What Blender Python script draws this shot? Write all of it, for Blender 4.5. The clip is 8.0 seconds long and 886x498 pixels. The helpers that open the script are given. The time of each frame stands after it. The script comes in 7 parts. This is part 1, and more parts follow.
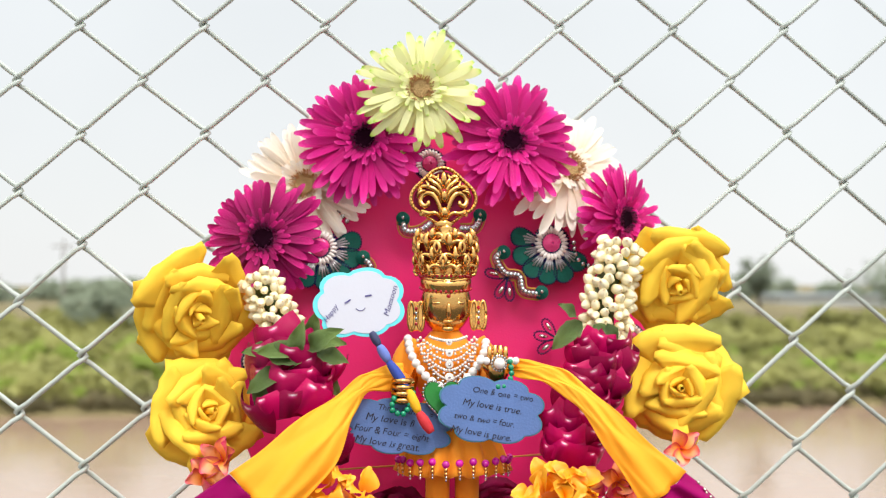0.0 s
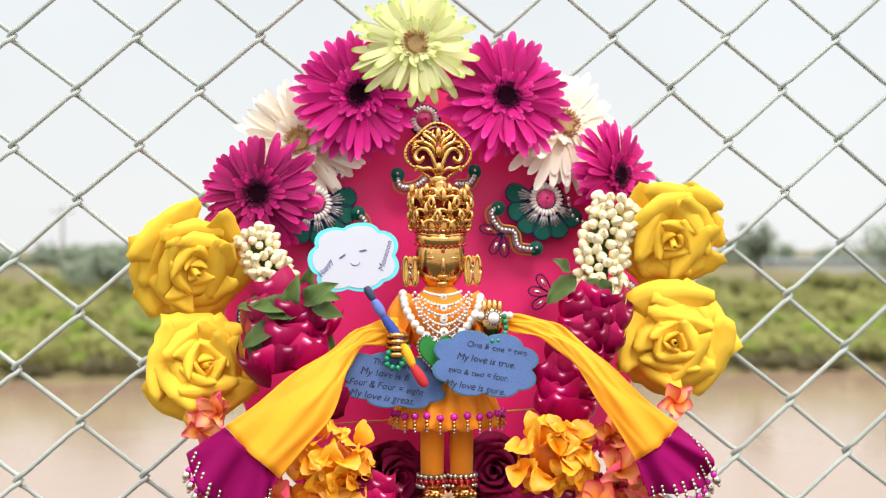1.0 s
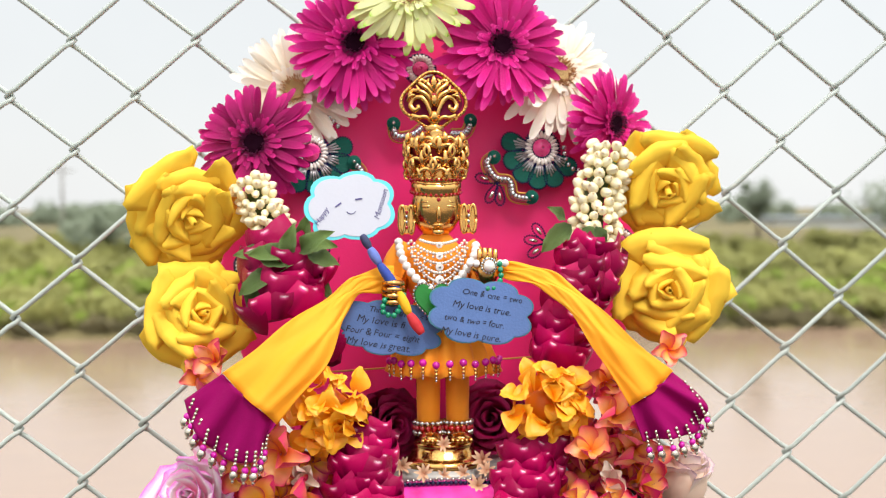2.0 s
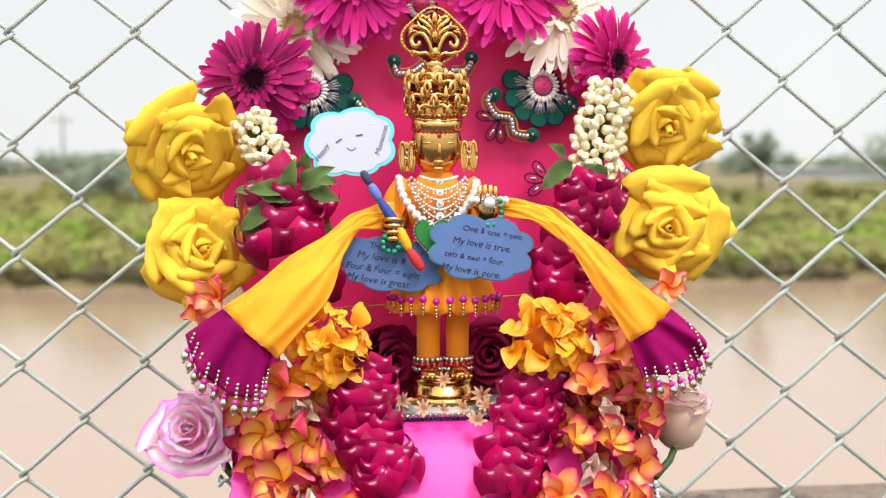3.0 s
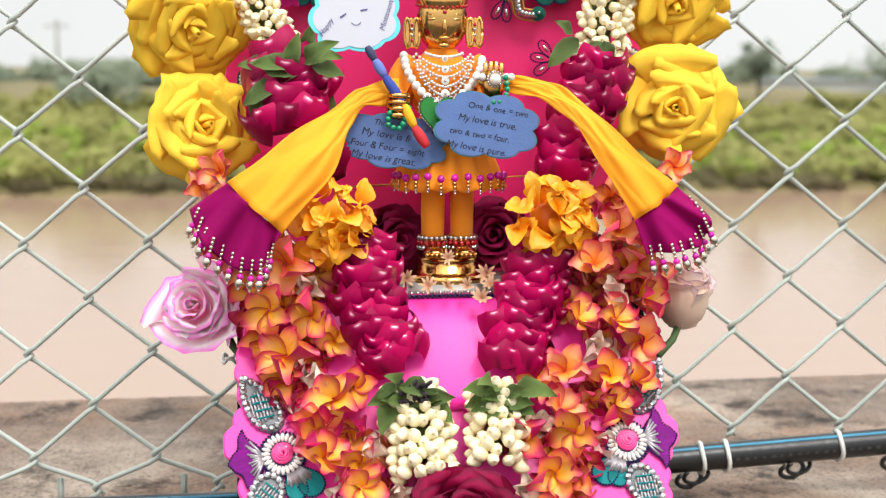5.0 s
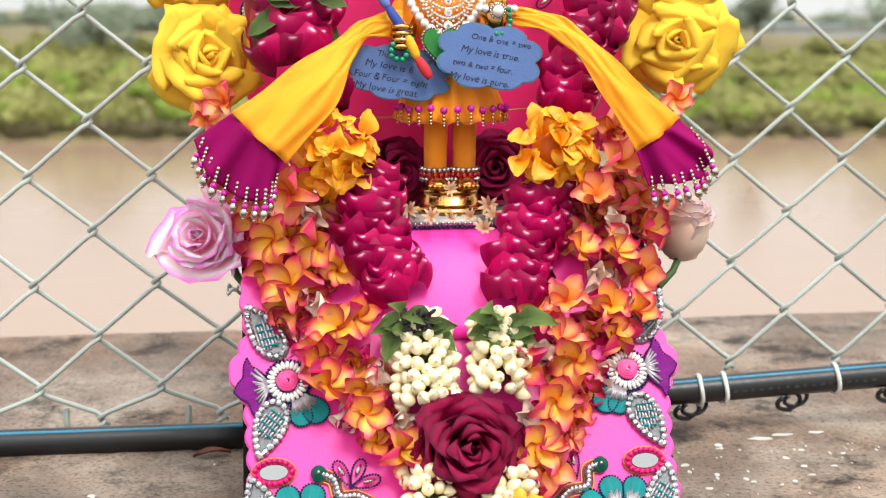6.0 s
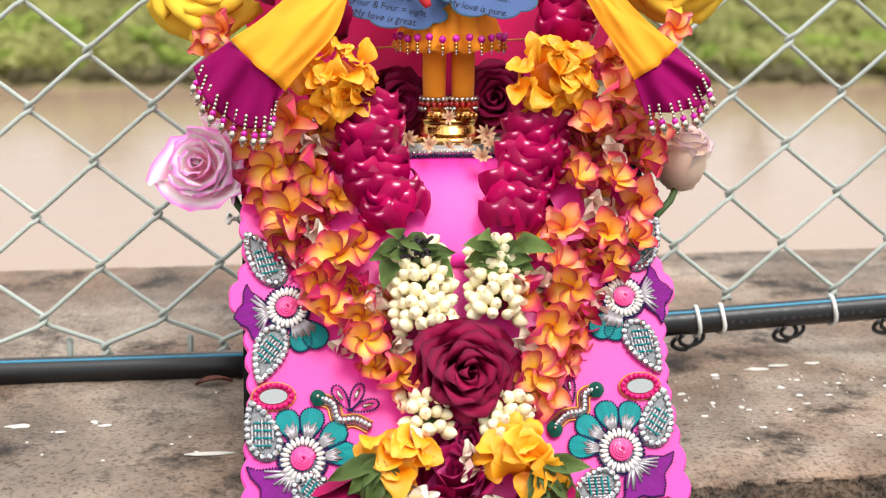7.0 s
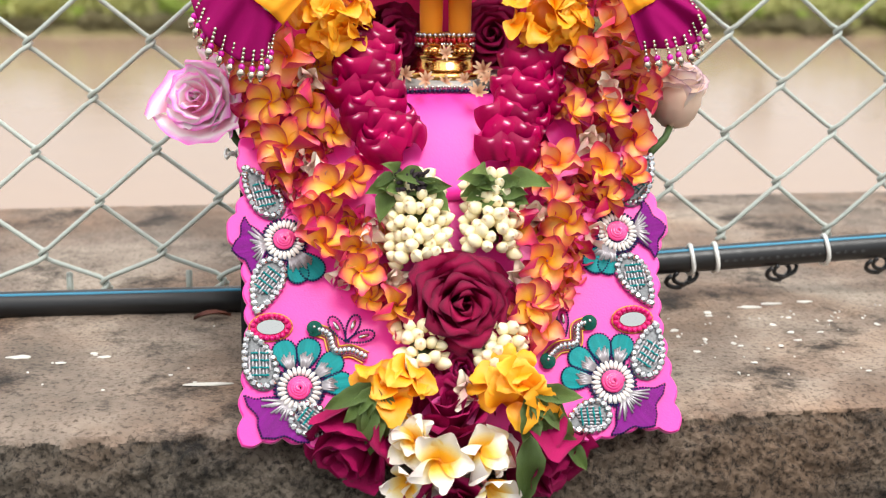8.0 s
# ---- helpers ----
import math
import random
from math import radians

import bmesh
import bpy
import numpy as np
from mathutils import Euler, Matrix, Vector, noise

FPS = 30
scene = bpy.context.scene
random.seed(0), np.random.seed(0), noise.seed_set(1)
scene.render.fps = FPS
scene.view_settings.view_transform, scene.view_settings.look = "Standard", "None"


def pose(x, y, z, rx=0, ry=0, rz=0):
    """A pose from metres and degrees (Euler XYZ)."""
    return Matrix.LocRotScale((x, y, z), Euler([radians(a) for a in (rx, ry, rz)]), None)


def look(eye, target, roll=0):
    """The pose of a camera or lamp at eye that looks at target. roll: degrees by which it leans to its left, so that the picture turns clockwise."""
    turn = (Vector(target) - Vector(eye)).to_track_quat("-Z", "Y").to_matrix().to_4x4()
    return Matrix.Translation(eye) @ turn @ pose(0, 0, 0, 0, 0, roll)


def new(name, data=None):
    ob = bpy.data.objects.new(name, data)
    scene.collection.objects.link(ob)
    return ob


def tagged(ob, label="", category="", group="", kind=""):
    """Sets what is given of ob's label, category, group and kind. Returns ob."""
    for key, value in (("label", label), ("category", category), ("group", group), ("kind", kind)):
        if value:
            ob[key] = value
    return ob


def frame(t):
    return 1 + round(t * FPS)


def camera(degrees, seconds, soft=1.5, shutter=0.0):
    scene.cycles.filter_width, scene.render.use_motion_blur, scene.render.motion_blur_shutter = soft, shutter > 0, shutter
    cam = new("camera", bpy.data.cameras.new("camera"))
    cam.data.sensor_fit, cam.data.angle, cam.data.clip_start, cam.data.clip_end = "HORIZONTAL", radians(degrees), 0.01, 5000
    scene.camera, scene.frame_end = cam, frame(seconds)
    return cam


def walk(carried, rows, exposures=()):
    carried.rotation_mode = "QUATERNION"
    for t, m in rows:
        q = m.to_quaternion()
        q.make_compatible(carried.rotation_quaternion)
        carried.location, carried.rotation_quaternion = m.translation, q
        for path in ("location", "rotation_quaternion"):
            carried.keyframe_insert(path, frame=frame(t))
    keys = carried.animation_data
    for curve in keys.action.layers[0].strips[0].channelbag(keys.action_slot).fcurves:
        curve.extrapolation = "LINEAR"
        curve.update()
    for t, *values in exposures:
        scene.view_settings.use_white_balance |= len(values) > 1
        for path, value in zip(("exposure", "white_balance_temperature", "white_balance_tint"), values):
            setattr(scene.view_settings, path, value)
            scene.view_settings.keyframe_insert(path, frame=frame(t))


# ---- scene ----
cam = camera(36.0, 8.0, soft=1.2)
cam.data.dof.use_dof = True
cam.data.dof.focus_distance = 1.04
cam.data.dof.aperture_fstop = 8.0
PATH = [
    (0.0, (-0.1595, -1.2345, 1.5500), (0.0912, 0.7490, 1.6026), -0.02),
    (0.5, (-0.1526, -1.2367, 1.5491), (0.0904, 0.7483, 1.5706), 0.01),
    (1.0, (-0.1560, -1.2379, 1.5418), (0.0956, 0.7462, 1.5438), -0.05),
    (1.5, (-0.1545, -1.2407, 1.5376), (0.0975, 0.7432, 1.5119), -0.23),
    (3.0, (-0.1527, -1.2444, 1.5230), (0.0964, 0.7356, 1.3915), 0.00),
    (3.5, (-0.1547, -1.2421, 1.5166), (0.0964, 0.7351, 1.3502), 0.26),
    (4.0, (-0.1566, -1.2395, 1.5134), (0.0961, 0.7340, 1.3093), 0.25),
    (4.5, (-0.1565, -1.2402, 1.5050), (0.0943, 0.7305, 1.2737), 0.24),
    (6.0, (-0.1646, -1.2512, 1.4871), (0.0918, 0.7028, 1.1462), 0.42),
    (6.5, (-0.1616, -1.2589, 1.4809), (0.0874, 0.6890, 1.1018), 0.46),
    (7.0, (-0.1602, -1.2623, 1.4743), (0.0868, 0.6780, 1.0571), 0.46),
    (7.5, (-0.1628, -1.2686, 1.4640), (0.0898, 0.6651, 1.0200), 0.61),
    (8.0, (-0.1586, -1.2760, 1.4638), (0.0874, 0.6482, 0.9769), 0.78),
]
walk(cam, [(t, look(eye, target, roll)) for t, eye, target, roll in PATH])

# ---- world and sun: an overcast day over a river ----
world = bpy.data.worlds.new("overcast_sky")
scene.world = world
world.use_nodes = True
wn, wl = world.node_tree.nodes, world.node_tree.links
wn.clear()
w_out, w_bg = wn.new("ShaderNodeOutputWorld"), wn.new("ShaderNodeBackground")
w_sky = wn.new("ShaderNodeTexSky")
w_sky.sky_type, w_sky.sun_disc = "NISHITA", False
w_sky.sun_elevation, w_sky.sun_rotation = radians(58), radians(200)
w_dim = wn.new("ShaderNodeMixRGB")
w_dim.blend_type, w_dim.inputs[0].default_value = "MULTIPLY", 1.0
w_dim.inputs[2].default_value = (0.1, 0.1, 0.1, 1)
w_co, w_sep = wn.new("ShaderNodeTexCoord"), wn.new("ShaderNodeSeparateXYZ")
w_up = wn.new("ShaderNodeValToRGB")
w_up.color_ramp.elements[0].position, w_up.color_ramp.elements[0].color = 0.0, (0.86, 0.87, 0.87, 1)
w_up.color_ramp.elements[1].position, w_up.color_ramp.elements[1].color = 1.0, (2.3, 2.3, 2.3, 1)
w_mid = w_up.color_ramp.elements.new(0.2)
w_mid.color = (0.83, 0.86, 0.87, 1)
w_cloud = wn.new("ShaderNodeTexNoise")
w_cloud.inputs["Scale"].default_value, w_cloud.inputs["Detail"].default_value = 2.2, 5
w_soft = wn.new("ShaderNodeMapRange")
w_soft.inputs["To Min"].default_value, w_soft.inputs["To Max"].default_value = 0.84, 1.12
w_mul, w_mix = wn.new("ShaderNodeMixRGB"), wn.new("ShaderNodeMixRGB")
w_mul.blend_type, w_mul.inputs[0].default_value = "MULTIPLY", 1.0
w_mix.inputs[0].default_value = 0.92
wl.new(w_co.outputs["Generated"], w_sep.inputs[0])
wl.new(w_sep.outputs["Z"], w_up.inputs[0])
wl.new(w_co.outputs["Generated"], w_cloud.inputs["Vector"])
wl.new(w_cloud.outputs[0], w_soft.inputs[0])
wl.new(w_up.outputs[0], w_mul.inputs[1])
wl.new(w_soft.outputs[0], w_mul.inputs[2])
wl.new(w_sky.outputs[0], w_dim.inputs[1])
wl.new(w_dim.outputs[0], w_mix.inputs[1])
wl.new(w_mul.outputs[0], w_mix.inputs[2])
wl.new(w_mix.outputs[0], w_bg.inputs[0])
wl.new(w_bg.outputs[0], w_out.inputs[0])
w_bg.inputs[1].default_value = 1.13

sun = new("sun", bpy.data.lights.new("sun", "SUN"))
sun.data.energy, sun.data.angle, sun.data.color = 2.15, radians(22), (1.0, 0.97, 0.92)
sun.matrix_world = look((0.8, -2.2, 3.6), (0, 0, 0))
scene.view_settings.exposure = 0.0


# ---- materials ----
def rgb(r, g, b):
    """A colour from 0 to 255 values, as a scene-linear colour."""
    lin = [(c / 12.92 if c <= 0.04045 else ((c + 0.055) / 1.055) ** 2.4) for c in (r / 255, g / 255, b / 255)]
    return (*lin, 1.0)


def mat(name, base, rough=0.5, metal=0.0, var=0.2, scale=30.0, bump=0.25, grain=300.0, ramp=None, edge=None, sheen=0.0,
        coat=0.0, spec=0.5, island=0.12, thin=0.0, stretch=(1, 1, 1), depth=0.001):
    """Colour with two scales of variation and fine relief. ramp: colours along a sheet's length (V); edge: colour and strength at its sides (U)."""
    m = bpy.data.materials.new(name)
    m.use_nodes = True
    n, l = m.node_tree.nodes, m.node_tree.links
    b = n["Principled BSDF"]
    co, mp = n.new("ShaderNodeTexCoord"), n.new("ShaderNodeMapping")
    mp.inputs["Scale"].default_value = stretch
    l.new(co.outputs["Object"], mp.inputs[0])
    info = n.new("ShaderNodeObjectInfo")
    shift = n.new("ShaderNodeVectorMath")
    shift.operation = "ADD"
    l.new(mp.outputs[0], shift.inputs[0])
    l.new(info.outputs["Random"], shift.inputs[1])
    large, fine = n.new("ShaderNodeTexNoise"), n.new("ShaderNodeTexNoise")
    large.inputs["Scale"].default_value, large.inputs["Detail"].default_value = scale, 4
    fine.inputs["Scale"].default_value, fine.inputs["Detail"].default_value = grain, 3
    for t in (large, fine):
        l.new(shift.outputs[0], t.inputs["Vector"])
    if ramp:
        sep, cr = n.new("ShaderNodeSeparateXYZ"), n.new("ShaderNodeValToRGB")
        l.new(co.outputs["UV"], sep.inputs[0])
        e = cr.color_ramp.elements
        e[0].position, e[0].color = ramp[0]
        e[1].position, e[1].color = ramp[-1]
        for p, c in ramp[1:-1]:
            e.new(p).color = c
        wob = n.new("ShaderNodeMath")
        wob.operation = "MULTIPLY_ADD"
        wob.inputs[1].default_value = 0.22
        l.new(large.outputs[0], wob.inputs[0])
        off = n.new("ShaderNodeMath")
        off.operation = "SUBTRACT"
        off.inputs[1].default_value = 0.11
        l.new(sep.outputs["Y"], off.inputs[0])
        l.new(off.outputs[0], wob.inputs[2])
        l.new(wob.outputs[0], cr.inputs[0])
        colour = cr.outputs[0]
        if edge:
            one_side = len(edge) == 4
            d = n.new("ShaderNodeMath")
            d.operation = "SUBTRACT"
            d.inputs[1].default_value = 0.0 if one_side else 0.5
            l.new(sep.outputs["X"], d.inputs[0])
            q = n.new("ShaderNodeMath")
            q.operation = "ABSOLUTE"
            l.new(d.outputs[0], q.inputs[0])
            r = n.new("ShaderNodeMapRange")
            r.inputs["From Min"].default_value, r.inputs["From Max"].default_value = edge[2], edge[3] if len(edge) > 3 else 0.5
            r.inputs["To Max"].default_value = edge[1]
            l.new(q.outputs[0], r.inputs[0])
            mx = n.new("ShaderNodeMixRGB")
            mx.inputs[2].default_value = edge[0]
            l.new(r.outputs[0], mx.inputs[0])
            l.new(colour, mx.inputs[1])
            colour = mx.outputs[0]
    else:
        c = n.new("ShaderNodeRGB")
        c.outputs[0].default_value = base
        colour = c.outputs[0]
    hsv = n.new("ShaderNodeHueSaturation")
    v1, v2 = n.new("ShaderNodeMapRange"), n.new("ShaderNodeMapRange")
    v1.inputs["To Min"].default_value, v1.inputs["To Max"].default_value = 1 - var, 1 + var
    v2.inputs["To Min"].default_value, v2.inputs["To Max"].default_value = 1 - island, 1 + island
    l.new(large.outputs[0], v1.inputs[0])
    l.new(info.outputs["Random"], v2.inputs[0])
    mul = n.new("ShaderNodeMath")
    mul.operation = "MULTIPLY"
    l.new(v1.outputs[0], mul.inputs[0])
    l.new(v2.outputs[0], mul.inputs[1])
    l.new(mul.outputs[0], hsv.inputs["Value"])
    l.new(colour, hsv.inputs["Color"])
    l.new(hsv.outputs[0], b.inputs["Base Color"])
    b.inputs["Metallic"].default_value = metal
    b.inputs["Specular IOR Level"].default_value = spec
    b.inputs["Sheen Weight"].default_value = sheen
    b.inputs["Coat Weight"].default_value = coat
    rr = n.new("ShaderNodeMapRange")
    rr.inputs["To Min"].default_value, rr.inputs["To Max"].default_value = max(0.02, rough - 0.12), min(1, rough + 0.12)
    l.new(fine.outputs[0], rr.inputs[0])
    l.new(rr.outputs[0], b.inputs["Roughness"])
    if bump:
        bp = n.new("ShaderNodeBump")
        bp.inputs["Strength"].default_value, bp.inputs["Distance"].default_value = bump, depth
        l.new(fine.outputs[0], bp.inputs["Height"])
        l.new(bp.outputs[0], b.inputs["Normal"])
    if thin:
        tr, ms = n.new("ShaderNodeBsdfTranslucent"), n.new("ShaderNodeMixShader")
        l.new(hsv.outputs[0], tr.inputs[0])
        ms.inputs[0].default_value = thin
        l.new(b.outputs[0], ms.inputs[1])
        l.new(tr.outputs[0], ms.inputs[2])
        l.new(ms.outputs[0], n["Material Output"].inputs[0])
    return m


# ---- mesh helpers ----
def whole(ob):
    """The pose of a thing or part in the world, through its parents."""
    return whole(ob.parent) @ ob.matrix_basis if ob.parent else ob.matrix_basis.copy()


def link(name, mesh, material=None, parent=None, m=None, label="", w=None):
    """A mesh as ONE object, under a thing or a part where one is given."""
    ob = new(name, mesh)
    if material is not None and not mesh.materials:
        mesh.materials.append(material)
    if parent is not None:
        ob.parent = parent
    if m is not None:
        ob.matrix_basis = m
    if w is not None:
        ob.matrix_basis = whole(parent).inverted() @ w if parent is not None else w
    if label:
        ob["label"] = label
    return ob


def part(name, bm, material, parent=None, label="", m=None, smooth=True, w=None):
    mesh = bpy.data.meshes.new(name)
    bm.to_mesh(mesh)
    bm.free()
    if smooth:
        mesh.polygons.foreach_set("use_smooth", [True] * len(mesh.polygons))
    return link(name, mesh, material, parent, m, label, w)


def thing(name, label, category, group="", at=(0, 0, 0), kind=""):
    """An Empty at a thing's base, which parents its parts."""
    ob = new(name)
    ob.empty_display_size = 0.02
    ob.matrix_basis = at if isinstance(at, Matrix) else Matrix.Translation(at)
    return tagged(ob, label, category, group, kind)


def sheet(name, fn, nu, nv, material, thick=0.0, closed=False):
    """A mesh from a surface fn(u, v), 0 to 1, with U and V stored; thick: thickness along its normals."""
    pts = [Vector(fn(i / nu, j / nv)) for j in range(nv + 1) for i in range(nu + 1)]
    w = nu + 1
    faces = [(j * w + i, j * w + i + 1, (j + 1) * w + i + 1, (j + 1) * w + i) for j in range(nv) for i in range(nu)]
    uvs = [(i / nu, j / nv) for j in range(nv + 1) for i in range(nu + 1)]
    if thick:
        nrm = [Vector((0, 0, 0)) for _ in pts]
        for f in faces:
            k = (pts[f[2]] - pts[f[0]]).cross(pts[f[3]] - pts[f[1]])
            for q in f:
                nrm[q] += k
        c = len(pts)
        pts += [p - k.normalized() * thick for p, k in zip(pts, nrm)]
        uvs += uvs
        faces += [tuple(q + c for q in reversed(f)) for f in faces]
        rim = [i for i in range(w)] + [(j * w + nu) for j in range(1, nv + 1)]
        rim += [nv * w + i for i in range(nu - 1, -1, -1)] + [j * w for j in range(nv - 1, 0, -1)]
        faces += [(b, a, a + c, b + c) for a, b in zip(rim, rim[1:] + rim[:1])]
    mesh = bpy.data.meshes.new(name)
    mesh.from_pydata(pts, [], faces)
    layer = mesh.uv_layers.new(name="UVMap")
    for lp in mesh.loops:
        layer.data[lp.index].uv = uvs[lp.vertex_index]
    mesh.polygons.foreach_set("use_smooth", [True] * len(mesh.polygons))
    mesh.materials.append(material)
    return mesh


def tube(name, pts, r, material, sides=6, cap=True, taper=None):
    """A round bar along points."""
    pts = [Vector(p) for p in pts]
    verts, faces, up = [], [], None
    for i, p in enumerate(pts):
        t = (pts[min(i + 1, len(pts) - 1)] - pts[max(i - 1, 0)]).normalized()
        if up is None:
            up = t.orthogonal().normalized()
        a = (up - t * up.dot(t)).normalized()
        up, b = a, t.cross(a)
        q = r if taper is None else r * taper(i / (len(pts) - 1))
        verts += [p + (a * math.cos(k * math.tau / sides) + b * math.sin(k * math.tau / sides)) * q for k in range(sides)]
    for i in range(len(pts) - 1):
        for k in range(sides):
            c = (k + 1) % sides
            faces.append((i * sides + k, i * sides + c, (i + 1) * sides + c, (i + 1) * sides + k))
    if cap:
        faces += [tuple(range(sides - 1, -1, -1)), tuple((len(pts) - 1) * sides + k for k in range(sides))]
    mesh = bpy.data.meshes.new(name)
    mesh.from_pydata(verts, [], faces)
    mesh.polygons.foreach_set("use_smooth", [True] * len(mesh.polygons))
    mesh.materials.append(material)
    return mesh


def lathe(name, prof, material, sides=12):
    """A turned body about z from (radius, height) pairs."""
    verts = [(r * math.cos(k * math.tau / sides), r * math.sin(k * math.tau / sides), z) for r, z in prof for k in range(sides)]
    faces = [(i * sides + k, i * sides + (k + 1) % sides, (i + 1) * sides + (k + 1) % sides, (i + 1) * sides + k) for i in range(len(prof) - 1) for k in range(sides)]
    faces += [tuple(range(sides - 1, -1, -1)), tuple((len(prof) - 1) * sides + k for k in range(sides))]
    mesh = bpy.data.meshes.new(name)
    mesh.from_pydata(verts, [], faces)
    mesh.polygons.foreach_set("use_smooth", [True] * len(mesh.polygons))
    mesh.materials.append(material)
    return mesh


def slab(name, outline, thick, material, bevel=0.0, m=None):
    """A flat plate with the outline (x, y), its back at z = 0, front at z = thick with a small bevel."""
    n = len(outline)
    cx, cy = sum(p[0] for p in outline) / n, sum(p[1] for p in outline) / n
    inner = []
    for p in outline:
        d = Vector((cx - p[0], cy - p[1]))
        inner.append((p[0] + d.x / max(d.length, 1e-6) * bevel, p[1] + d.y / max(d.length, 1e-6) * bevel))
    verts = [(x, y, 0) for x, y in outline] + [(x, y, thick - bevel) for x, y in outline] + [(x, y, thick) for x, y in inner]
    faces = [tuple(range(n - 1, -1, -1)), tuple(range(2 * n, 3 * n))]
    for r in (0, 1):
        faces += [(r * n + i, r * n + (i + 1) % n, (r + 1) * n + (i + 1) % n, (r + 1) * n + i) for i in range(n)]
    mesh = bpy.data.meshes.new(name)
    mesh.from_pydata(verts, [], faces)
    mesh.materials.append(material)
    return mesh


def facing(place, normal=(0, -1, 0), spin=0.0, size=1.0):
    """A pose whose z looks along normal and whose y is up, turned by spin degrees."""
    q = Vector(normal).normalized().to_track_quat("Z", "Y").to_matrix().to_4x4()
    return Matrix.Translation(place) @ q @ Matrix.Rotation(radians(spin), 4, "Z") @ Matrix.Scale(size, 4)


def box(bm, x0, x1, y0, y1, z0, z1, bevel=0.0):
    r = bmesh.ops.create_cube(bm, size=1, matrix=Matrix.Translation(((x0 + x1) / 2, (y0 + y1) / 2, (z0 + z1) / 2)) @ Matrix.Diagonal((x1 - x0, y1 - y0, z1 - z0, 1)))
    if bevel:
        es = list({e for v in r["verts"] for e in v.link_edges})
        bmesh.ops.bevel(bm, geom=es, offset=bevel, segments=2, affect="EDGES")


# ---- setting: bridge deck, parapet, river, far bank ----


def concrete(name, shades, grime, relief, pits=(260, 0.30, rgb(150, 144, 138))):
    """Old concrete: mottled browns, dark lichen stains, reddish wet film, pits painted dark, and grit."""
    m = bpy.data.materials.new(name)
    m.use_nodes = True
    n, l = m.node_tree.nodes, m.node_tree.links
    b = n["Principled BSDF"]
    co = n.new("ShaderNodeTexCoord")

    def tex(scale, detail, kind="ShaderNodeTexNoise", rough=0.6):
        t = n.new(kind)
        t.inputs["Scale"].default_value = scale
        if kind == "ShaderNodeTexNoise":
            t.inputs["Detail"].default_value, t.inputs["Roughness"].default_value = detail, rough
        l.new(co.outputs["Object"], t.inputs["Vector"])
        return t

    def ramp(src, stops):
        r = n.new("ShaderNodeValToRGB")
        e = r.color_ramp.elements
        e[0].position, e[0].color = stops[0]
        e[1].position, e[1].color = stops[-1]
        for p, c in stops[1:-1]:
            e.new(p).color = c
        l.new(src, r.inputs[0])
        return r

    def mix(fac, a, b2, kind="MIX"):
        x = n.new("ShaderNodeMixRGB")
        x.blend_type = kind
        if isinstance(fac, float):
            x.inputs[0].default_value = fac
        else:
            l.new(fac, x.inputs[0])
        for k, v in ((1, a), (2, b2)):
            l.new(v, x.inputs[k])
        return x
    body = ramp(tex(6, 8, rough=0.68).outputs[0], [(0.3, shades[0]), (0.5, shades[1]), (0.68, shades[2])])
    red = ramp(tex(4.5, 5).outputs[0], [(0.42, (1, 1, 1, 1)), (0.62, rgb(244, 222, 206))])
    dark = ramp(tex(11, 9, rough=0.75).outputs[0], [(grime, rgb(96, 90, 82)), (grime + 0.12, (1, 1, 1, 1))])
    grit = ramp(tex(pits[0], 4).outputs[0], [(pits[1], pits[2]), (pits[1] + 0.2, (1, 1, 1, 1))])
    c = mix(1.0, mix(1.0, mix(1.0, body.outputs[0], red.outputs[0], "MULTIPLY").outputs[0], dark.outputs[0], "MULTIPLY").outputs[0], grit.outputs[0], "MULTIPLY")
    l.new(c.outputs[0], b.inputs["Base Color"])
    b.inputs["Roughness"].default_value = 0.85
    hgt = n.new("ShaderNodeMath")
    hgt.operation = "ADD"
    l.new(tex(95, 6, rough=0.7).outputs[0], hgt.inputs[0])
    vor = tex(150, 0, "ShaderNodeTexVoronoi")
    l.new(vor.outputs["Distance"], hgt.inputs[1])
    grain = n.new("ShaderNodeMath")
    grain.operation = "MULTIPLY_ADD"
    l.new(tex(420, 5, rough=0.8).outputs[0], grain.inputs[0])
    grain.inputs[1].default_value = 0.55
    l.new(hgt.outputs[0], grain.inputs[2])
    hgt = grain
    bp = n.new("ShaderNodeBump")
    bp.inputs["Strength"].default_value, bp.inputs["Distance"].default_value = 1.0, relief
    l.new(hgt.outputs[0], bp.inputs["Height"])
    l.new(bp.outputs[0], b.inputs["Normal"])
    return m


M_CONC = concrete("worn_concrete", (rgb(92, 82, 72), rgb(136, 121, 108), rgb(176, 161, 145)), 0.365, 0.0008)
# Front face: slightly darker shades and dark pits hold some of its shade.
M_CAST = concrete("shade_darkened_rough_cast", (rgb(92, 83, 72), rgb(126, 114, 100), rgb(160, 146, 129)), 0.36, 0.009, (230, 0.34, rgb(92, 84, 75)))
M_DECK = mat("bridge_deck_asphalt", rgb(70, 68, 66), 0.9, var=0.3, scale=3, bump=0.6, grain=60, depth=0.004)
M_WATER = mat("muddy_water", rgb(158, 132, 112), 0.14, var=0.12, scale=0.02, bump=0.25, grain=1.2, depth=0.02, stretch=(0.4, 1, 1))
M_BANK = mat("riverbank_grass", rgb(112, 102, 66), 0.95, var=0.5, scale=0.12, bump=0.8, grain=1.5, depth=0.2)


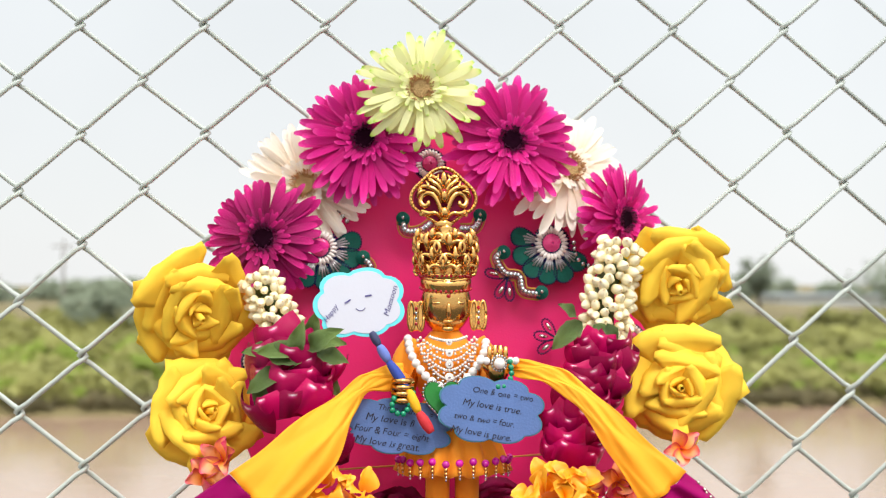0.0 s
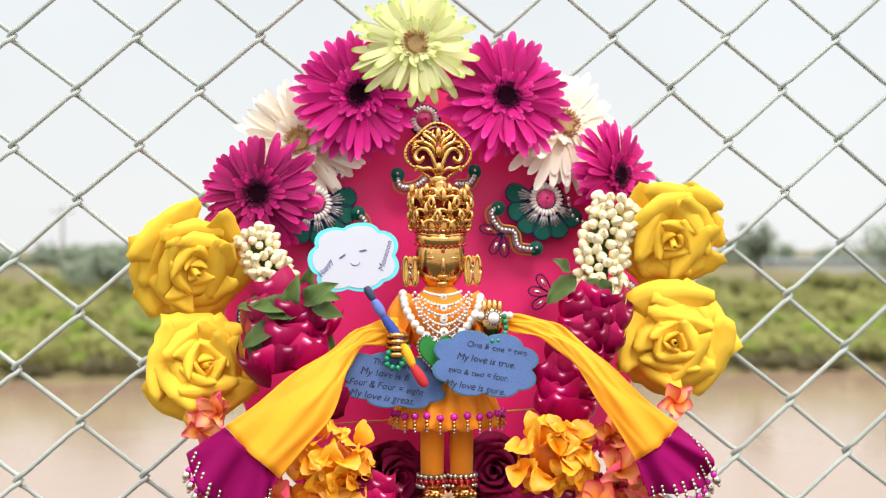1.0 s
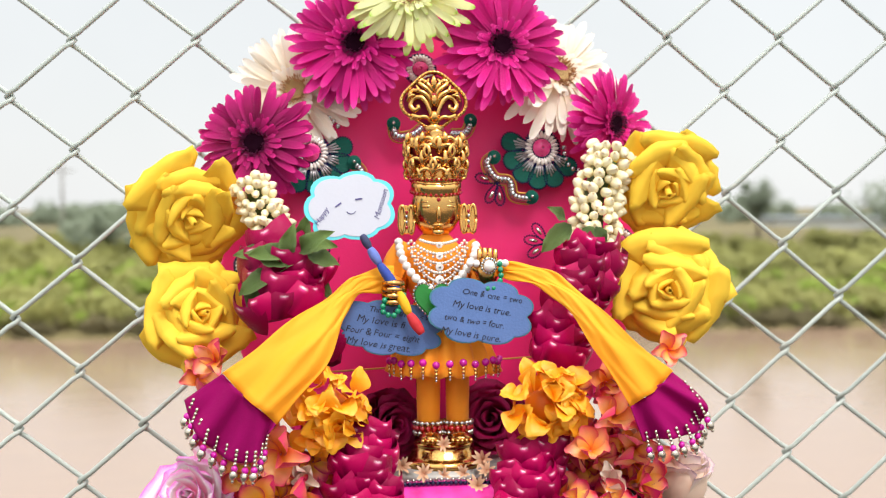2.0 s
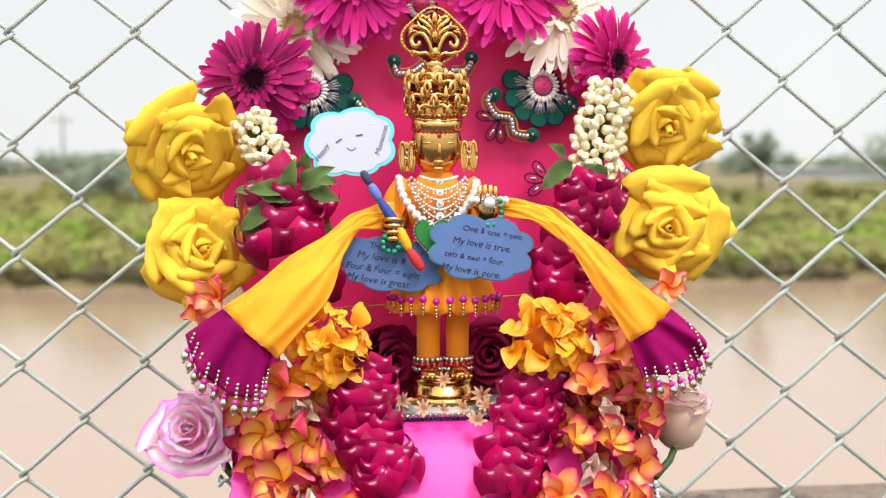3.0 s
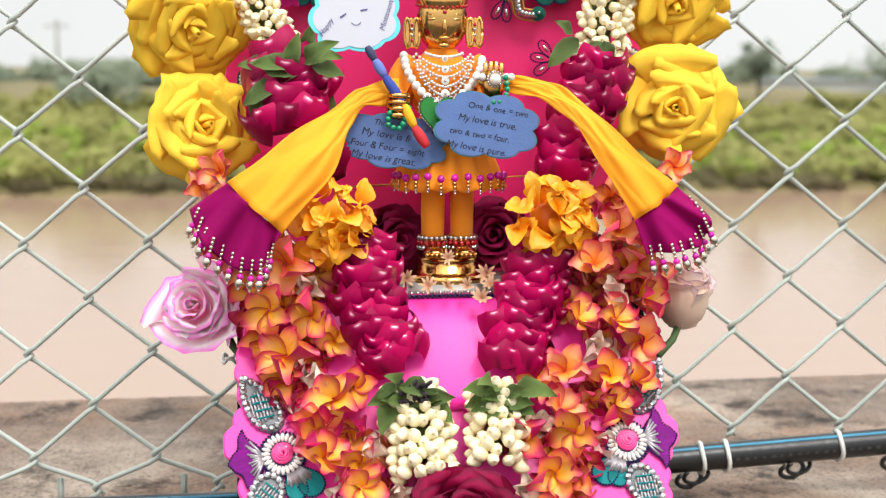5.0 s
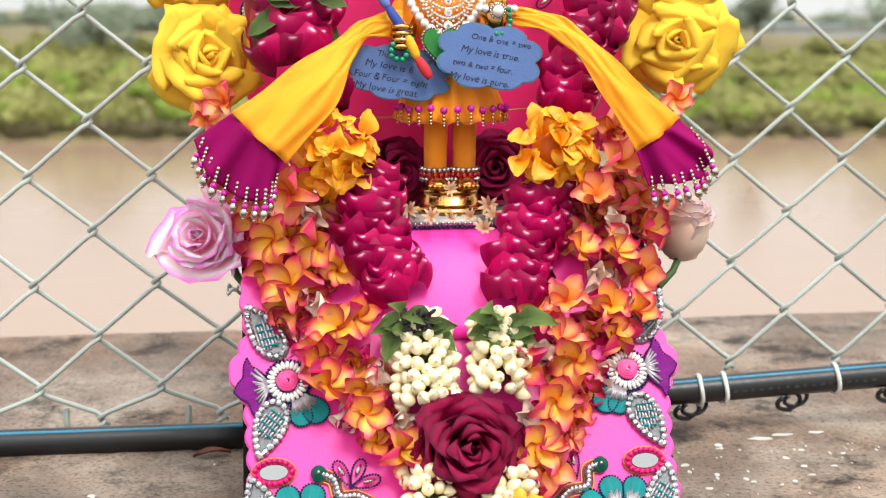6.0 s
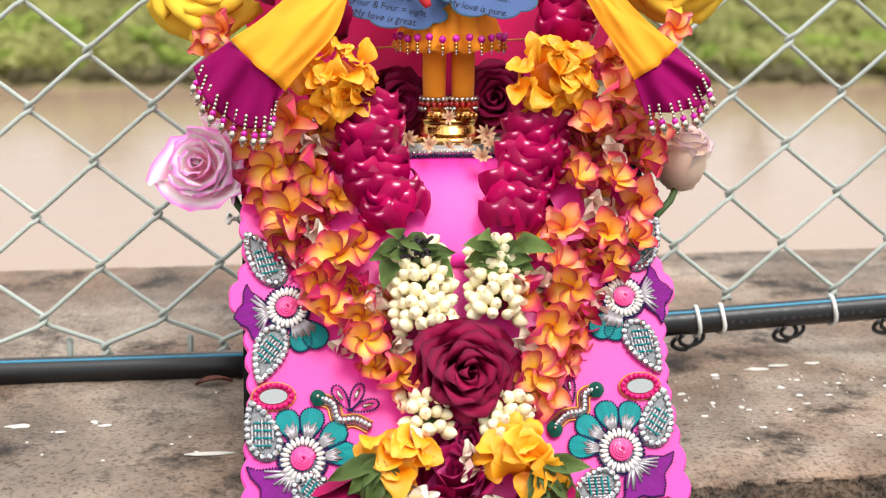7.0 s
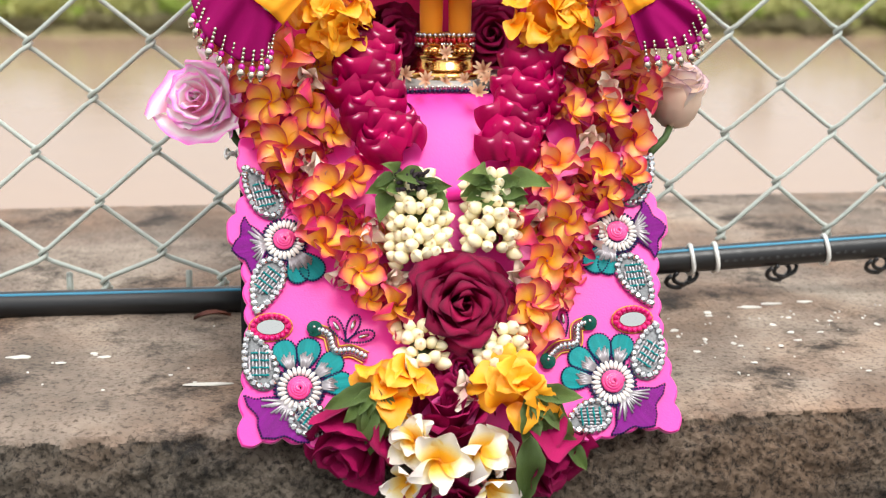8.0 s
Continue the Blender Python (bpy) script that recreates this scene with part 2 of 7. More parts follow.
def parapet():
    """The broad wall top that carries the net: worn top, rough cast face, rounded broken front edge."""
    def prof(v):
        # front foot, front edge, top, back edge, back foot
        pts = [(-0.36, 0.0), (-0.358, 0.93), (-0.356, 0.97), (-0.354, 1.00), (-0.352, 1.035), (-0.345, 1.068), (-0.325, 1.088), (-0.29, 1.094), (0.0, 1.098), (0.40, 1.103), (0.435, 1.092), (0.44, 0.0)]
        k = v * (len(pts) - 1)
        i = min(int(k), len(pts) - 2)
        f = k - i
        return pts[i][0] * (1 - f) + pts[i + 1][0] * f, pts[i][1] * (1 - f) + pts[i + 1][1] * f

    def fn(u, v):
        c = 2 * u - 1
        x = 0.6 * c + 19.4 * c ** 9
        k = max(-1.0, min(1.0, x))
        y, z = prof(v)
        s = 0.0
        if z > 0.9:
            face = 1.0 if (y < -0.325) else 0.22
            s = noise.noise((x * 9, y * 9, z * 9)) * 0.006 * face + noise.noise((x * 60, y * 60, z * 60)) * 0.007 * face + noise.noise((x * 130, y * 130, z * 130)) * 0.004 * face
        return x, y + (0.03 * k if y > 0.3 else 0.012 * k) - s, z + s * 0.8
    mesh = sheet("parapet", fn, 560, 176, M_CONC)
    mesh.materials.append(M_CAST)
    for f in mesh.polygons:
        c = f.center
        if c.y < -0.2 and c.z < 1.0855 + 0.0012 * noise.noise((c.x * 14, 2, 0)) + 0.0012 * noise.noise((c.x * 60, 5, 0)):
            f.material_index = 1
    ob = link("parapet", mesh)
    tagged(ob, "weathered grey-brown concrete parapet with a rough-cast front face", "parapet", kind="structure")


parapet()

bm = bmesh.new()
box(bm, -20, 20, -7, -0.36, -0.3, 0.0)
tagged(part("road", bm, M_DECK, smooth=False), "dark asphalt deck of the river bridge", "road", kind="structure")
bm = bmesh.new()
box(bm, -20, 20, -0.345, 0.43, -0.8, 0.0)
tagged(part("trim", bm, M_CONC, smooth=False), "concrete edge beam under the bridge parapet", "edge beam", kind="structure")

bm = bmesh.new()
bmesh.ops.create_grid(bm, x_segments=2, y_segments=2, size=1, matrix=Matrix.Translation((0, -60, -5.05)) @ Matrix.Diagonal((900, 140, 1, 1)))
tagged(part("water", bm, M_WATER), "calm brown muddy river water", "river", kind="structure")


def bank_height(x, y):
    d = y - 70 - 1.2 * noise.noise((x * 0.06, 0, 0)) - 0.6 * noise.noise((x * 0.25, 3, 0))
    if d < 0:
        return -5.05 + d * 0.3
    rise = 0.5 * min(d / 1.2, 1) + 4.1 * min(max(d - 1.2, 0) / 26, 1) ** 0.8
    return -5.05 + rise + noise.noise((x * 0.11, y * 0.11, 0)) * min(d, 6) * 0.1


def ground():
    ys = [64, 67, 68.5, 69.5, 70, 70.5, 71, 72, 74, 77, 80, 84, 88, 92, 97, 105, 130, 180, 300, 700, 3500]
    xs = [-3500, -900, -300, -150] + [-80 + 3 * i for i in range(54)] + [120, 180, 320, 900, 3500]
    pts = [(x, y, bank_height(x, y)) for y in ys for x in xs]
    w = len(xs)
    faces = [(j * w + i, j * w + i + 1, (j + 1) * w + i + 1, (j + 1) * w + i) for j in range(len(ys) - 1) for i in range(w - 1)]
    mesh = bpy.data.meshes.new("ground")
    mesh.from_pydata(pts, [], faces)
    mesh.polygons.foreach_set("use_smooth", [True] * len(mesh.polygons))
    tagged(link("ground", mesh, M_BANK), "green grassy far bank of the river reaching the horizon", "riverbank", kind="structure")


ground()

# ---- far bank: scrub, trees, poles, shed ----
M_LEAF = mat("scrub_leaves", rgb(150, 150, 88), 0.8, var=0.55, scale=0.25, bump=0, thin=0.25)
M_LEAF2 = mat("fresh_green_leaves", rgb(156, 176, 76), 0.8, var=0.4, scale=0.3, bump=0, thin=0.25)
# Distance haze on the far trees is mixed into this paler, greyer colour.
M_LEAF3 = mat("haze_greyed_tree_leaves", rgb(136, 146, 124), 0.85, var=0.3, scale=0.2, bump=0, thin=0.2)
M_BARK = mat("grey_bark", rgb(96, 84, 70), 0.9, var=0.3, scale=4)


def clump(verts, faces, c, r, n, leaf, rng, flat=0.8):
    """Small leaf triangles scattered through a rounded mass."""
    for _ in range(n):
        d = Vector((rng.gauss(0, 1), rng.gauss(0, 1), rng.gauss(0, 1))).normalized() * r * rng.uniform(0.45, 1.08)
        p = Vector(c) + Vector((d.x, d.y, d.z * flat))
        a = Vector((rng.gauss(0, 1), rng.gauss(0, 1), rng.gauss(0, 1))).normalized() * leaf * rng.uniform(0.6, 1.4)
        b = a.orthogonal().normalized() * leaf * rng.uniform(0.4, 0.9)
        k = len(verts)
        verts += [p - a, p + b, p + a, p - b]
        faces.append((k, k + 1, k + 2, k + 3))


def scrub(name, label, material, spots, seed):
    rng = random.Random(seed)
    verts, faces = [], []
    for x, y, r in spots(rng):
        z = bank_height(x, y)
        for _ in range(5):
            clump(verts, faces, (x + rng.uniform(-r, r) * 0.7, y + rng.uniform(-r, r) * 0.5, z + r * rng.uniform(0.2, 0.75)), r * rng.uniform(0.4, 0.75), 70, 0.2 * r ** 0.5 + 0.06, rng)
    mesh = bpy.data.meshes.new(name)
    mesh.from_pydata(verts, [], faces)
    tagged(link(name, mesh, material), label, "shrubs", kind="stuff")


def low_scrub(rng):
    for _ in range(800):
        y = 70.6 + 21 * rng.random() ** 1.3
        yield rng.uniform(-38, 52), y, rng.uniform(0.5, 1.25)


def green_scrub(rng):
    for _ in range(260):
        yield rng.uniform(-38, 50), 70.8 + 12 * rng.random(), rng.uniform(0.4, 1.0)


def far_scrub(rng):
    for _ in range(120):
        yield rng.uniform(-90, 120), rng.uniform(120, 230), rng.uniform(1.4, 3.2)


def water_edge(rng):
    for _ in range(260):
        yield rng.uniform(-38, 50), 69.9 + 1.6 * rng.random(), rng.uniform(0.3, 0.6)


M_LEAF4 = mat("brown_green_undergrowth", rgb(120, 112, 80), 0.85, var=0.4, scale=0.3, bump=0, thin=0.2)
scrub("undergrowth", "brownish-green undergrowth along the water's edge", M_LEAF4, water_edge, 12)
scrub("scrub", "dull olive-green scrub covering the far riverbank", M_LEAF, low_scrub, 3)
scrub("green_shrubs", "fresh green low shrubs above the waterline", M_LEAF2, green_scrub, 5)
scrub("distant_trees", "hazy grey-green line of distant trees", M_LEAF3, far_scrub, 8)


def tree(place, height, crown, seed, label):
    rng = random.Random(seed)
    t = thing("tree", label, "tree", "trees on the far bank", at=place)
    link("trunk", tube("trunk", [(0.1 * math.sin(k), 0.05 * k, k * height * 0.12) for k in range(6)], 0.18, M_BARK, 7, taper=lambda s: 1 - 0.6 * s), M_BARK, t)
    verts, faces = [], []
    for _ in range(16):
        a, q = rng.uniform(0, math.tau), crown * rng.uniform(0.1, 0.9)
        top = (q * math.cos(a), q * math.sin(a), height * rng.uniform(0.45, 0.92))
        clump(verts, faces, top, crown * rng.uniform(0.28, 0.5), 60, 0.2, rng)
    mesh = bpy.data.meshes.new("crown")
    mesh.from_pydata(verts, [], faces)
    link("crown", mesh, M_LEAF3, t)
    for k in range(4):
        a = k * 1.6 + seed
        link("limb", tube("limb", [(0, 0.1, height * 0.4), (crown * 0.4 * math.cos(a), crown * 0.4 * math.sin(a), height * 0.6), (crown * 0.7 * math.cos(a), crown * 0.7 * math.sin(a), height * 0.75)], 0.07, M_BARK, 5, taper=lambda s: 1 - 0.7 * s), M_BARK, t)


tree((-11.0, 88, bank_height(-11, 88)), 2.9, 2.6, 2, "rounded hazy green tree behind the far bank")
tree((34.2, 92, bank_height(34, 92)), 4.9, 1.5, 4, "slender hazy tree standing above the far scrub")
tree((44.5, 92, bank_height(44, 92)), 4.4, 3.6, 6, "broad hazy tree beside the far shed")
tree((28.5, 100, bank_height(28, 100)), 2.2, 2.2, 9, "small hazy tree behind the far scrub")

M_POLE = mat("grey_pole", rgb(150, 148, 145), 0.8)
for px, py, ph in ((-16.5, 110, 5.5), (-6.2, 170, 7.0)):
    pole = thing("power_pole", "thin grey power pole with a crossarm beyond the far bank", "power pole", "far power poles", at=(px, py, bank_height(px, py)))
    link("mast", tube("mast", [(0, 0, 0), (0, 0, ph)], 0.12, M_POLE, 8), M_POLE, pole)
    link("crossarm", tube("crossarm", [(-0.9, 0, ph - 0.5), (0.9, 0, ph - 0.5)], 0.07, M_POLE, 6), M_POLE, pole)

M_SHED, M_SHEDROOF = mat("pale_shed_wall", rgb(190, 192, 190), 0.8), mat("blue_grey_sheet_roof", rgb(168, 180, 190), 0.6)
shed = thing("shed", "long low pale shed with a blue-grey sheet roof", "shed", at=(62, 130, bank_height(62, 130)))
bm = bmesh.new()
box(bm, -13, 13, -3, 3, 0, 1.1)
part("wall", bm, M_SHED, shed, smooth=False)
bm = bmesh.new()
box(bm, -13.4, 13.4, -3.4, 3.4, 1.1, 1.28)
part("roof", bm, M_SHEDROOF, shed, smooth=False)

# ---- chain-link net ----
M_WIRE = mat("grey_green_coated_wire", rgb(172, 180, 172), 0.42, var=0.10, scale=12, bump=0, grain=500, coat=0.15, spec=0.6)
PITCH, ROW, WIRE = 0.10942, 0.09858, 0.0023
NET = Matrix.Translation((0.0, 0.0068, 1.495)) @ Matrix.Rotation(-math.atan(0.02), 4, "X")
net = thing("chain_link_fence", "grey coated chain-link fence net with diamond mesh", "fence", at=NET)


def net_wire(k):
    """One flattened spiral wire between two knot columns; its bends hook into the neighbours'."""
    x0 = -0.3245 + k * PITCH / 2
    pts, out, y = [], 0.0026, 0.0036
    rng = random.Random(k)
    first = -8 if k < 5 else -7
    last = 15
    for i in range(first, last):
        right = (i + k) % 2 == 1
        z = -0.0074 + 0.00092 * (k + right) + (i * 0.5) * ROW + (0.02 if i == -8 else 0) + rng.uniform(-0.0012, 0.0012)
        x = x0 - 0.00083 * i + (PITCH / 2 + out if right else -out)
        s, front = (1 if right else -1), (1 if right else -1)
        pts += [(x - s * 0.0085, -y * front * 0.95, z - 0.0068), (x - s * 0.0016, -y * front * 0.62, z - 0.0026), (x + s * 0.0004, 0, z), (x - s * 0.0016, y * front * 0.62, z + 0.0026), (x - s * 0.0085, y * front * 0.95, z + 0.0068)]
    return tube("wire", pts, WIRE, M_WIRE, 7)


for k in range(-34, 48):
    link("wire", net_wire(k), M_WIRE, net)

# ---- water pipe along the foot of the net, with its ties and hooks ----
M_PIPE = mat("black_plastic_pipe", rgb(24, 25, 27), 0.35, var=0.3, scale=12, bump=0.15, grain=200)
M_STRIPE = mat("blue_pipe_stripe", rgb(48, 132, 164), 0.4)
M_TIE = mat("white_plastic_tie", rgb(225, 226, 222), 0.5)
M_HOOK = mat("black_cable", rgb(22, 22, 24), 0.4)
M_BAR = mat("faded_print", rgb(52, 53, 54), 0.6)


def pipe_at(x):
    z = 1.1085 + 0.004 * x if x < -0.1 else 1.1385 + 0.055 * (x - 0.25)
    return Vector((x, -0.045, z))


def pipe(name, x0, x1, label):
    p = thing(name, label, "pipe", at=(0, 0, 0))
    n = 30
    xs = [x0 + (x1 - x0) * i / n for i in range(n + 1)]
    link("tube", tube("tube", [pipe_at(x) for x in xs], 0.0125, M_PIPE, 16), M_PIPE, p)
    link("stripe", tube("stripe", [pipe_at(x) + Vector((0, -0.0052, 0.0100)) for x in xs], 0.0021, M_STRIPE, 6), M_STRIPE, p, label="thin blue stripe")
    return p


pipe("water_pipe", -3, -0.12, "black plastic water pipe with a blue stripe lying on the parapet")
rp = pipe("water_pipe", -0.1, 3, "black plastic water pipe with a blue stripe tied to the net")
for i in range(18):
    bm = bmesh.new()
    box(bm, -0.0014, 0.0010 + 0.0008 * (i % 3), -0.0004, 0.0004, -0.0011, 0.0011 + 0.0004 * (i % 2))
    c = pipe_at(0.262 + 0.0085 * i)
    part("print_mark", bm, M_BAR, rp, m=Matrix.Translation(c + Vector((0, -0.0124, -0.001))), smooth=False)
for x in (0.238, 0.262, 0.372, 0.62):
    c = pipe_at(x)
    ring = [c + Vector((0.0012 * math.sin(a * 2), 0.0137 * math.cos(a), 0.0137 * math.sin(a))) for a in [k * math.tau / 20 for k in range(21)]]
    tie = link("cable_tie", tube("cable_tie", ring, 0.0022, M_TIE, 6), M_TIE)
    tagged(tie, "white plastic tie wrapped round the black pipe", "cable tie", "pipe ties")
for x in (0.225, 0.325, 0.425, 0.60):
    c = pipe_at(x)
    loop = [c + Vector((0.017 * math.sin(a) + (0.006 if a > 3 else 0), 0.010 * math.cos(a * 0.5), -0.010 - 0.017 * (1 - math.cos(a)) * 0.5)) for a in [k * 4.6 / 16 + 0.9 for k in range(17)]]
    hook = link("wire_loop", tube("wire_loop", loop, 0.0023, M_HOOK, 7), M_HOOK)
    second = [2 * c + Vector((0.013, 0, 0)) - p + Vector((0, 0, 2 * (p.z - c.z) + 0.003)) for p in map(Vector, loop)]
    link("loop", tube("loop", second, 0.0021, M_HOOK, 7), M_HOOK, hook)
    tagged(hook, "black wire loop hanging under the tied pipe", "wire loop", "pipe loops")
for x in (-0.352, -0.24):
    bm = bmesh.new()
    box(bm, -0.003, 0.003, -0.002, 0.002, 0, 0.032, 0.001)
    tagged(part("net_stake", bm, M_WIRE, m=Matrix.Translation((x, 0.01, 1.09))), "short grey metal stake at the foot of the net", "stake", "net stakes")

for k in range(26):
    x = 0.2 + 0.36 * ((k * 0.618) % 1)
    a = 0.9 + 1.2 * ((k * 0.377) % 1)
    beads_at = pipe_at(x) + Vector((0, -0.0124 * math.sin(a) * 0.9, 0.0124 * math.cos(a)))
    fleck = [(0.0009 * (1 + k % 3 * 0.4) * math.cos(q * math.tau / 7), 0.0007 * math.sin(q * math.tau / 7)) for q in range(7)]
    link("paint_fleck", slab("paint_fleck", fleck, 0.0008, M_TIE, 0.0002), M_TIE, rp, m=facing(beads_at, (0, -math.sin(a), math.cos(a))))

# white paint drips on the parapet top
M_PAINT = mat("white_paint", rgb(214, 210, 202), 0.7, var=0.15)
rng = random.Random(11)
drips = [(-0.37, -0.165, 0.009, 0.004), (-0.335, -0.182, 0.005, 0.0022), (-0.30, -0.17, 0.005, 0.002), (-0.31, -0.16, 0.003, 0.002), (-0.215, -0.242, 0.022, 0.003), (0.29, -0.075, 0.012, 0.004), (0.315, -0.066, 0.010, 0.003), (0.35, -0.062, 0.008, 0.003)]
drips += [(rng.uniform(0.17, 0.52), rng.uniform(-0.26, -0.07), 0.0007 + 0.0032 * rng.random() ** 3, 0.0009 + 0.0034 * rng.random() ** 3) for _ in range(90)]
drips += [(rng.uniform(-0.5, -0.2), rng.uniform(-0.26, -0.08), rng.uniform(0.0008, 0.002), rng.uniform(0.0007, 0.0015)) for _ in range(14)]
for x, y, a, b in drips:
    z = 1.0942 + (y + 0.29) * 0.0138
    ring = [(a * (1 + 0.7 * noise.noise((x * 50, k * 1.3, 1))) * math.cos(k * math.tau / 10), b * (1 + 0.7 * noise.noise((y * 50, k * 1.3, 2))) * math.sin(k * math.tau / 10)) for k in range(10)]
    s = link("paint_spot", slab("paint_spot", ring, 0.0009, M_PAINT, 0.0004), M_PAINT, m=Matrix.Translation((x, y, z)))
    tagged(s, "spilled white paint spot on the concrete top", "paint spot", "paint spots on the parapet")

# ---- materials of the shrine ----
M_PINK = mat("hot_pink_satin", rgb(236, 8, 112), 0.5, var=0.07, scale=9, bump=0.35, grain=700, sheen=0.15, stretch=(1, 1, 0.12), depth=0.0004)
M_PANEL = mat("bright_pink_satin", rgb(250, 40, 168), 0.42, var=0.06, scale=9, bump=0.35, grain=700, sheen=0.3, stretch=(1, 1, 0.12), depth=0.0004)
M_STAND = mat("black_painted_wood", rgb(20, 18, 20), 0.6, var=0.3, spec=0.1)
M_GREYTRAY = mat("grey_metal_tray", rgb(160, 156, 150), 0.45, metal=0.6)
M_STONE = mat("rhinestone", rgb(190, 190, 192), 0.14, metal=0.9, var=0.25, scale=300, bump=0, island=0.1)
M_DIAM = mat("clear_set_stone", rgb(232, 222, 212), 0.22, metal=0.45, var=0.3, scale=600, bump=0)
M_SILVER = mat("silver_bead", rgb(205, 202, 198), 0.2, metal=1.0, bump=0, var=0.1)
M_PEARL = mat("white_pearl", rgb(236, 230, 224), 0.25, var=0.05, bump=0, coat=0.5)
M_NAVY = mat("navy_glass_bead", rgb(30, 30, 78), 0.2, var=0.5, scale=500, bump=0, coat=0.5)
M_TEAL = mat("teal_satin_thread", rgb(0, 138, 140), 0.36, var=0.5, scale=60, bump=0.6, grain=900, stretch=(6, 0.5, 1), spec=0.3)
M_PURPLE = mat("purple_satin_thread", rgb(122, 0, 122), 0.45, var=0.5, scale=60, bump=0.6, grain=900, stretch=(6, 0.5, 1), spec=0.3)
M_THREAD = mat("silver_thread", rgb(176, 170, 174), 0.34, metal=0.6, var=0.2, scale=200)
M_WEAVE = mat("grey_silver_weave", rgb(120, 122, 124), 0.45, metal=0.3, var=0.5, scale=400, bump=0.6, grain=900)
M_DKGREEN = mat("dark_green_thread", rgb(0, 86, 72), 0.5, var=0.4, scale=90, bump=0.5, grain=900, stretch=(6, 0.5, 1), spec=0.25)
M_RESIN = mat("pink_resin_rosette", rgb(238, 60, 140), 0.3, var=0.15, scale=200, bump=0, coat=0.4)
M_PKBEAD = mat("magenta_bead", rgb(214, 14, 110), 0.3, bump=0, coat=0.4)
M_MIRROR = mat("mirror", rgb(186, 188, 186), 0.1, metal=1.0, bump=0, var=0.05)
M_GOLDTH = mat("gold_thread", rgb(196, 140, 60), 0.4, metal=0.5)
M_GOLD = mat("polished_gold", rgb(226, 176, 104), 0.17, metal=1.0, var=0.25, scale=60, bump=0.1, grain=300)
TILT_N = (0, -1, 0.66)
BACK_N = (0, -1, 0.11)


def beads(name, pts, r, material, parent, w=None, m=None, stretch=None, rings=4, sides=7, label=""):
    """Small round beads set along points, one strand as one mesh; stretch: a way along which each is longer."""
    verts, faces = [], []
    for i, p in enumerate(pts):
        p = Vector(p)
        ax = Vector(stretch[i]) if stretch else None
        k = len(verts)
        for j in range(rings + 1):
            a = math.pi * j / rings
            for s in range(sides):
                v = Vector((math.sin(a) * math.cos(s * math.tau / sides), math.sin(a) * math.sin(s * math.tau / sides), math.cos(a))) * r
                if ax is not None:
                    v += ax * v.dot(ax.normalized()) / r
                verts.append(p + v)
        faces += [(k + j * sides + s, k + (j + 1) * sides + s, k + (j + 1) * sides + (s + 1) % sides, k + j * sides + (s + 1) % sides) for j in range(rings) for s in range(sides)]
    mesh = bpy.data.meshes.new(name)
    mesh.from_pydata(verts, [], faces)
    mesh.polygons.foreach_set("use_smooth", [True] * len(mesh.polygons))
    ob = link(name, mesh, material, parent, m, label, w)
    return tagged(ob, kind="stuff") if len(pts) > 4 else ob


def along(pts, step):
    """Points at even steps along a line."""
    pts = [Vector(p) for p in pts]
    out, left = [pts[0]], step
    for a, b in zip(pts, pts[1:]):
        d = (b - a).length
        while left <= d:
            out.append(a.lerp(b, left / d))
            left += step
        left -= d
    return out


def spline(pts, n=8):
    """A smooth line through a few points."""
    pts = [Vector(p) for p in pts]
    pts = [2 * pts[0] - pts[1]] + pts + [2 * pts[-1] - pts[-2]]
    out = []
    for a, b, c, d in zip(pts, pts[1:], pts[2:], pts[3:]):
        for k in range(n):
            t = k / n
            out.append(0.5 * (2 * b + (c - a) * t + (2 * a - 5 * b + 4 * c - d) * t * t + (3 * b - a - 3 * c + d) * t ** 3))
    return out + [pts[-2]]


# ---- the throne: stand, seat, scalloped front panel, arched backboard ----
throne = thing("shrine_throne", "pink satin-covered shrine throne with embroidered jewelled panels", "shrine", at=(-0.02, -0.2, 1.098))


def scallop_outline(half, n=5):
    pts = []
    for a, b in zip(half, half[1:]):
        a, b = Vector(a), Vector(b)
        d = b - a
        m = max(1, round(d.length / 0.018))
        out = Vector((-d.y, d.x)).normalized() * d.length * 0.18
        for k in range(n * m):
            t = k / (n * m)
            pts.append(a.lerp(b, t) + out / m * abs(math.sin(math.pi * t * m)))
    pts.append(Vector(half[-1]))
    return pts


RIGHT_HALF = [(0.0, 0.142), (0.155, 0.135), (0.166, 0.102), (0.162, 0.068), (0.176, 0.038), (0.163, 0.014), (0.160, -0.036), (0.164, -0.083), (0.166, -0.125), (0.136, -0.120), (0.105, -0.128), (0.05, -0.128), (0.0, -0.128)]
half = scallop_outline([(x * 0.97, y) for x, y in RIGHT_HALF])
outline = [(p.x, p.y) for p in half] + [(-p.x, p.y) for p in reversed(half[1:-1])]
outline.reverse()
PANEL = facing((-0.023, -0.282, 1.19), TILT_N)
front = link("front_panel", slab("front_panel", outline, 0.006, M_PANEL, 0.0012), M_PANEL, throne, w=PANEL, label="bright pink scalloped satin panel")
bm = bmesh.new()
side = [(-0.185, 1.314), (-0.325, 1.100), (-0.05, 1.098), (-0.05, 1.314)]
vs = [[bm.verts.new((x, y, z)) for y, z in side] for x in (-0.184, 0.139)]
bm.faces.new(vs[0])
bm.faces.new(list(reversed(vs[1])))
for i in range(4):
    j = (i + 1) % 4
    bm.faces.new((vs[0][j], vs[0][i], vs[1][i], vs[1][j]))
bmesh.ops.recalc_face_normals(bm, faces=bm.faces)
part("stand_body", bm, M_STAND, throne, "black painted wooden stand", smooth=False, w=Matrix.Identity(4))


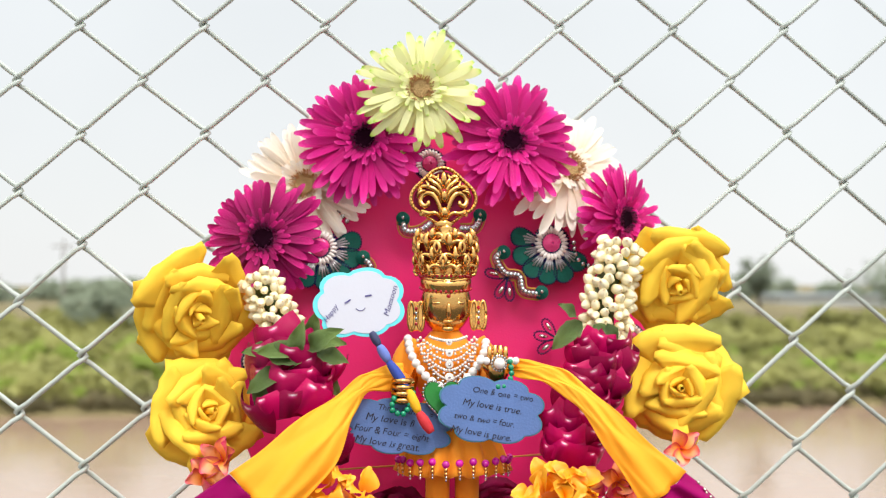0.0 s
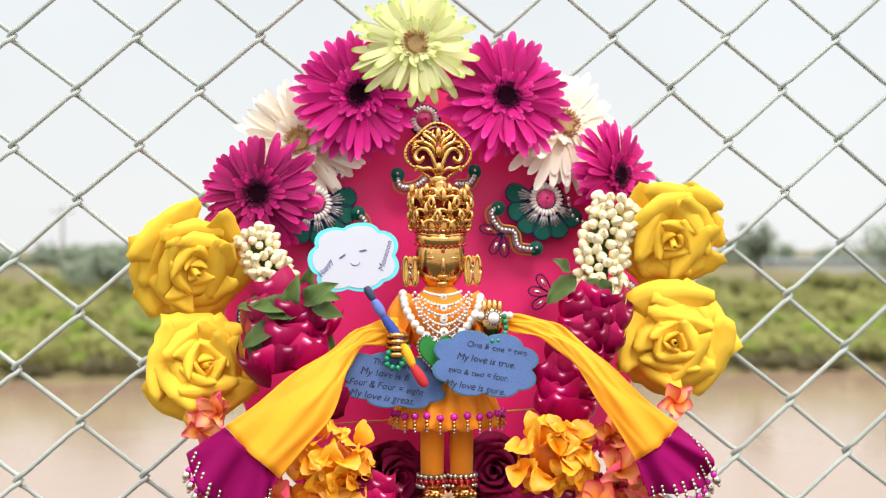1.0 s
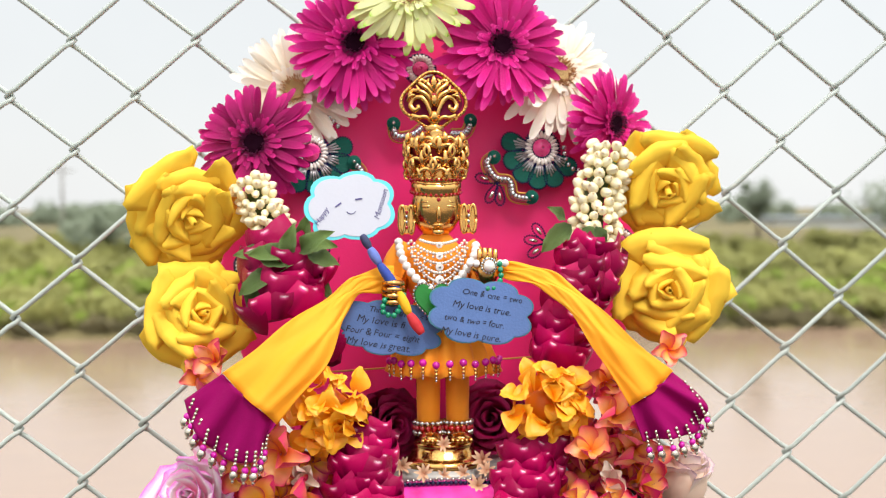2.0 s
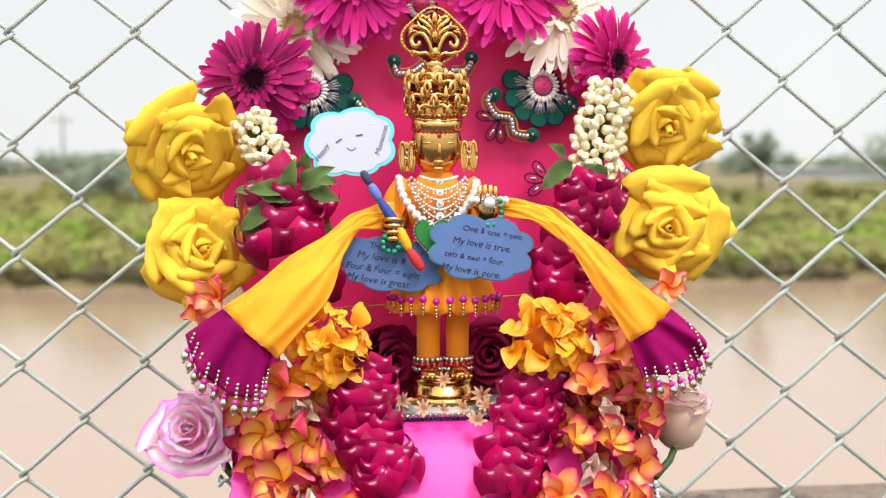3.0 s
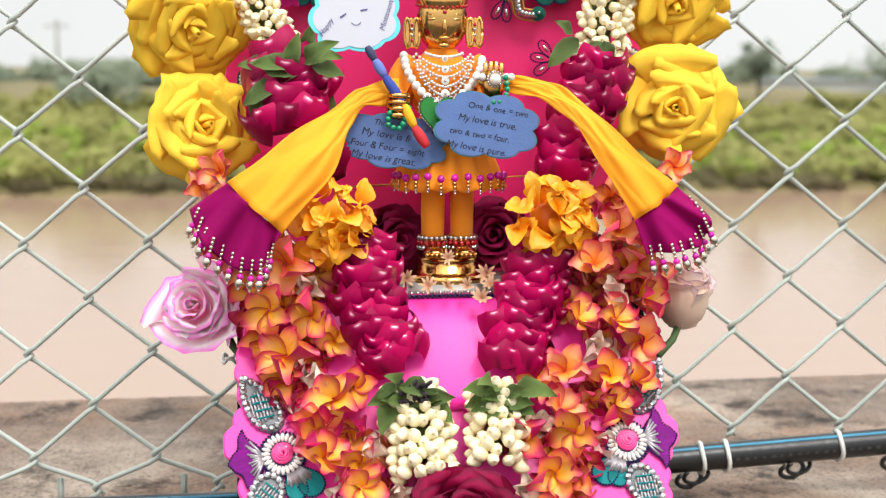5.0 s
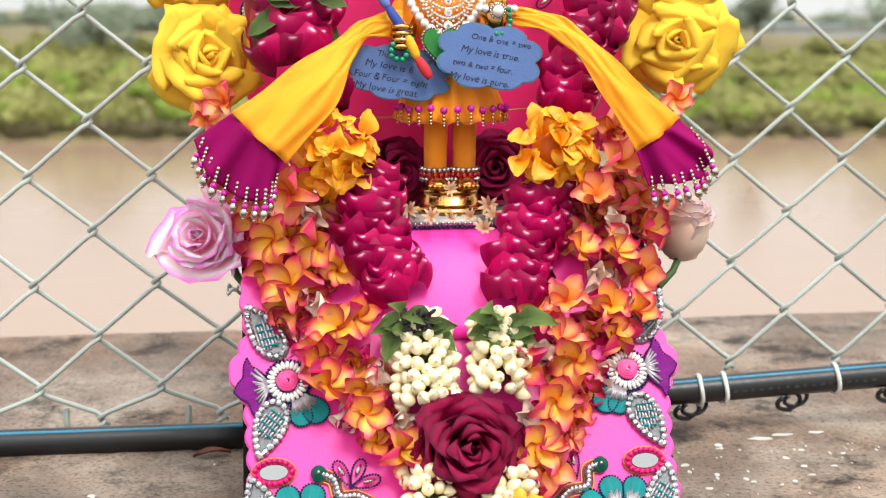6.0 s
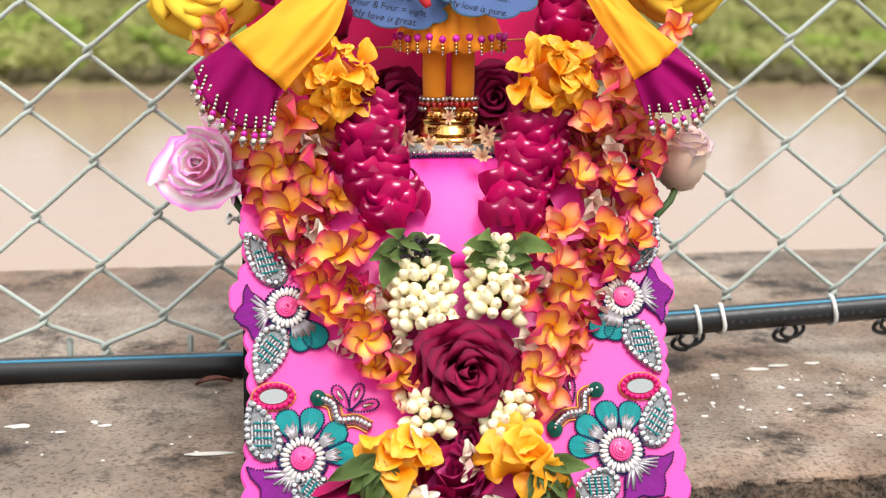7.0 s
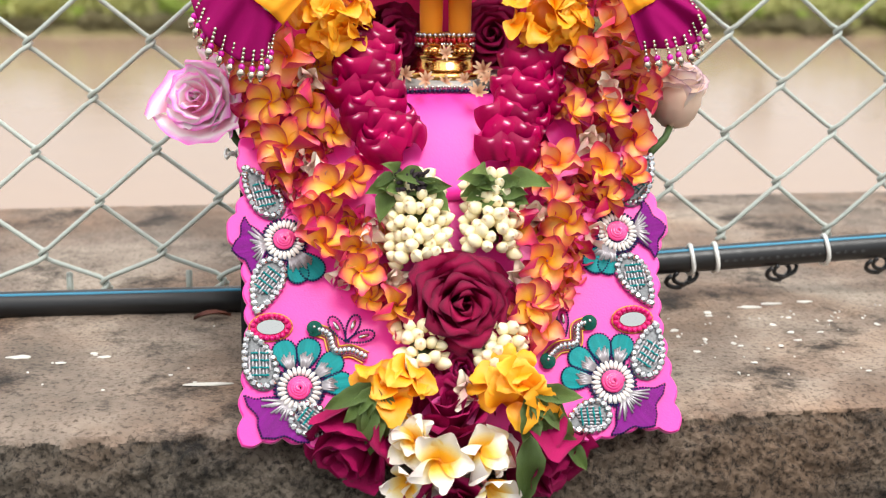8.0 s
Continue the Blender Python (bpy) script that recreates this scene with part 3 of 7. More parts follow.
def seat_cushion(u, v):
    """The satin that rolls over the seat's front edge down to the panel."""
    x = -0.02 + 0.26 * (u - 0.5)
    a = v * 1.05
    y = -0.189 - 0.037 * math.sin(a) - 0.028 * v * v
    z = 1.283 + 0.032 * math.cos(a) - 0.06 * v * v + 0.004 * math.cos((u - 0.5) * 3)
    return x, y - 0.004 * math.cos((u - 0.5) * 6), z


link("seat_cushion", sheet("seat_cushion", seat_cushion, 24, 16, M_PANEL, 0.004), M_PANEL, throne, w=Matrix.Identity(4))
trim = [(-0.02 + 0.12 * (k / 40 - 0.5), -0.199 - 0.004 * math.cos((k / 40 - 0.5) * 3), 1.3180 + 0.004 * math.cos((k / 40 - 0.5) * 2.4)) for k in range(41)]
beads("seat_trim", along(trim, 0.0036), 0.0021, M_NAVY, throne, w=Matrix.Identity(4), label="navy bead trim")
beads("seat_trim", along([(x, y - 0.0016, z + 0.0028) for x, y, z in trim], 0.0044), 0.0017, M_SILVER, throne, w=Matrix.Identity(4), label="silver bead trim")
bm = bmesh.new()
box(bm, -0.085, 0.05, -0.196, -0.085, 1.318, 1.3285, 0.002)
part("seat_tray", bm, M_GREYTRAY, throne, "grey metal tray edge", w=Matrix.Identity(4))


def back_outline():
    pts = []
    for k in range(60):
        a = k * math.tau / 60
        r = 1 + 0.022 * abs(math.sin(a * 9))
        pts.append((0.178 * r * math.cos(a), (0.20 if a < math.pi else 0.20) * r * math.sin(a)))
    return pts


link("backboard", slab("backboard", back_outline(), 0.010, M_PINK, 0.0015), M_PINK, throne, w=facing((-0.015, -0.075, 1.50), BACK_N), label="deep pink arched satin backboard")
link("gold_cord", tube("gold_cord", [(-0.1168, -0.1083, 1.3977), (-0.0556, -0.1099, 1.4011), (0.0306, -0.1093, 1.4061), (0.0895, -0.1070, 1.4093)], 0.0008, M_GOLDTH, 6), M_GOLDTH, throne, w=Matrix.Identity(4))


# ---- embroidered and jewelled motifs on the throne ----
def motif(name, place, normal, spin, size, outline_pts, material, label=""):
    """The padded ground of a motif, set on the board; its other pieces go under it."""
    return link(name, slab(name, outline_pts, 0.0022, material, 0.0009), material, throne, w=facing(place, normal, spin) @ Matrix.Scale(size, 4), label=label)


def teardrop(n=28, wide=0.62):
    pts = []
    for k in range(n):
        a = k * math.tau / n
        pts.append((wide * math.sin(a) * math.sin(a / 2) ** 0.9, math.cos(a)))
    return pts[::-1]


def paisley(place, normal, spin, size, wide=0.62):
    drop = [(x * size, y * size) for x, y in teardrop(28, wide)]
    o = motif("paisley", place, normal, spin, 1, [(x * 1.10, y * 1.08) for x, y in drop], M_WEAVE, "rhinestone-edged teardrop with woven silver thread")
    ring = along([(x * 0.92, y * 0.94, 0.0028) for x, y in drop + drop[:1]], 0.0049)
    verts, faces = [], []
    rng = random.Random(int(abs(place[0]) * 9999))
    for p in ring:
        k = len(verts)
        turn = Euler((rng.uniform(-0.45, 0.45), rng.uniform(-0.45, 0.45), 0)).to_matrix()
        for r, z in ((0.0029, -0.0008), (0.0027, 0.0012), (0.0015, 0.0022)):
            verts += [p + turn @ Vector((r * math.cos(s * math.tau / 8), r * math.sin(s * math.tau / 8), z)) for s in range(8)]
        for j in (0, 1):
            faces += [(k + j * 8 + s, k + j * 8 + (s + 1) % 8, k + (j + 1) * 8 + (s + 1) % 8, k + (j + 1) * 8 + s) for s in range(8)]
        faces.append(tuple(k + 16 + s for s in range(8)))
    mesh = bpy.data.meshes.new("rhinestone_border")
    mesh.from_pydata(verts, [], faces)
    link("rhinestone_border", mesh, M_STONE, o, label="row of clear rhinestones")
    rng = random.Random(int(abs(place[0]) * 9999))
    ax = size * 0.66
    for i in range(-3, 4):
        q = i * size * 0.13
        ln = ax * math.sqrt(max(0.05, 1 - (i / 4.2) ** 2)) * (0.9 if wide > 0.6 else 0.85)
        s = wide * 1.1
        line = [(q * s * 1.2 + ln * t * 0.35 * s, -size * 0.15 + ln * t * 0.82, 0.0030 + 0.0008 * math.sin(t * 12 + i * math.pi)) for t in [-1 + k / 6 for k in range(13)]]
        link("silver_weave", tube("silver_weave", line, 0.0010, M_THREAD, 5), M_THREAD, o)
        if i % 2:
            line2 = [(q * 0.3 + t * size * 0.26 * wide * 1.6, -size * 0.18 + q * 0.9 - t * size * 0.1, 0.0040 + 0.0008 * math.sin(t * 9)) for t in [-1 + k / 5 for k in range(11)]]
            link("teal_weave", tube("teal_weave", line2, 0.0008, M_TEAL, 5), M_TEAL, o)
    return o


def rosette(place, normal, size, parent_name="bead_flower"):
    """A ring of white rice beads round a pink resin rose."""
    disc = [(size * math.cos(k * math.tau / 24), size * math.sin(k * math.tau / 24)) for k in range(24)]
    o = motif(parent_name, place, normal, 0, 1, disc, M_NAVY, "ring of white beads round a pink resin rose")
    n = 24
    pts = [(size * 0.74 * math.cos(k * math.tau / n), size * 0.76 * math.sin(k * math.tau / n), 0.0032) for k in range(n)]
    beads("bead_ring", pts, 0.0017, M_PEARL, o, stretch=[Vector((p[0], p[1], 0)) * 0.16 for p in pts])
    rim = [(size * 1.04 * math.cos(k * math.tau / 40), size * 1.04 * math.sin(k * math.tau / 40), 0.0014) for k in range(40)]
    beads("bead_rim", rim, 0.0011, M_NAVY, o)
    spiral = [(size * 0.46 * (1 - k / 70) * math.cos(k * 0.42), size * 0.46 * (1 - k / 70) * math.sin(k * 0.42), 0.003 + 0.00006 * k) for k in range(58)]
    link("resin_rose", tube("resin_rose", spiral, size * 0.105, M_RESIN, 6), M_RESIN, o, label="glossy pink resin rose")
    return o


def petal_shape(kind):
    if kind == "round":
        return [(0.35 * math.sin(a) * (1 - 0.35 * math.cos(a)) * 1.0, 0.5 - 0.5 * math.cos(a)) for a in [k * math.tau / 22 for k in range(22)]]
    # a three-pointed leaf, spreading from its foot
    return [(0.13, 0.0), (0.42, 0.16), (0.66, 0.40), (0.92, 0.48), (0.70, 0.62), (0.46, 0.66), (0.36, 0.70), (0.24, 0.86), (0.0, 1.02), (-0.24, 0.86), (-0.36, 0.70), (-0.46, 0.66), (-0.70, 0.62), (-0.92, 0.48), (-0.66, 0.40), (-0.42, 0.16), (-0.13, 0.0)]


def satin_petal(place, normal, spin, size, material, kind="round", stitches=7):
    shape = [(x * size, y * size) for x, y in petal_shape(kind)]
    o = motif("satin_petal", place, normal, spin, 1, shape, material)
    area = sum(a[0] * b[1] - b[0] * a[1] for a, b in zip(shape, shape[1:] + shape[:1]))
    beads("bead_outline", along([(x, y, 0.0018) for x, y in shape + shape[:1]], 0.0022), 0.0010, M_NAVY, o, rings=3, sides=6)
    for i in range(stitches):
        f = (i + 0.5) / stitches - 0.5
        ln = size * ((0.42 if kind == "round" else 0.34) + 0.12 * ((i * 7) % 3) / 2)
        sp = 0.46 if kind == "round" else 1.15
        a, b = (f * size * 0.22, size * 0.05, 0.0026), (f * size * sp, ln, 0.0026)
        link("silver_stitch", tube("silver_stitch", [a, b], 0.0008 if kind == "round" else 0.0010, M_THREAD, 5), M_THREAD, o)
    return o


def oval_mirror(place, normal, spin, a, b):
    ring = [(a * math.cos(k * math.tau / 28), b * math.sin(k * math.tau / 28)) for k in range(28)]
    o = motif("oval_mirror", place, normal, spin, 1, ring, M_PINK, "small oval mirror in a frame of pink beads")
    beads("bead_frame", along([(x * 0.86, y * 0.82, 0.0028) for x, y in ring + ring[:1]], 0.0040), 0.0023, M_PKBEAD, o)
    link("glass", slab("glass", [(x * 0.68, y * 0.58) for x, y in ring], 0.0032, M_MIRROR, 0.0005), M_MIRROR, o, label="silvered mirror glass")
    link("gold_rim", tube("gold_rim", [(x * 1.02, y * 1.03, 0.001) for x, y in ring + ring[:1]], 0.0007, M_GOLDTH, 5), M_GOLDTH, o)


def scroll(pts, normal, knob):
    """A curved band of overlapping sequins between gold threads, with a teal coil at its end."""
    line = spline(pts, 10)
    nv = Vector(normal).normalized()
    o = link("sequin_scroll", tube("sequin_scroll", line, 0.0034, M_STONE, 8), M_STONE, throne, w=Matrix.Identity(4), label="curved band of silver sequins")
    side_l, side_r, seq = [], [], []
    for i, p in enumerate(line):
        t = (line[min(i + 1, len(line) - 1)] - line[max(i - 1, 0)]).normalized()
        sd = t.cross(nv).normalized()
        side_l.append(p + sd * 0.0046)
        side_r.append(p - sd * 0.0046)
    for q in (side_l, side_r):
        link("gold_edge", tube("gold_edge", q, 0.0008, M_GOLDTH, 5), M_GOLDTH, o, w=Matrix.Identity(4))
    for p in along(line, 0.0032):
        seq.append(p + nv * 0.0026)
    beads("sequin_trim", seq, 0.0029, M_STONE, o, w=Matrix.Identity(4), rings=3)
    for e in knob:
        c = Vector(e)
        u = nv.orthogonal().normalized()
        v = nv.cross(u)
        coil = [c + nv * (0.002 + 0.00007 * k) + (u * math.cos(k * 0.5) + v * math.sin(k * 0.5)) * 0.0055 * (1 - k / 56) for k in range(50)]
        link("teal_coil", tube("teal_coil", coil, 0.0013, M_DKGREEN, 6), M_DKGREEN, o, w=Matrix.Identity(4), label="dark teal thread coil")
        beads("coil_gem", [c + nv * 0.006], 0.0014, M_SILVER, o, w=Matrix.Identity(4))
    return o


def bead_loops(place, normal, spins, size):
    o = None
    for s in spins:
        loop = [(size * 0.26 * math.sin(a) * math.sin(a / 2), size * (0.5 - 0.5 * math.cos(a)), 0.0018) for a in [k * math.tau / 30 for k in range(31)]]
        w = facing(place, normal, s)
        b = beads("bead_loop", along(loop, 0.0021), 0.0011, M_NAVY, throne if o is None else o, w=w, rings=3, sides=6, label="loops of navy beads")
        o = o or b
        beads("silver_drop", [(0, size * 0.62, 0.0026)], 0.0017, M_SILVER, o, w=w, stretch=[(0, size * 0.14, 0)])


# front panel, viewer's sides in turn
paisley((-0.1676, -0.2493, 1.2514), TILT_N, 32, 0.024, 0.62)
paisley((0.1272, -0.2456, 1.2569), TILT_N, -32, 0.024, 0.62)
paisley((-0.1649, -0.2911, 1.1880), TILT_N, 160, 0.0225, 0.66)
paisley((0.1173, -0.2920, 1.1866), TILT_N, 205, 0.0225, 0.66)
paisley((-0.1714, -0.3221, 1.1411), TILT_N, 18, 0.0225, 0.66)
paisley((0.1211, -0.3223, 1.1408), TILT_N, -18, 0.0225, 0.66)
paisley((0.0679, -0.3504, 1.0981), TILT_N, 110, 0.019, 0.78)
paisley((-0.1312, -0.3482, 1.1016), TILT_N, -110, 0.019, 0.78)
oval_mirror((-0.1620, -0.3095, 1.1620), (0, -1, 0.42), 2, 0.0155, 0.0100)
oval_mirror((0.1103, -0.3099, 1.1614), (0, -1, 0.42), 2, 0.0155, 0.0100)
for rp_, leafs, teal in (
    ((-0.1508, -0.2714, 1.2179), ((100, 0.042), (58, 0.034), (140, 0.034)), ((200, 0.022), (222, 0.026))),
    ((0.1057, -0.2703, 1.2196), ((-84, 0.042), (-44, 0.034), (-126, 0.034)), ((160, 0.022), (140, 0.026))),
):
    for a, s in leafs[:1]:
        satin_petal(facing(rp_, TILT_N, a) @ Vector((0, 0.013, 0)), TILT_N, a, 0.0265, M_PURPLE, "leaf", 13)
    for a, s in teal:
        satin_petal(facing(rp_, TILT_N, a) @ Vector((0, 0.014, 0)), TILT_N, a, s, M_TEAL)
    rosette(rp_, TILT_N, 0.0165)
for rp_, leaf, teal in (
    ((-0.1420, -0.3346, 1.1221), 142, (20, -14, -52, -84)),
    ((0.0903, -0.3357, 1.1204), -140, (-20, 14, 50, 82)),
):
    satin_petal(facing(rp_, TILT_N, leaf) @ Vector((0, 0.012, 0)), TILT_N, leaf, 0.032, M_PURPLE, "leaf", 13)
    for a in teal:
        satin_petal(facing(rp_, TILT_N, a) @ Vector((0, 0.015, 0)), TILT_N, a, 0.024, M_TEAL)
    rosette(rp_, TILT_N, 0.0175)
scroll([(-0.1302, -0.3107, 1.1602), (-0.1195, -0.3134, 1.1560), (-0.1153, -0.3201, 1.1459), (-0.1033, -0.3203, 1.1456), (-0.0927, -0.3233, 1.1410)], TILT_N, [(-0.1302, -0.3107, 1.1602)])
scroll([(0.0763, -0.3109, 1.1599), (0.0673, -0.3127, 1.1571), (0.0649, -0.3195, 1.1468), (0.0516, -0.3212, 1.1442), (0.0423, -0.3259, 1.1371)], TILT_N, [(0.0763, -0.3109, 1.1599), (0.0421, -0.3268, 1.1357)])
bead_loops((-0.1072, -0.3165, 1.1514), TILT_N, (30, -25, -75), 0.022)
bead_loops((0.0576, -0.3165, 1.1514), TILT_N, (40, 78, 5), 0.022)

# backboard
for c, spins in (((0.0784, -0.0886, 1.5850), (78, 112, 142, 172, 202, 235)), ((-0.1187, -0.0891, 1.5806), (-78, -108, -140, -172, -205))):
    for a in spins:
        satin_petal(facing(c, BACK_N, a) @ Vector((0, 0.013, 0)), BACK_N, a, 0.0225, M_DKGREEN, "round", 4)
    rosette(c, BACK_N, 0.0155)
rosette((-0.0254, -0.0812, 1.6524), BACK_N, 0.013)
rosette((0.1452, -0.0976, 1.5039), BACK_N, 0.012)
rosette((-0.1704, -0.0994, 1.4870), BACK_N, 0.012)
scroll([(0.0365, -0.0904, 1.5786), (0.0305, -0.0910, 1.5723), (0.0375, -0.0924, 1.5598), (0.0497, -0.0927, 1.5569), (0.0533, -0.0941, 1.5445), (0.0674, -0.0944, 1.5416)], BACK_N, [(0.0365, -0.0905, 1.5776), (0.0684, -0.0942, 1.5435)])
scroll([(-0.0829, -0.0911, 1.5721), (-0.0767, -0.0919, 1.5645), (-0.0858, -0.0928, 1.5559), (-0.0990, -0.0930, 1.5550)], BACK_N, [(-0.0829, -0.0910, 1.5730)])
scroll([(-0.0492, -0.0874, 1.6057), (-0.0464, -0.0885, 1.5951), (-0.0334, -0.0884, 1.5961), (-0.0237, -0.0877, 1.6029)], BACK_N, [(-0.0492, -0.0874, 1.6057)])
scroll([(0.0175, -0.0872, 1.6075), (0.0125, -0.0882, 1.5983), (0.0004, -0.0883, 1.5972)], BACK_N, [(0.0166, -0.0870, 1.6089)])
bead_loops((0.0399, -0.0928, 1.5560), BACK_N, (150, 185, 75), 0.020)
bead_loops((0.0811, -0.0985, 1.5042), BACK_N, (35, 80, 125), 0.020)
bead_loops((-0.1217, -0.0993, 1.4969), BACK_N, (-40, -80, -120), 0.018)
for pts in ([(0.0980, -0.0895, 1.5860), (0.1001, -0.0909, 1.5739), (0.1078, -0.0917, 1.5666), (0.1207, -0.0917, 1.5666)], [(-0.0084, -0.0814, 1.6603), (0.0086, -0.0821, 1.6537), (0.0144, -0.0827, 1.6479)], [(-0.1026, -0.0867, 1.6116), (-0.0931, -0.0879, 1.6006)]):
    beads("stone_chain", along(spline(pts), 0.0052), 0.0025, M_STONE, throne, w=Matrix.Identity(4), rings=3, label="row of clear rhinestones")

# ---- flowers: one function for each kind ----
WHITE, CREAM = rgb(246, 240, 226), rgb(240, 226, 190)
M_GERB = mat("magenta_gerbera_petal", rgb(196, 0, 110), 0.5, var=0.16, scale=70, bump=0.5, grain=700, stretch=(8, 1, 1), ramp=[(0.0, rgb(150, 0, 84)), (0.3, rgb(202, 4, 116)), (0.7, rgb(222, 22, 138)), (1.0, rgb(240, 74, 168))], thin=0.14, island=0.24, spec=0.3)
M_GERBD = mat("deep_magenta_gerbera_petal", rgb(160, 0, 90), 0.5, var=0.18, scale=70, bump=0.5, grain=700, stretch=(8, 1, 1), ramp=[(0.0, rgb(84, 0, 50)), (0.3, rgb(146, 0, 82)), (0.75, rgb(192, 8, 114)), (1.0, rgb(220, 36, 136))], thin=0.10, island=0.24, spec=0.3)
M_GERBW = mat("cream_gerbera_petal", CREAM, 0.55, var=0.06, scale=90, bump=0.4, grain=700, stretch=(8, 1, 1), ramp=[(0.0, rgb(234, 206, 150)), (0.3, rgb(255, 240, 216)), (1.0, rgb(255, 250, 240))], thin=0.25, island=0.08)
M_GERBG = mat("pale_green_gerbera_petal", CREAM, 0.5, var=0.10, scale=90, bump=0.4, grain=700, stretch=(8, 1, 1), ramp=[(0.0, rgb(226, 226, 120)), (0.35, rgb(252, 252, 190)), (0.78, rgb(246, 252, 178)), (0.93, rgb(206, 238, 100)), (1.0, rgb(150, 214, 40))], thin=0.25, island=0.12)
M_DISC = mat("dark_gerbera_heart", rgb(34, 0, 22), 0.85, var=0.5, scale=500, bump=0.9, grain=900, spec=0.08)
M_DISCW = mat("tan_gerbera_heart", rgb(206, 170, 110), 0.8, var=0.4, scale=500, bump=0.9, grain=900)
M_FRING = mat("maroon_floret", rgb(84, 4, 56), 0.6, var=0.3, scale=300, bump=0)
M_FRINGW = mat("brown_tipped_floret", rgb(196, 150, 100), 0.7, var=0.4, scale=400, bump=0)
M_FOAM = mat("yellow_foam", rgb(255, 209, 64), 0.7, var=0.02, scale=40, bump=0.2, grain=1500, island=0.02, depth=0.0004, spec=0.3)
M_RED = mat("dark_red_rose_petal", rgb(140, 2, 50), 0.5, var=0.2, scale=70, bump=0.4, grain=500, ramp=[(0.0, rgb(92, 0, 34)), (0.7, rgb(138, 2, 52)), (0.93, rgb(150, 10, 66)), (1.0, rgb(96, 14, 44))], island=0.2, spec=0.2)
# The white stop is the petal's pale foot and doubles as a painted glint.
M_CRIM = mat("crimson_petal_painted_glint", rgb(160, 4, 70), 0.32, var=0.3, scale=60, bump=0.25, grain=400, ramp=[(0.0, rgb(150, 0, 68)), (0.12, rgb(170, 0, 78)), (0.19, rgb(255, 236, 240)), (0.25, rgb(226, 70, 140)), (0.36, rgb(164, 0, 74)), (1.0, rgb(112, 0, 48))], edge=(rgb(166, 0, 74), 1.0, 0.02, 0.11, 1), island=0.38, spec=0.18)
M_VELVET = mat("dark_magenta_rose_petal", rgb(112, 0, 58), 0.6, var=0.25, scale=50, bump=0.4, grain=400, ramp=[(0.0, rgb(118, 0, 54)), (0.9, rgb(166, 6, 84)), (1.0, rgb(130, 20, 66))], spec=0.25)
M_PINKW = mat("white_rose_petal_pink_edge", WHITE, 0.5, var=0.04, scale=60, bump=0.3, grain=400, ramp=[(0.0, rgb(255, 150, 190)), (0.4, rgb(255, 196, 216)), (0.72, rgb(255, 244, 244)), (0.88, rgb(255, 190, 234)), (1.0, rgb(250, 110, 212))], island=0.06)
M_BUDW = mat("pale_rose_petal_torn_edge", WHITE, 0.5, var=0.08, scale=60, bump=0.3, grain=400, ramp=[(0.0, rgb(246, 214, 190)), (0.7, rgb(250, 232, 216)), (0.92, rgb(246, 222, 222)), (1.0, rgb(176, 140, 160))], thin=0.04)
M_FRANGI = mat("orange_frangipani_petal", rgb(246, 160, 70), 0.38, var=0.14, scale=60, bump=0.2, grain=400, ramp=[(0.0, rgb(250, 140, 10)), (0.18, rgb(255, 190, 36)), (0.5, rgb(255, 192, 84)), (0.72, rgb(255, 158, 92)), (0.88, rgb(238, 80, 106)), (1.0, rgb(196, 16, 84))], edge=(rgb(190, 8, 84), 1.0, 0.66, 0.98), thin=0.05, island=0.14, coat=0.1)
M_FRANGM = mat("magenta_flushed_frangipani_petal", rgb(236, 110, 80), 0.38, var=0.2, scale=60, bump=0.2, grain=400, ramp=[(0.0, rgb(255, 160, 20)), (0.25, rgb(255, 192, 72)), (0.5, rgb(255, 146, 90)), (0.72, rgb(228, 54, 104)), (1.0, rgb(176, 4, 84))], edge=(rgb(180, 4, 84), 1.0, 0.6, 0.95), thin=0.05, island=0.14, coat=0.1)
M_FRANGP = mat("salmon_frangipani_petal", rgb(246, 160, 110), 0.38, var=0.14, scale=60, bump=0.2, grain=400, ramp=[(0.0, rgb(236, 100, 24)), (0.25, rgb(255, 168, 58)), (0.6, rgb(255, 184, 116)), (0.85, rgb(255, 148, 124)), (1.0, rgb(232, 60, 104))], edge=(rgb(216, 40, 100), 0.9, 0.64, 1.0), thin=0.05, island=0.12, coat=0.1)
M_FRANGC = mat("cream_frangipani_back", rgb(236, 214, 190), 0.45, var=0.1, scale=60, bump=0.25, grain=400, ramp=[(0.0, rgb(200, 130, 110)), (0.35, rgb(236, 214, 192)), (1.0, rgb(242, 226, 208))], edge=(rgb(216, 120, 140), 0.6, 0.38), thin=0.04, island=0.1)
M_FRANGW = mat("white_frangipani_petal", WHITE, 0.42, var=0.06, scale=60, bump=0.25, grain=400, ramp=[(0.0, rgb(232, 150, 10)), (0.28, rgb(250, 190, 40)), (0.52, rgb(252, 232, 160)), (0.7, rgb(250, 244, 230)), (1.0, rgb(250, 240, 234))], thin=0.04, island=0.04)
M_MARI = mat("golden_blossom_petal", rgb(252, 176, 10), 0.42, var=0.10, scale=60, bump=0.15, grain=400, ramp=[(0.0, rgb(244, 126, 0)), (0.45, rgb(255, 164, 12)), (1.0, rgb(255, 182, 44))], thin=0.06, island=0.1)
M_BUD = mat("cream_jasmine_bud", rgb(242, 230, 196), 0.45, var=0.12, scale=200, bump=0.1, ramp=[(0.0, rgb(176, 172, 96)), (0.3, rgb(238, 222, 170)), (0.9, rgb(250, 240, 206)), (1.0, rgb(214, 180, 128))], island=0.10)
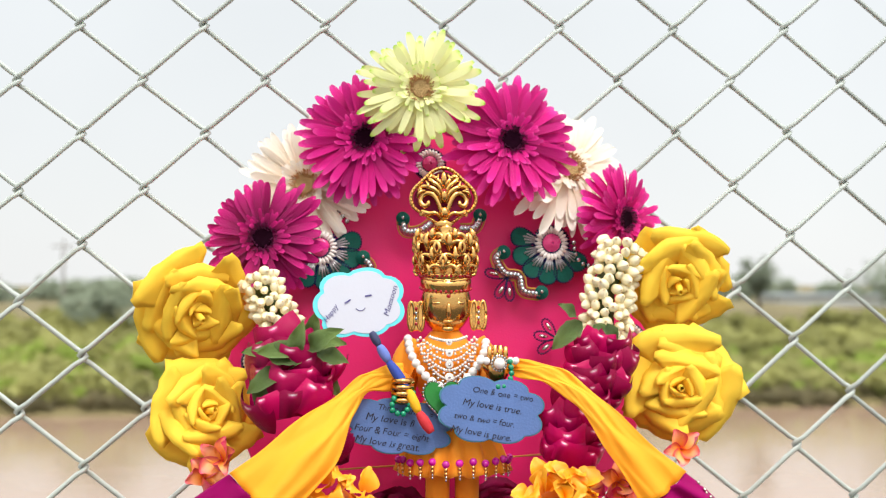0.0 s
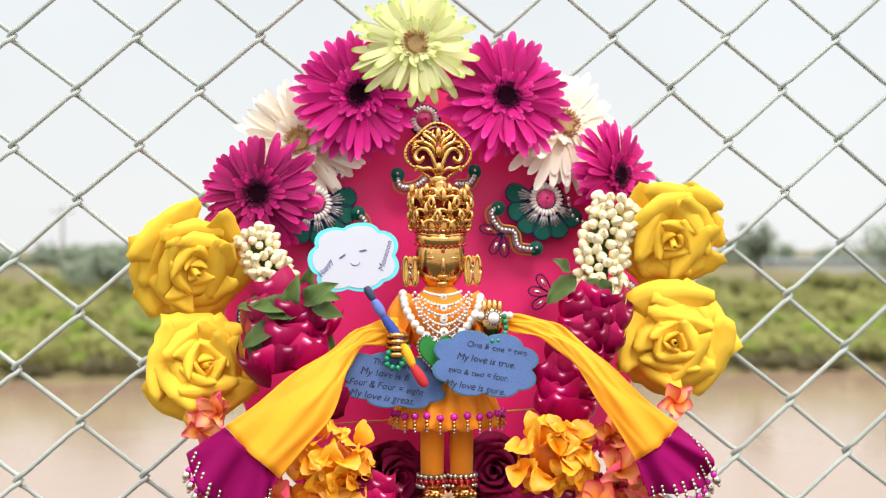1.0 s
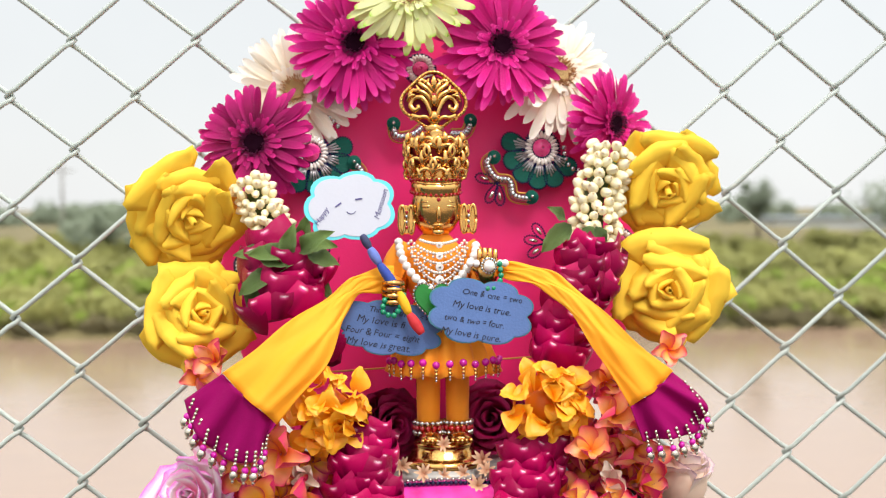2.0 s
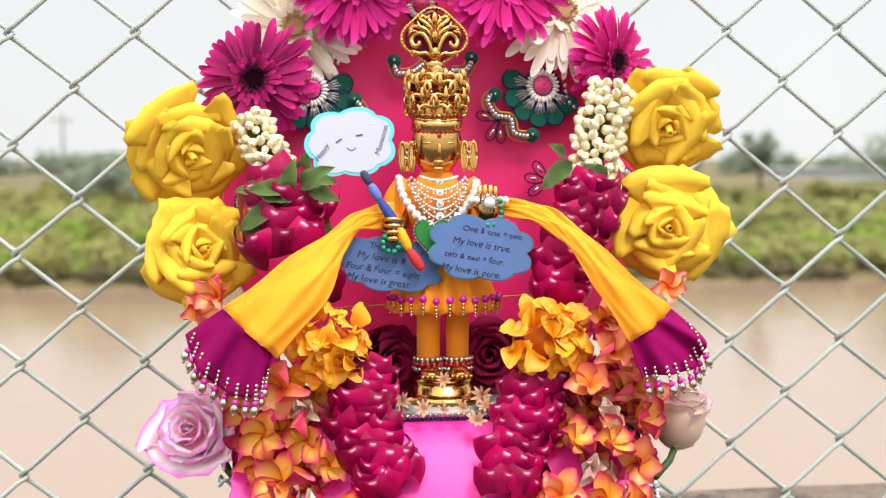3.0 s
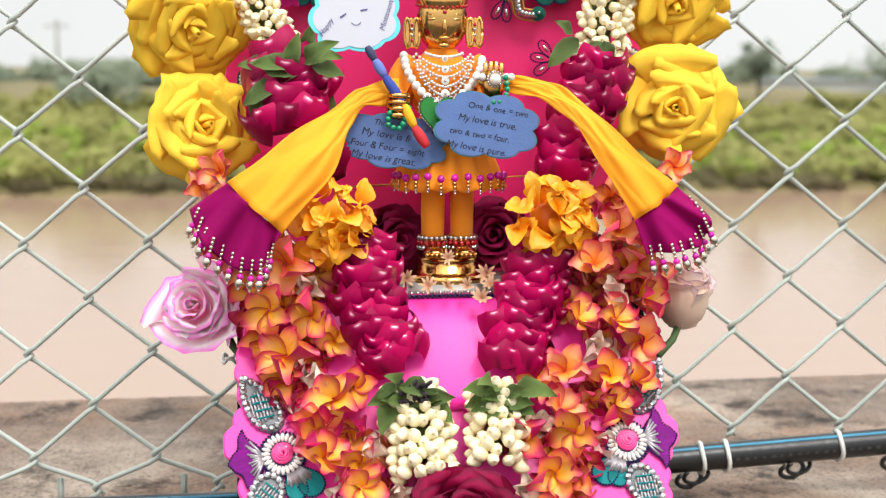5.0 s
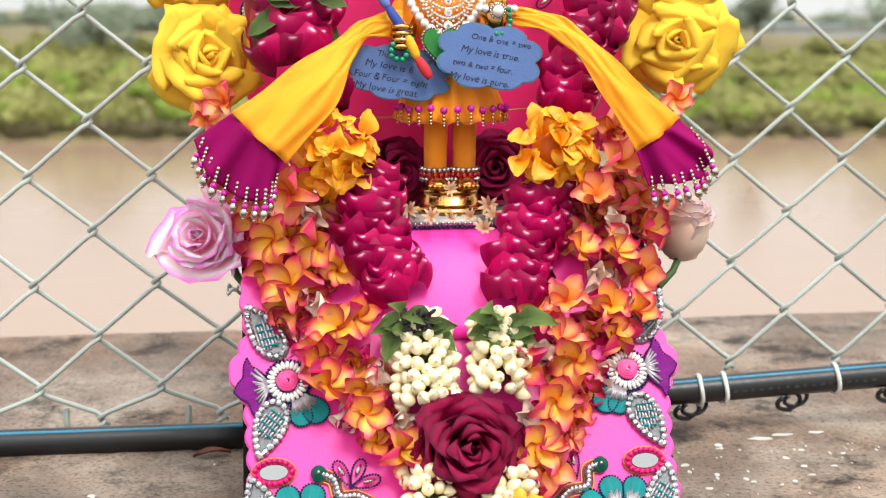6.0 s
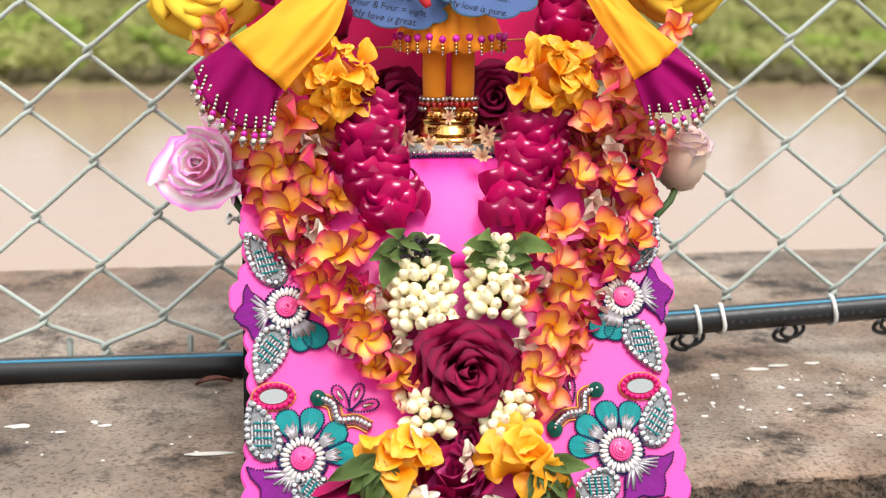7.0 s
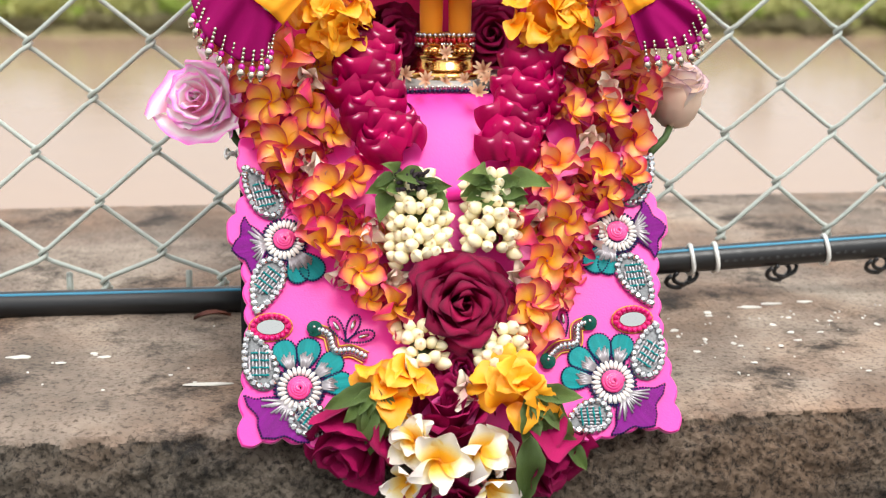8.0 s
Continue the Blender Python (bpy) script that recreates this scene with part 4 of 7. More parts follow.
M_LEAFG = mat("green_basil_leaf", rgb(78, 106, 50), 0.48, var=0.35, scale=60, bump=0.6, grain=220, ramp=[(0.0, rgb(66, 88, 36)), (1.0, rgb(108, 134, 64))], edge=(rgb(126, 150, 92), 0.5, 0.3), thin=0.2, island=0.25)
M_STEM = mat("green_stem", rgb(70, 96, 50), 0.6)


def gerbera_petal(name, wide, curl, material, seed):
    """A long ray: narrow foot, blunt rounded tip with a small notch, two shallow grooves along it."""
    rng = random.Random(seed)
    tw, notch, cup = rng.uniform(-0.07, 0.07), rng.uniform(0.0, 0.035), rng.uniform(-0.4, 1.0)

    def fn(u, v):
        s, v = 2 * u - 1, 1 - (1 - v) ** 1.5
        end = 1 if v < 0.72 else max(0.0, 1 - ((v - 0.72) / 0.285) ** 2.6) ** 0.5
        w = wide * (0.48 + 0.52 * min(1, v / 0.55) ** 0.8) * end
        ln = v * (1 - notch * max(0, 1 - abs(s) * 2.5) * (v > 0.9))
        ridge = 0.010 * math.cos(s * 8.0) * math.sin(math.pi * min(1, v * 1.05))
        return s * w + tw * v * v, ln, curl * v ** 2.2 + 0.22 * cup * wide * s * s + ridge
    return sheet(name, fn, 6, 9, material)


def gerbera(label, place, normal, r, petal_mat, disc_mat, fringe_mat, seed, droop=0.0, heart=0.2, group="gerberas over the shrine", counts=(44, 38, 72)):
    """A gerbera head: two rows of long rays, a row of short ones, a fringe and a domed heart."""
    rng = random.Random(seed)
    g = thing("gerbera", label, "flower", group, at=facing(place, normal, rng.uniform(0, 360), r))
    kinds = {}
    for row, (n, ln, lift, wide, curl) in enumerate(((counts[0], 1.0, 0.0, 0.076, -0.06), (counts[1], 0.84, 0.05, 0.070, 0.0), (counts[2], 0.30, 0.065, 0.040, 0.06))):
        kinds[row] = [gerbera_petal("petal", wide, curl + rng.uniform(-0.16, 0.14), petal_mat, seed * 10 + row * 5 + k) for k in range(5)]
        for i in range(n):
            a = (i + rng.uniform(-0.25, 0.25)) * math.tau / n
            down = droop * max(0, -math.cos(a)) if droop else 0
            s = ln * (rng.uniform(0.84, 1.07) if row < 2 else rng.uniform(0.55, 1.25))
            m = Matrix.Rotation(a, 4, "Z") @ Matrix.Translation((0, heart * 0.75, lift + rng.uniform(-0.015, 0.02))) @ Matrix.Rotation(radians(rng.uniform(-10, 10) + 12 * (row == 2) - 4 * (row == 0) + 16 * down), 4, "X") @ Matrix.Rotation(radians(rng.uniform(-22, 22)), 4, "Y") @ Matrix.Diagonal((rng.uniform(0.9, 1.15), s, s, 1))
            link("petal", rng.choice(kinds[row]), petal_mat, g, m)
    link("heart", lathe("heart", [(heart * 0.95, 0.03), (heart * 0.9, 0.085), (heart * 0.74, 0.105), (heart * 0.45, 0.105), (heart * 0.2, 0.09), (0.004, 0.085)], disc_mat, 20), disc_mat, g)
    pts, st = [], []
    for k in range(150):
        a, q = rng.uniform(0, math.tau), heart * rng.uniform(0.70, 1.28)
        pts.append((q * math.cos(a), q * math.sin(a), 0.112 + rng.uniform(-0.02, 0.02)))
        st.append((0.012 * math.cos(a), 0.012 * math.sin(a), 0.03))
    tagged(beads("fringe", pts, 0.011, fringe_mat, g, stretch=st, rings=3, sides=5), kind="stuff")
    link("stem", tube("stem", [(0, 0, 0.03), (0, -0.1, -0.3)], 0.06, M_STEM, 7), M_STEM, g)
    return g


def rose_petal(name, length, wide, f0, f1, r0, material, thick=0.0, point=0.16, ruffle=0.0, seed=0, nu=8, nv=8, bend=1.6, cup=0.5):
    """A petal that rises from radius r0 and leans outwards from f0 to f1 degrees, rolled at its rim."""
    def line(v):
        r, z, n = r0, 0.0, 12
        for k in range(n):
            t = v * (k + 0.5) / n
            a = radians(f0 + (f1 - f0) * t ** bend)
            r += math.sin(a) * length * v / n
            z += math.cos(a) * length * v / n
        return r, z

    def fn(u, v):
        s = 2 * u - 1
        q = v * (1 - point * abs(s) ** 1.4)
        w = wide * (0.42 + 0.58 * math.sin(min(v * 1.25, 1) * math.pi / 2)) * (1 - 0.12 * max(0, v - 0.8) * 5)
        r, z = line(q)
        x = s * w
        rr = r - cup * x * x / max(wide, 0.05)
        k = ruffle * v * v
        return x, rr + k * noise.noise((x * 6 + seed, v * 3, seed)), z + k * noise.noise((x * 6, v * 3 + seed, seed * 2.0))
    return sheet(name, fn, nu, nv, material, thick)


# (petals, radius of the rim, height of the rim, depth of the foot)
FOAM_RINGS = ((3, 0.11, 0.20, -0.02), (4, 0.28, 0.19, 0.04), (4, 0.46, 0.13, 0.0), (5, 0.64, 0.03, -0.09), (5, 0.84, -0.09, -0.20))
ROSE_RINGS = ((3, 0.09, 0.46, -0.3), (3, 0.19, 0.48, -0.3), (4, 0.32, 0.45, -0.35), (5, 0.47, 0.36, -0.42), (5, 0.63, 0.24, -0.5), (6, 0.80, 0.04, -0.55), (5, 0.92, -0.16, -0.5))
OPEN_RINGS = ((3, 0.14, 0.30, -0.05), (4, 0.32, 0.30, -0.05), (4, 0.54, 0.22, -0.15), (5, 0.78, 0.06, -0.30), (3, 0.98, -0.16, -0.36))
SIDE_RINGS = ((3, 0.22, 0.52, -0.4), (4, 0.50, 0.50, -0.6), (4, 0.80, 0.30, -0.7))
HEAD_RINGS = ((3, 0.12, 0.50, -0.3), (4, 0.28, 0.52, -0.4), (4, 0.46, 0.46, -0.5), (5, 0.64, 0.30, -0.6), (5, 0.84, 0.06, -0.6))


def cup_petal(name, n, rim, top, foot, material, thick, corner, cup, roll, ruffle, seed):
    """A petal that climbs from the flower's foot to its rim, wrapped round the heart, its edge rolled outwards."""
    wide = rim * math.tan(math.pi / max(n, 4)) * 1.16 + 0.02
    rng = random.Random(seed)
    lean, peak = rng.uniform(-0.10, 0.10), rng.uniform(-0.25, 0.25)

    def fn(u, v):
        s = 2 * u - 1
        q = v * (1 - corner * abs(s - peak * 0.4) ** 2.0 / (1 + 0.2 * abs(peak)))
        x = s * wide * (0.55 + 0.45 * min(1, v * 1.35))
        k = max(0, (q - 0.78) / 0.22)
        r = rim * (0.40 + 0.60 * q ** 0.8) - cup * x * x / max(rim, 0.08) + roll * (0.10 + 0.10 * rim) * k * k
        z = foot + (top - foot) * math.sin(q * 1.45) / math.sin(1.45) - roll * 0.10 * k ** 3 + lean * x
        w = ruffle * v * v
        return x, r + w * noise.noise((x * 5 + seed, v * 3, seed * 1.7)), z + w * noise.noise((x * 5, v * 3 + seed, seed * 2.3))
    return sheet(name, fn, 10, 12, material, thick)


def rose(name, label, place, normal, r, material, rings, seed, thick=0.0, ruffle=0.06, corner=0.26, cup=0.34, roll=0.7, category="flower", group="", spin=0, height=1.0, loose=1.0):
    rng = random.Random(seed)
    g = thing(name, label, category, group, at=facing(place, normal, spin, r) @ Matrix.Diagonal((1, 1, height, 1)))
    turn = 0.0
    for row, (n, rim, top, foot) in enumerate(rings):
        kinds = [cup_petal("petal", n, rim, top + rng.uniform(-0.03, 0.03), foot, material, thick, corner * rng.uniform(0.7, 1.3), cup, roll * rng.uniform(0.6, 1.3), ruffle * (0.4 + rim), seed + row * 7 + k) for k in range(3)]
        turn += math.pi / n + rng.uniform(-0.25, 0.25)
        for i in range(n):
            a = turn + (i + rng.uniform(-0.11, 0.11) * loose) * math.tau / n
            m = Matrix.Rotation(a, 4, "Z") @ Matrix.Rotation(radians(rng.uniform(-5, 4) * loose), 4, "X") @ Matrix.Rotation(radians(7 + rng.uniform(-5, 5) * loose), 4, "Y") @ Matrix.Scale(rng.uniform(0.94, 1.06), 4)
            link("petal", kinds[(i + row) % 3], material, g, m)

    def core(u, v):
        a = u * math.tau * 1.7
        q = 0.07 * (1 - 0.45 * u) * (1 - 0.2 * v)
        return q * math.cos(a), q * math.sin(a), -0.25 + 0.66 * v
    link("heart", sheet("heart", core, 22, 4, material, thick * 0.6), material, g)
    link("receptacle", lathe("receptacle", [(0.05, -0.42), (0.30, -0.34), (0.52, -0.24), (0.46, -0.20), (0.02, -0.16)], material, 16), material, g)
    return g


def frangipani_petal(name, material, seed, curl=0.3):
    rng = random.Random(seed)
    k = rng.uniform(0.7, 1.3)

    def fn(u, v):
        s = 2 * u - 1
        w = 0.40 * (math.sin(math.pi * (0.06 + 0.86 * v ** 1.1)) ** 0.6)
        x = s * w + 0.05 * math.sin(v * 2.2)
        roll = max(0, s - 0.3) ** 2 * 0.9 * curl * k
        fold = max(0, -s - 0.5) ** 2 * 0.5 * curl
        return x - roll * 0.35, v * (1 - 0.05 * s * s), 0.09 * s * (1 - v * 0.4) + 0.16 * s * s * v + 0.20 * v - 0.34 * curl * v ** 3 * k + roll * v + fold
    return sheet(name, fn, 6, 8, material)


FRANGI = {}


def frangipani(place, normal, r, material, seed, label="orange frangipani with magenta-edged petals strung in the garland", group="frangipani garland", close=1.0):
    rng = random.Random(seed)
    if material.name not in FRANGI:
        FRANGI[material.name] = [frangipani_petal("petal", material, k * 7 + 1, (0.2, 0.7, 1.2)[k % 3]) for k in range(5)]
    g = thing("frangipani", label, "flower", group, at=facing(place, normal, rng.uniform(0, 360), r * rng.uniform(0.84, 0.98)))
    for i in range(5):
        a = (i + rng.uniform(-0.08, 0.08)) * math.tau / 5
        m = Matrix.Rotation(a, 4, "Z") @ Matrix.Rotation(radians(rng.uniform(6, 30) + 60 * (1 - close)), 4, "X") @ Matrix.Diagonal((rng.uniform(0.95, 1.15), rng.uniform(0.9, 1.08), 1, 1))
        link("petal", rng.choice(FRANGI[material.name]), material, g, m)
    link("throat", tube("throat", [(0, 0, 0.03), (0, 0.02, -0.35)], 0.09, M_FRANGC, 6), M_FRANGC, g)
    return g


def fold_mesh(k):
    """A rose petal bent into a scale: bulging front, pale foot with painted glint at the middle of its upper rim, two
    raised corners.
    """
    rng = random.Random(k)
    e, c, h = rng.uniform(0.9, 1.15), rng.uniform(-0.18, 0.18), rng.uniform(0.22, 0.42)

    def fn(u, v):
        s = 2 * u - 1
        w = 0.72 + 0.28 * math.sin(math.pi * min(1, 0.15 + v * 0.8))
        x = s * w + c * (1 - v) * 0.4
        up = 0.55 - 1.3 * v * e + (h + 0.06) * abs(s) ** 1.8 * (1 - v) - 0.16 * (1 - abs(s)) * (1 - v) ** 3 - 0.10 * math.cos(3 * s + k) * v
        out = 0.66 * (1 - abs(s) ** 1.8) * math.sin(0.9 + 1.6 * v) + 0.34 * (1 - v) ** 1.4 - 0.22 * v * v + 0.10 * math.sin(4 * s + k) * (1 - v)
        return x, up, out
    return sheet("folded_petal", fn, 12, 9, M_CRIM)


FOLDS = [fold_mesh(k) for k in range(6)]


def petal_strand(label, line, width, seed, n_per=0.0126, across=5, size=0.0138, normals=None):
    """A thick garland of folded rose petals along a line; the folds overlap in staggered rows."""
    rng = random.Random(seed)
    line = spline(line, 8)
    rows = along(line, n_per)
    g = thing("rose_petal_garland", label, "garland", "rose petal garlands", at=rows[-1])
    link("string", tube("string", [p + Vector((0, 0.012, 0)) for p in line], width * 0.36, M_VELVET, 8), M_VELVET, g, w=Matrix.Identity(4))
    for j, p in enumerate(rows):
        t = (rows[min(j + 1, len(rows) - 1)] - rows[max(j - 1, 0)]).normalized()
        out = Vector((0, -1, 0.25))
        out = (out - t * out.dot(t)).normalized()
        sd = t.cross(out)
        for i in range(across):
            a = ((i + 0.5 + 0.5 * (j % 2)) / across - 0.62) * 2.3 + rng.uniform(-0.16, 0.16)
            o = (out * math.cos(a) + sd * math.sin(a)).normalized()
            q = p + o * width * 0.44 + t * rng.uniform(-0.004, 0.004)
            n = (o * 0.85 + Vector((0, 0, 0.06)) + Vector((rng.uniform(-0.2, 0.2), -0.25, rng.uniform(-0.15, 0.2)))).normalized()
            s = size * rng.uniform(0.78, 1.25)
            link("folded_petal", rng.choice(FOLDS), M_CRIM, g, w=facing(q, n, rng.uniform(-34, 34)) @ Matrix.Diagonal((s, s * 0.85, s * 0.95, 1)))
    return g


def bud_mesh(k):
    def fn(u, v):
        a = u * math.tau
        r = (math.sin(math.pi * min(1, v ** 0.85)) ** 0.66) * (0.37 + 0.02 * math.sin(3 * a + k)) if 0 < v < 1 else 0.02
        return r * math.cos(a) + 0.05 * k * v * v, r * math.sin(a), v - 0.5
    return sheet("bud", fn, 8, 6, M_BUD)


BUDS = [bud_mesh(k) for k in (0, 1, -1)]


def jasmine(label, places, normal, spread, size, n, seed):
    """A bunch of jasmine buds packed round a short line, each pointing out."""
    rng = random.Random(seed)
    line = spline(places, 10) if len(places) > 2 else [Vector(places[0]).lerp(Vector(places[-1]), k / 12) for k in range(13)]
    g = thing("jasmine_bunch", label, "flower bunch", "jasmine bunches", at=line[-1])
    link("core", tube("core", [p + Vector((0, 0.006, 0)) for p in line], spread * 0.5, M_LEAFG, 7), M_LEAFG, g, w=Matrix.Identity(4))
    nv = Vector(normal).normalized()
    t0 = (line[-1] - line[0]).normalized()
    sd = t0.cross(nv).normalized()
    done = []
    tries = 0
    while len(done) < n and tries < n * 40:
        tries += 1
        c = rng.choice(line)
        a = rng.uniform(-1.45, 1.45)
        o = (nv * math.cos(a) + sd * math.sin(a)).normalized()
        p = c + o * spread * rng.uniform(0.88, 1.1) + t0 * rng.uniform(-0.5, 0.5) * spread
        if any((p - d).length < size * 0.56 for d in done):
            continue
        done.append(p)
        way = (o + t0 * rng.uniform(-0.5, 0.6) + sd * rng.uniform(-0.4, 0.4)).normalized()
        s = size * rng.uniform(0.85, 1.18)
        link("bud", rng.choice(BUDS), M_BUD, g, w=facing(p, way, rng.uniform(0, 360), s))
    return g


def leaf_mesh(k):
    def fn(u, v):
        s = 2 * u - 1
        w = 0.30 * math.sin(math.pi * v ** 0.8) ** 0.8 * (1 + 0.06 * math.sin(26 * v)) + 0.004
        return s * w + 0.06 * k * v * v, v, 0.10 * abs(s) * math.sin(math.pi * v) - 0.35 * v * v * (0.6 + 0.3 * k) + 0.06 * math.sin(9 * v + 2 * k) * s + 0.03 * math.cos(14 * v + k) * abs(s)
    return sheet("leaf", fn, 6, 10, M_LEAFG)


LEAVES = [leaf_mesh(k) for k in (0, 1, -1, 1.6)]


def leaves(label, items, wide=0.85):
    """A sprig of leaves: each (foot, direction, length, facing)."""
    g = thing("leaf_sprig", label, "leaves", "green leaf sprigs", at=items[0][0])
    for k, (p, d, ln, f) in enumerate(items):
        d = Vector(d).normalized()
        z = Vector(f)
        z = (z - d * z.dot(d)).normalized()
        x = d.cross(z)
        m = Matrix((( x.x, d.x, z.x, p[0]), (x.y, d.y, z.y, p[1]), (x.z, d.z, z.z, p[2]), (0, 0, 0, 1)))
        link("leaf", LEAVES[k % 4], M_LEAFG, g, w=m @ Matrix.Diagonal((ln * wide, ln, ln, 1)))
    return g


def golden_bunch(label, c, rx, rz, n, seed, depth=0.02, size=0.02):
    """A ruffled bunch of curled golden petals."""
    rng = random.Random(seed)
    kinds = [rose_petal("petal", 1.0, 0.5, 30, f, 0.0, M_MARI, 0.0, 0.3, 0.16, k, 8, 8, 1.4, 0.55) for k, f in enumerate((85, 110, 60, 130))]
    g = thing("golden_blossom", label, "flower bunch", "golden blossoms in the garlands", at=c)
    link("heart", lathe("heart", [(0.004, -0.012), (0.011, -0.006), (0.011, 0.004), (0.003, 0.010)], M_MARI, 10), M_MARI, g, m=Matrix.Diagonal((1.4, 1.0, 1.6, 1)))
    for i in range(n):
        a, q = rng.uniform(0, math.tau), rng.random() ** 0.5
        p = Vector(c) + Vector((rx * q * math.cos(a), -depth * math.sqrt(max(0, 1 - q * q)), rz * q * math.sin(a)))
        nrm = Vector((0.9 * q * math.cos(a), -1 + 0.4 * q, 0.9 * q * math.sin(a) + 0.25)) + Vector((rng.uniform(-0.4, 0.4), 0, rng.uniform(-0.4, 0.4)))
        link("petal", rng.choice(kinds), M_MARI, g, w=facing(p, nrm, rng.uniform(0, 360), size * rng.uniform(0.75, 1.15)))
    return g


# ---- the wreath over the backboard ----
gerbera("magenta gerbera with a dark heart, fully open", (-0.0825, -0.1050, 1.6718), (-0.12, -1, 0.06), 0.049, M_GERB, M_DISC, M_FRING, 1, droop=0.8)
gerbera("magenta gerbera with a dark heart, fully open", (0.0401, -0.1120, 1.6703), (0.10, -1, 0.12), 0.050, M_GERB, M_DISC, M_FRING, 2, droop=0.8)
gerbera("dark magenta gerbera with a black heart", (-0.1651, -0.1150, 1.5880), (-0.35, -1, 0.10), 0.046, M_GERBD, M_DISC, M_FRING, 3, heart=0.22)
gerbera("small magenta gerbera turned to the side", (0.1377, -0.1050, 1.6059), (0.75, -1, -0.05), 0.042, M_GERB, M_DISC, M_FRING, 4, heart=0.22)
gerbera("cream-white gerbera with a tan heart", (-0.1304, -0.0820, 1.6341), (-0.30, -1, 0.12), 0.050, M_GERBW, M_DISCW, M_FRINGW, 5, counts=(40, 32, 44))
gerbera("cream-white gerbera turned half away", (0.0944, -0.0820, 1.6497), (0.35, -1, 0.45), 0.056, M_GERBW, M_DISCW, M_FRINGW, 6, counts=(40, 32, 44))
gerbera("pale lime-green gerbera with a tan heart", (-0.0379, -0.1250, 1.7108), (-0.06, -1, 0.10), 0.046, M_GERBG, M_DISCW, M_FRINGW, 7, counts=(34, 30, 46), droop=0.8)

YL = "large bright yellow foam rose tied at the shrine's edge"
FOAM = dict(thick=0.012, ruffle=0.05, corner=0.08, cup=0.08, roll=0.9, group="yellow foam roses", loose=2.4)
rose("foam_rose", YL, (-0.2178, -0.1550, 1.5293), (0.42, -1, -0.42), 0.0485, M_FOAM, FOAM_RINGS, 21, spin=20, **FOAM)
rose("foam_rose", YL, (-0.2078, -0.1650, 1.4523), (0.40, -1, 0.15), 0.0440, M_FOAM, FOAM_RINGS, 22, spin=50, **FOAM)
rose("foam_rose", YL, (0.1726, -0.1450, 1.5516), (-0.15, -1, -0.45), 0.0480, M_FOAM, FOAM_RINGS, 23, spin=0, **FOAM)
rose("foam_rose", YL, (0.1699, -0.1600, 1.4668), (-0.22, -1, 0.02), 0.0480, M_FOAM, FOAM_RINGS, 24, spin=70, **FOAM)

jasmine("cream jasmine buds bunched beside the yellow roses", [(-0.1680, -0.1400, 1.5498), (-0.1545, -0.1450, 1.5252), (-0.1478, -0.1500, 1.5053)], (-0.1, -1, 0.1), 0.0145, 0.0104, 100, 31)
jasmine("cream jasmine buds bunched beside the yellow roses", [(0.1246, -0.1400, 1.5729), (0.1123, -0.1450, 1.5428), (0.1100, -0.1500, 1.5107)], (0.1, -1, 0.1), 0.019, 0.0118, 130, 32)

petal_strand("crimson folded rose petals strung in a thick garland", [(-0.1392, -0.1650, 1.4904), (-0.1480, -0.1750, 1.4693), (-0.1437, -0.1800, 1.4502)], 0.056, 41, size=0.0165)
petal_strand("crimson folded rose petals strung in a thick garland", [(-0.1132, -0.1750, 1.4254), (-0.1149, -0.1800, 1.4151)], 0.046, 42)
petal_strand("crimson folded rose petals strung in a thick garland", [(0.0992, -0.1650, 1.4954), (0.0921, -0.1750, 1.4669), (0.0749, -0.1800, 1.4365), (0.0693, -0.1850, 1.4128)], 0.048, 43)
petal_strand("crimson folded rose petals strung in a thick garland", [(-0.0875, -0.2000, 1.3553), (-0.0863, -0.2150, 1.3228), (-0.0754, -0.2277, 1.2950), (-0.0641, -0.2400, 1.2727)], 0.050, 44)
petal_strand("crimson folded rose petals strung in a thick garland", [(0.0477, -0.2000, 1.3488), (0.0407, -0.2150, 1.3204), (0.0263, -0.2267, 1.2965), (0.0178, -0.2405, 1.2720)], 0.048, 45)
golden_bunch("golden-yellow ruffled blossom tied in the garland", (-0.1086, -0.2150, 1.3817), 0.023, 0.026, 58, 51, size=0.0185)
golden_bunch("golden-yellow ruffled blossom tied in the garland", (0.0556, -0.2150, 1.3841), 0.025, 0.026, 58, 52, size=0.0185)
golden_bunch("golden-yellow ruffled blossom tied in the garland", (-0.0777, -0.3439, 1.1299), 0.022, 0.024, 26, 53, size=0.022)
golden_bunch("golden-yellow ruffled blossom tied in the garland", (0.0181, -0.3478, 1.1239), 0.026, 0.020, 26, 54, size=0.022)

# dark roses behind the figure's legs
rose("rose", "dark magenta rose head tucked behind the figure's legs", (-0.0573, -0.1300, 1.3559), (0.3, -1, 0.2), 0.034, M_VELVET, HEAD_RINGS, 61, ruffle=0.1, group="dark roses on the seat")
rose("rose", "dark magenta rose head tucked behind the figure's legs", (0.0286, -0.1300, 1.3594), (-0.3, -1, 0.2), 0.034, M_VELVET, HEAD_RINGS, 62, ruffle=0.1, group="dark roses on the seat")

# frangipani garlands down both sides
def string_of(places, seed, out=(0, -1, 0.35)):
    rng = random.Random(seed)
    for k, (p, r, kind) in enumerate(places):
        mt = {"o": M_FRANGI, "p": M_FRANGP, "c": M_FRANGC, "m": M_FRANGM}[kind]
        n = Vector(out) + Vector((rng.uniform(-0.55, 0.55), 0, rng.uniform(-0.5, 0.45)))
        lab = "cream curled frangipani seen from behind in the garland" if kind == "c" else "orange frangipani with magenta-edged petals strung in the garland"
        frangipani(p, n, r, mt, seed * 100 + k, lab, close=0.5 if kind == "c" else rng.uniform(0.72, 1.0))


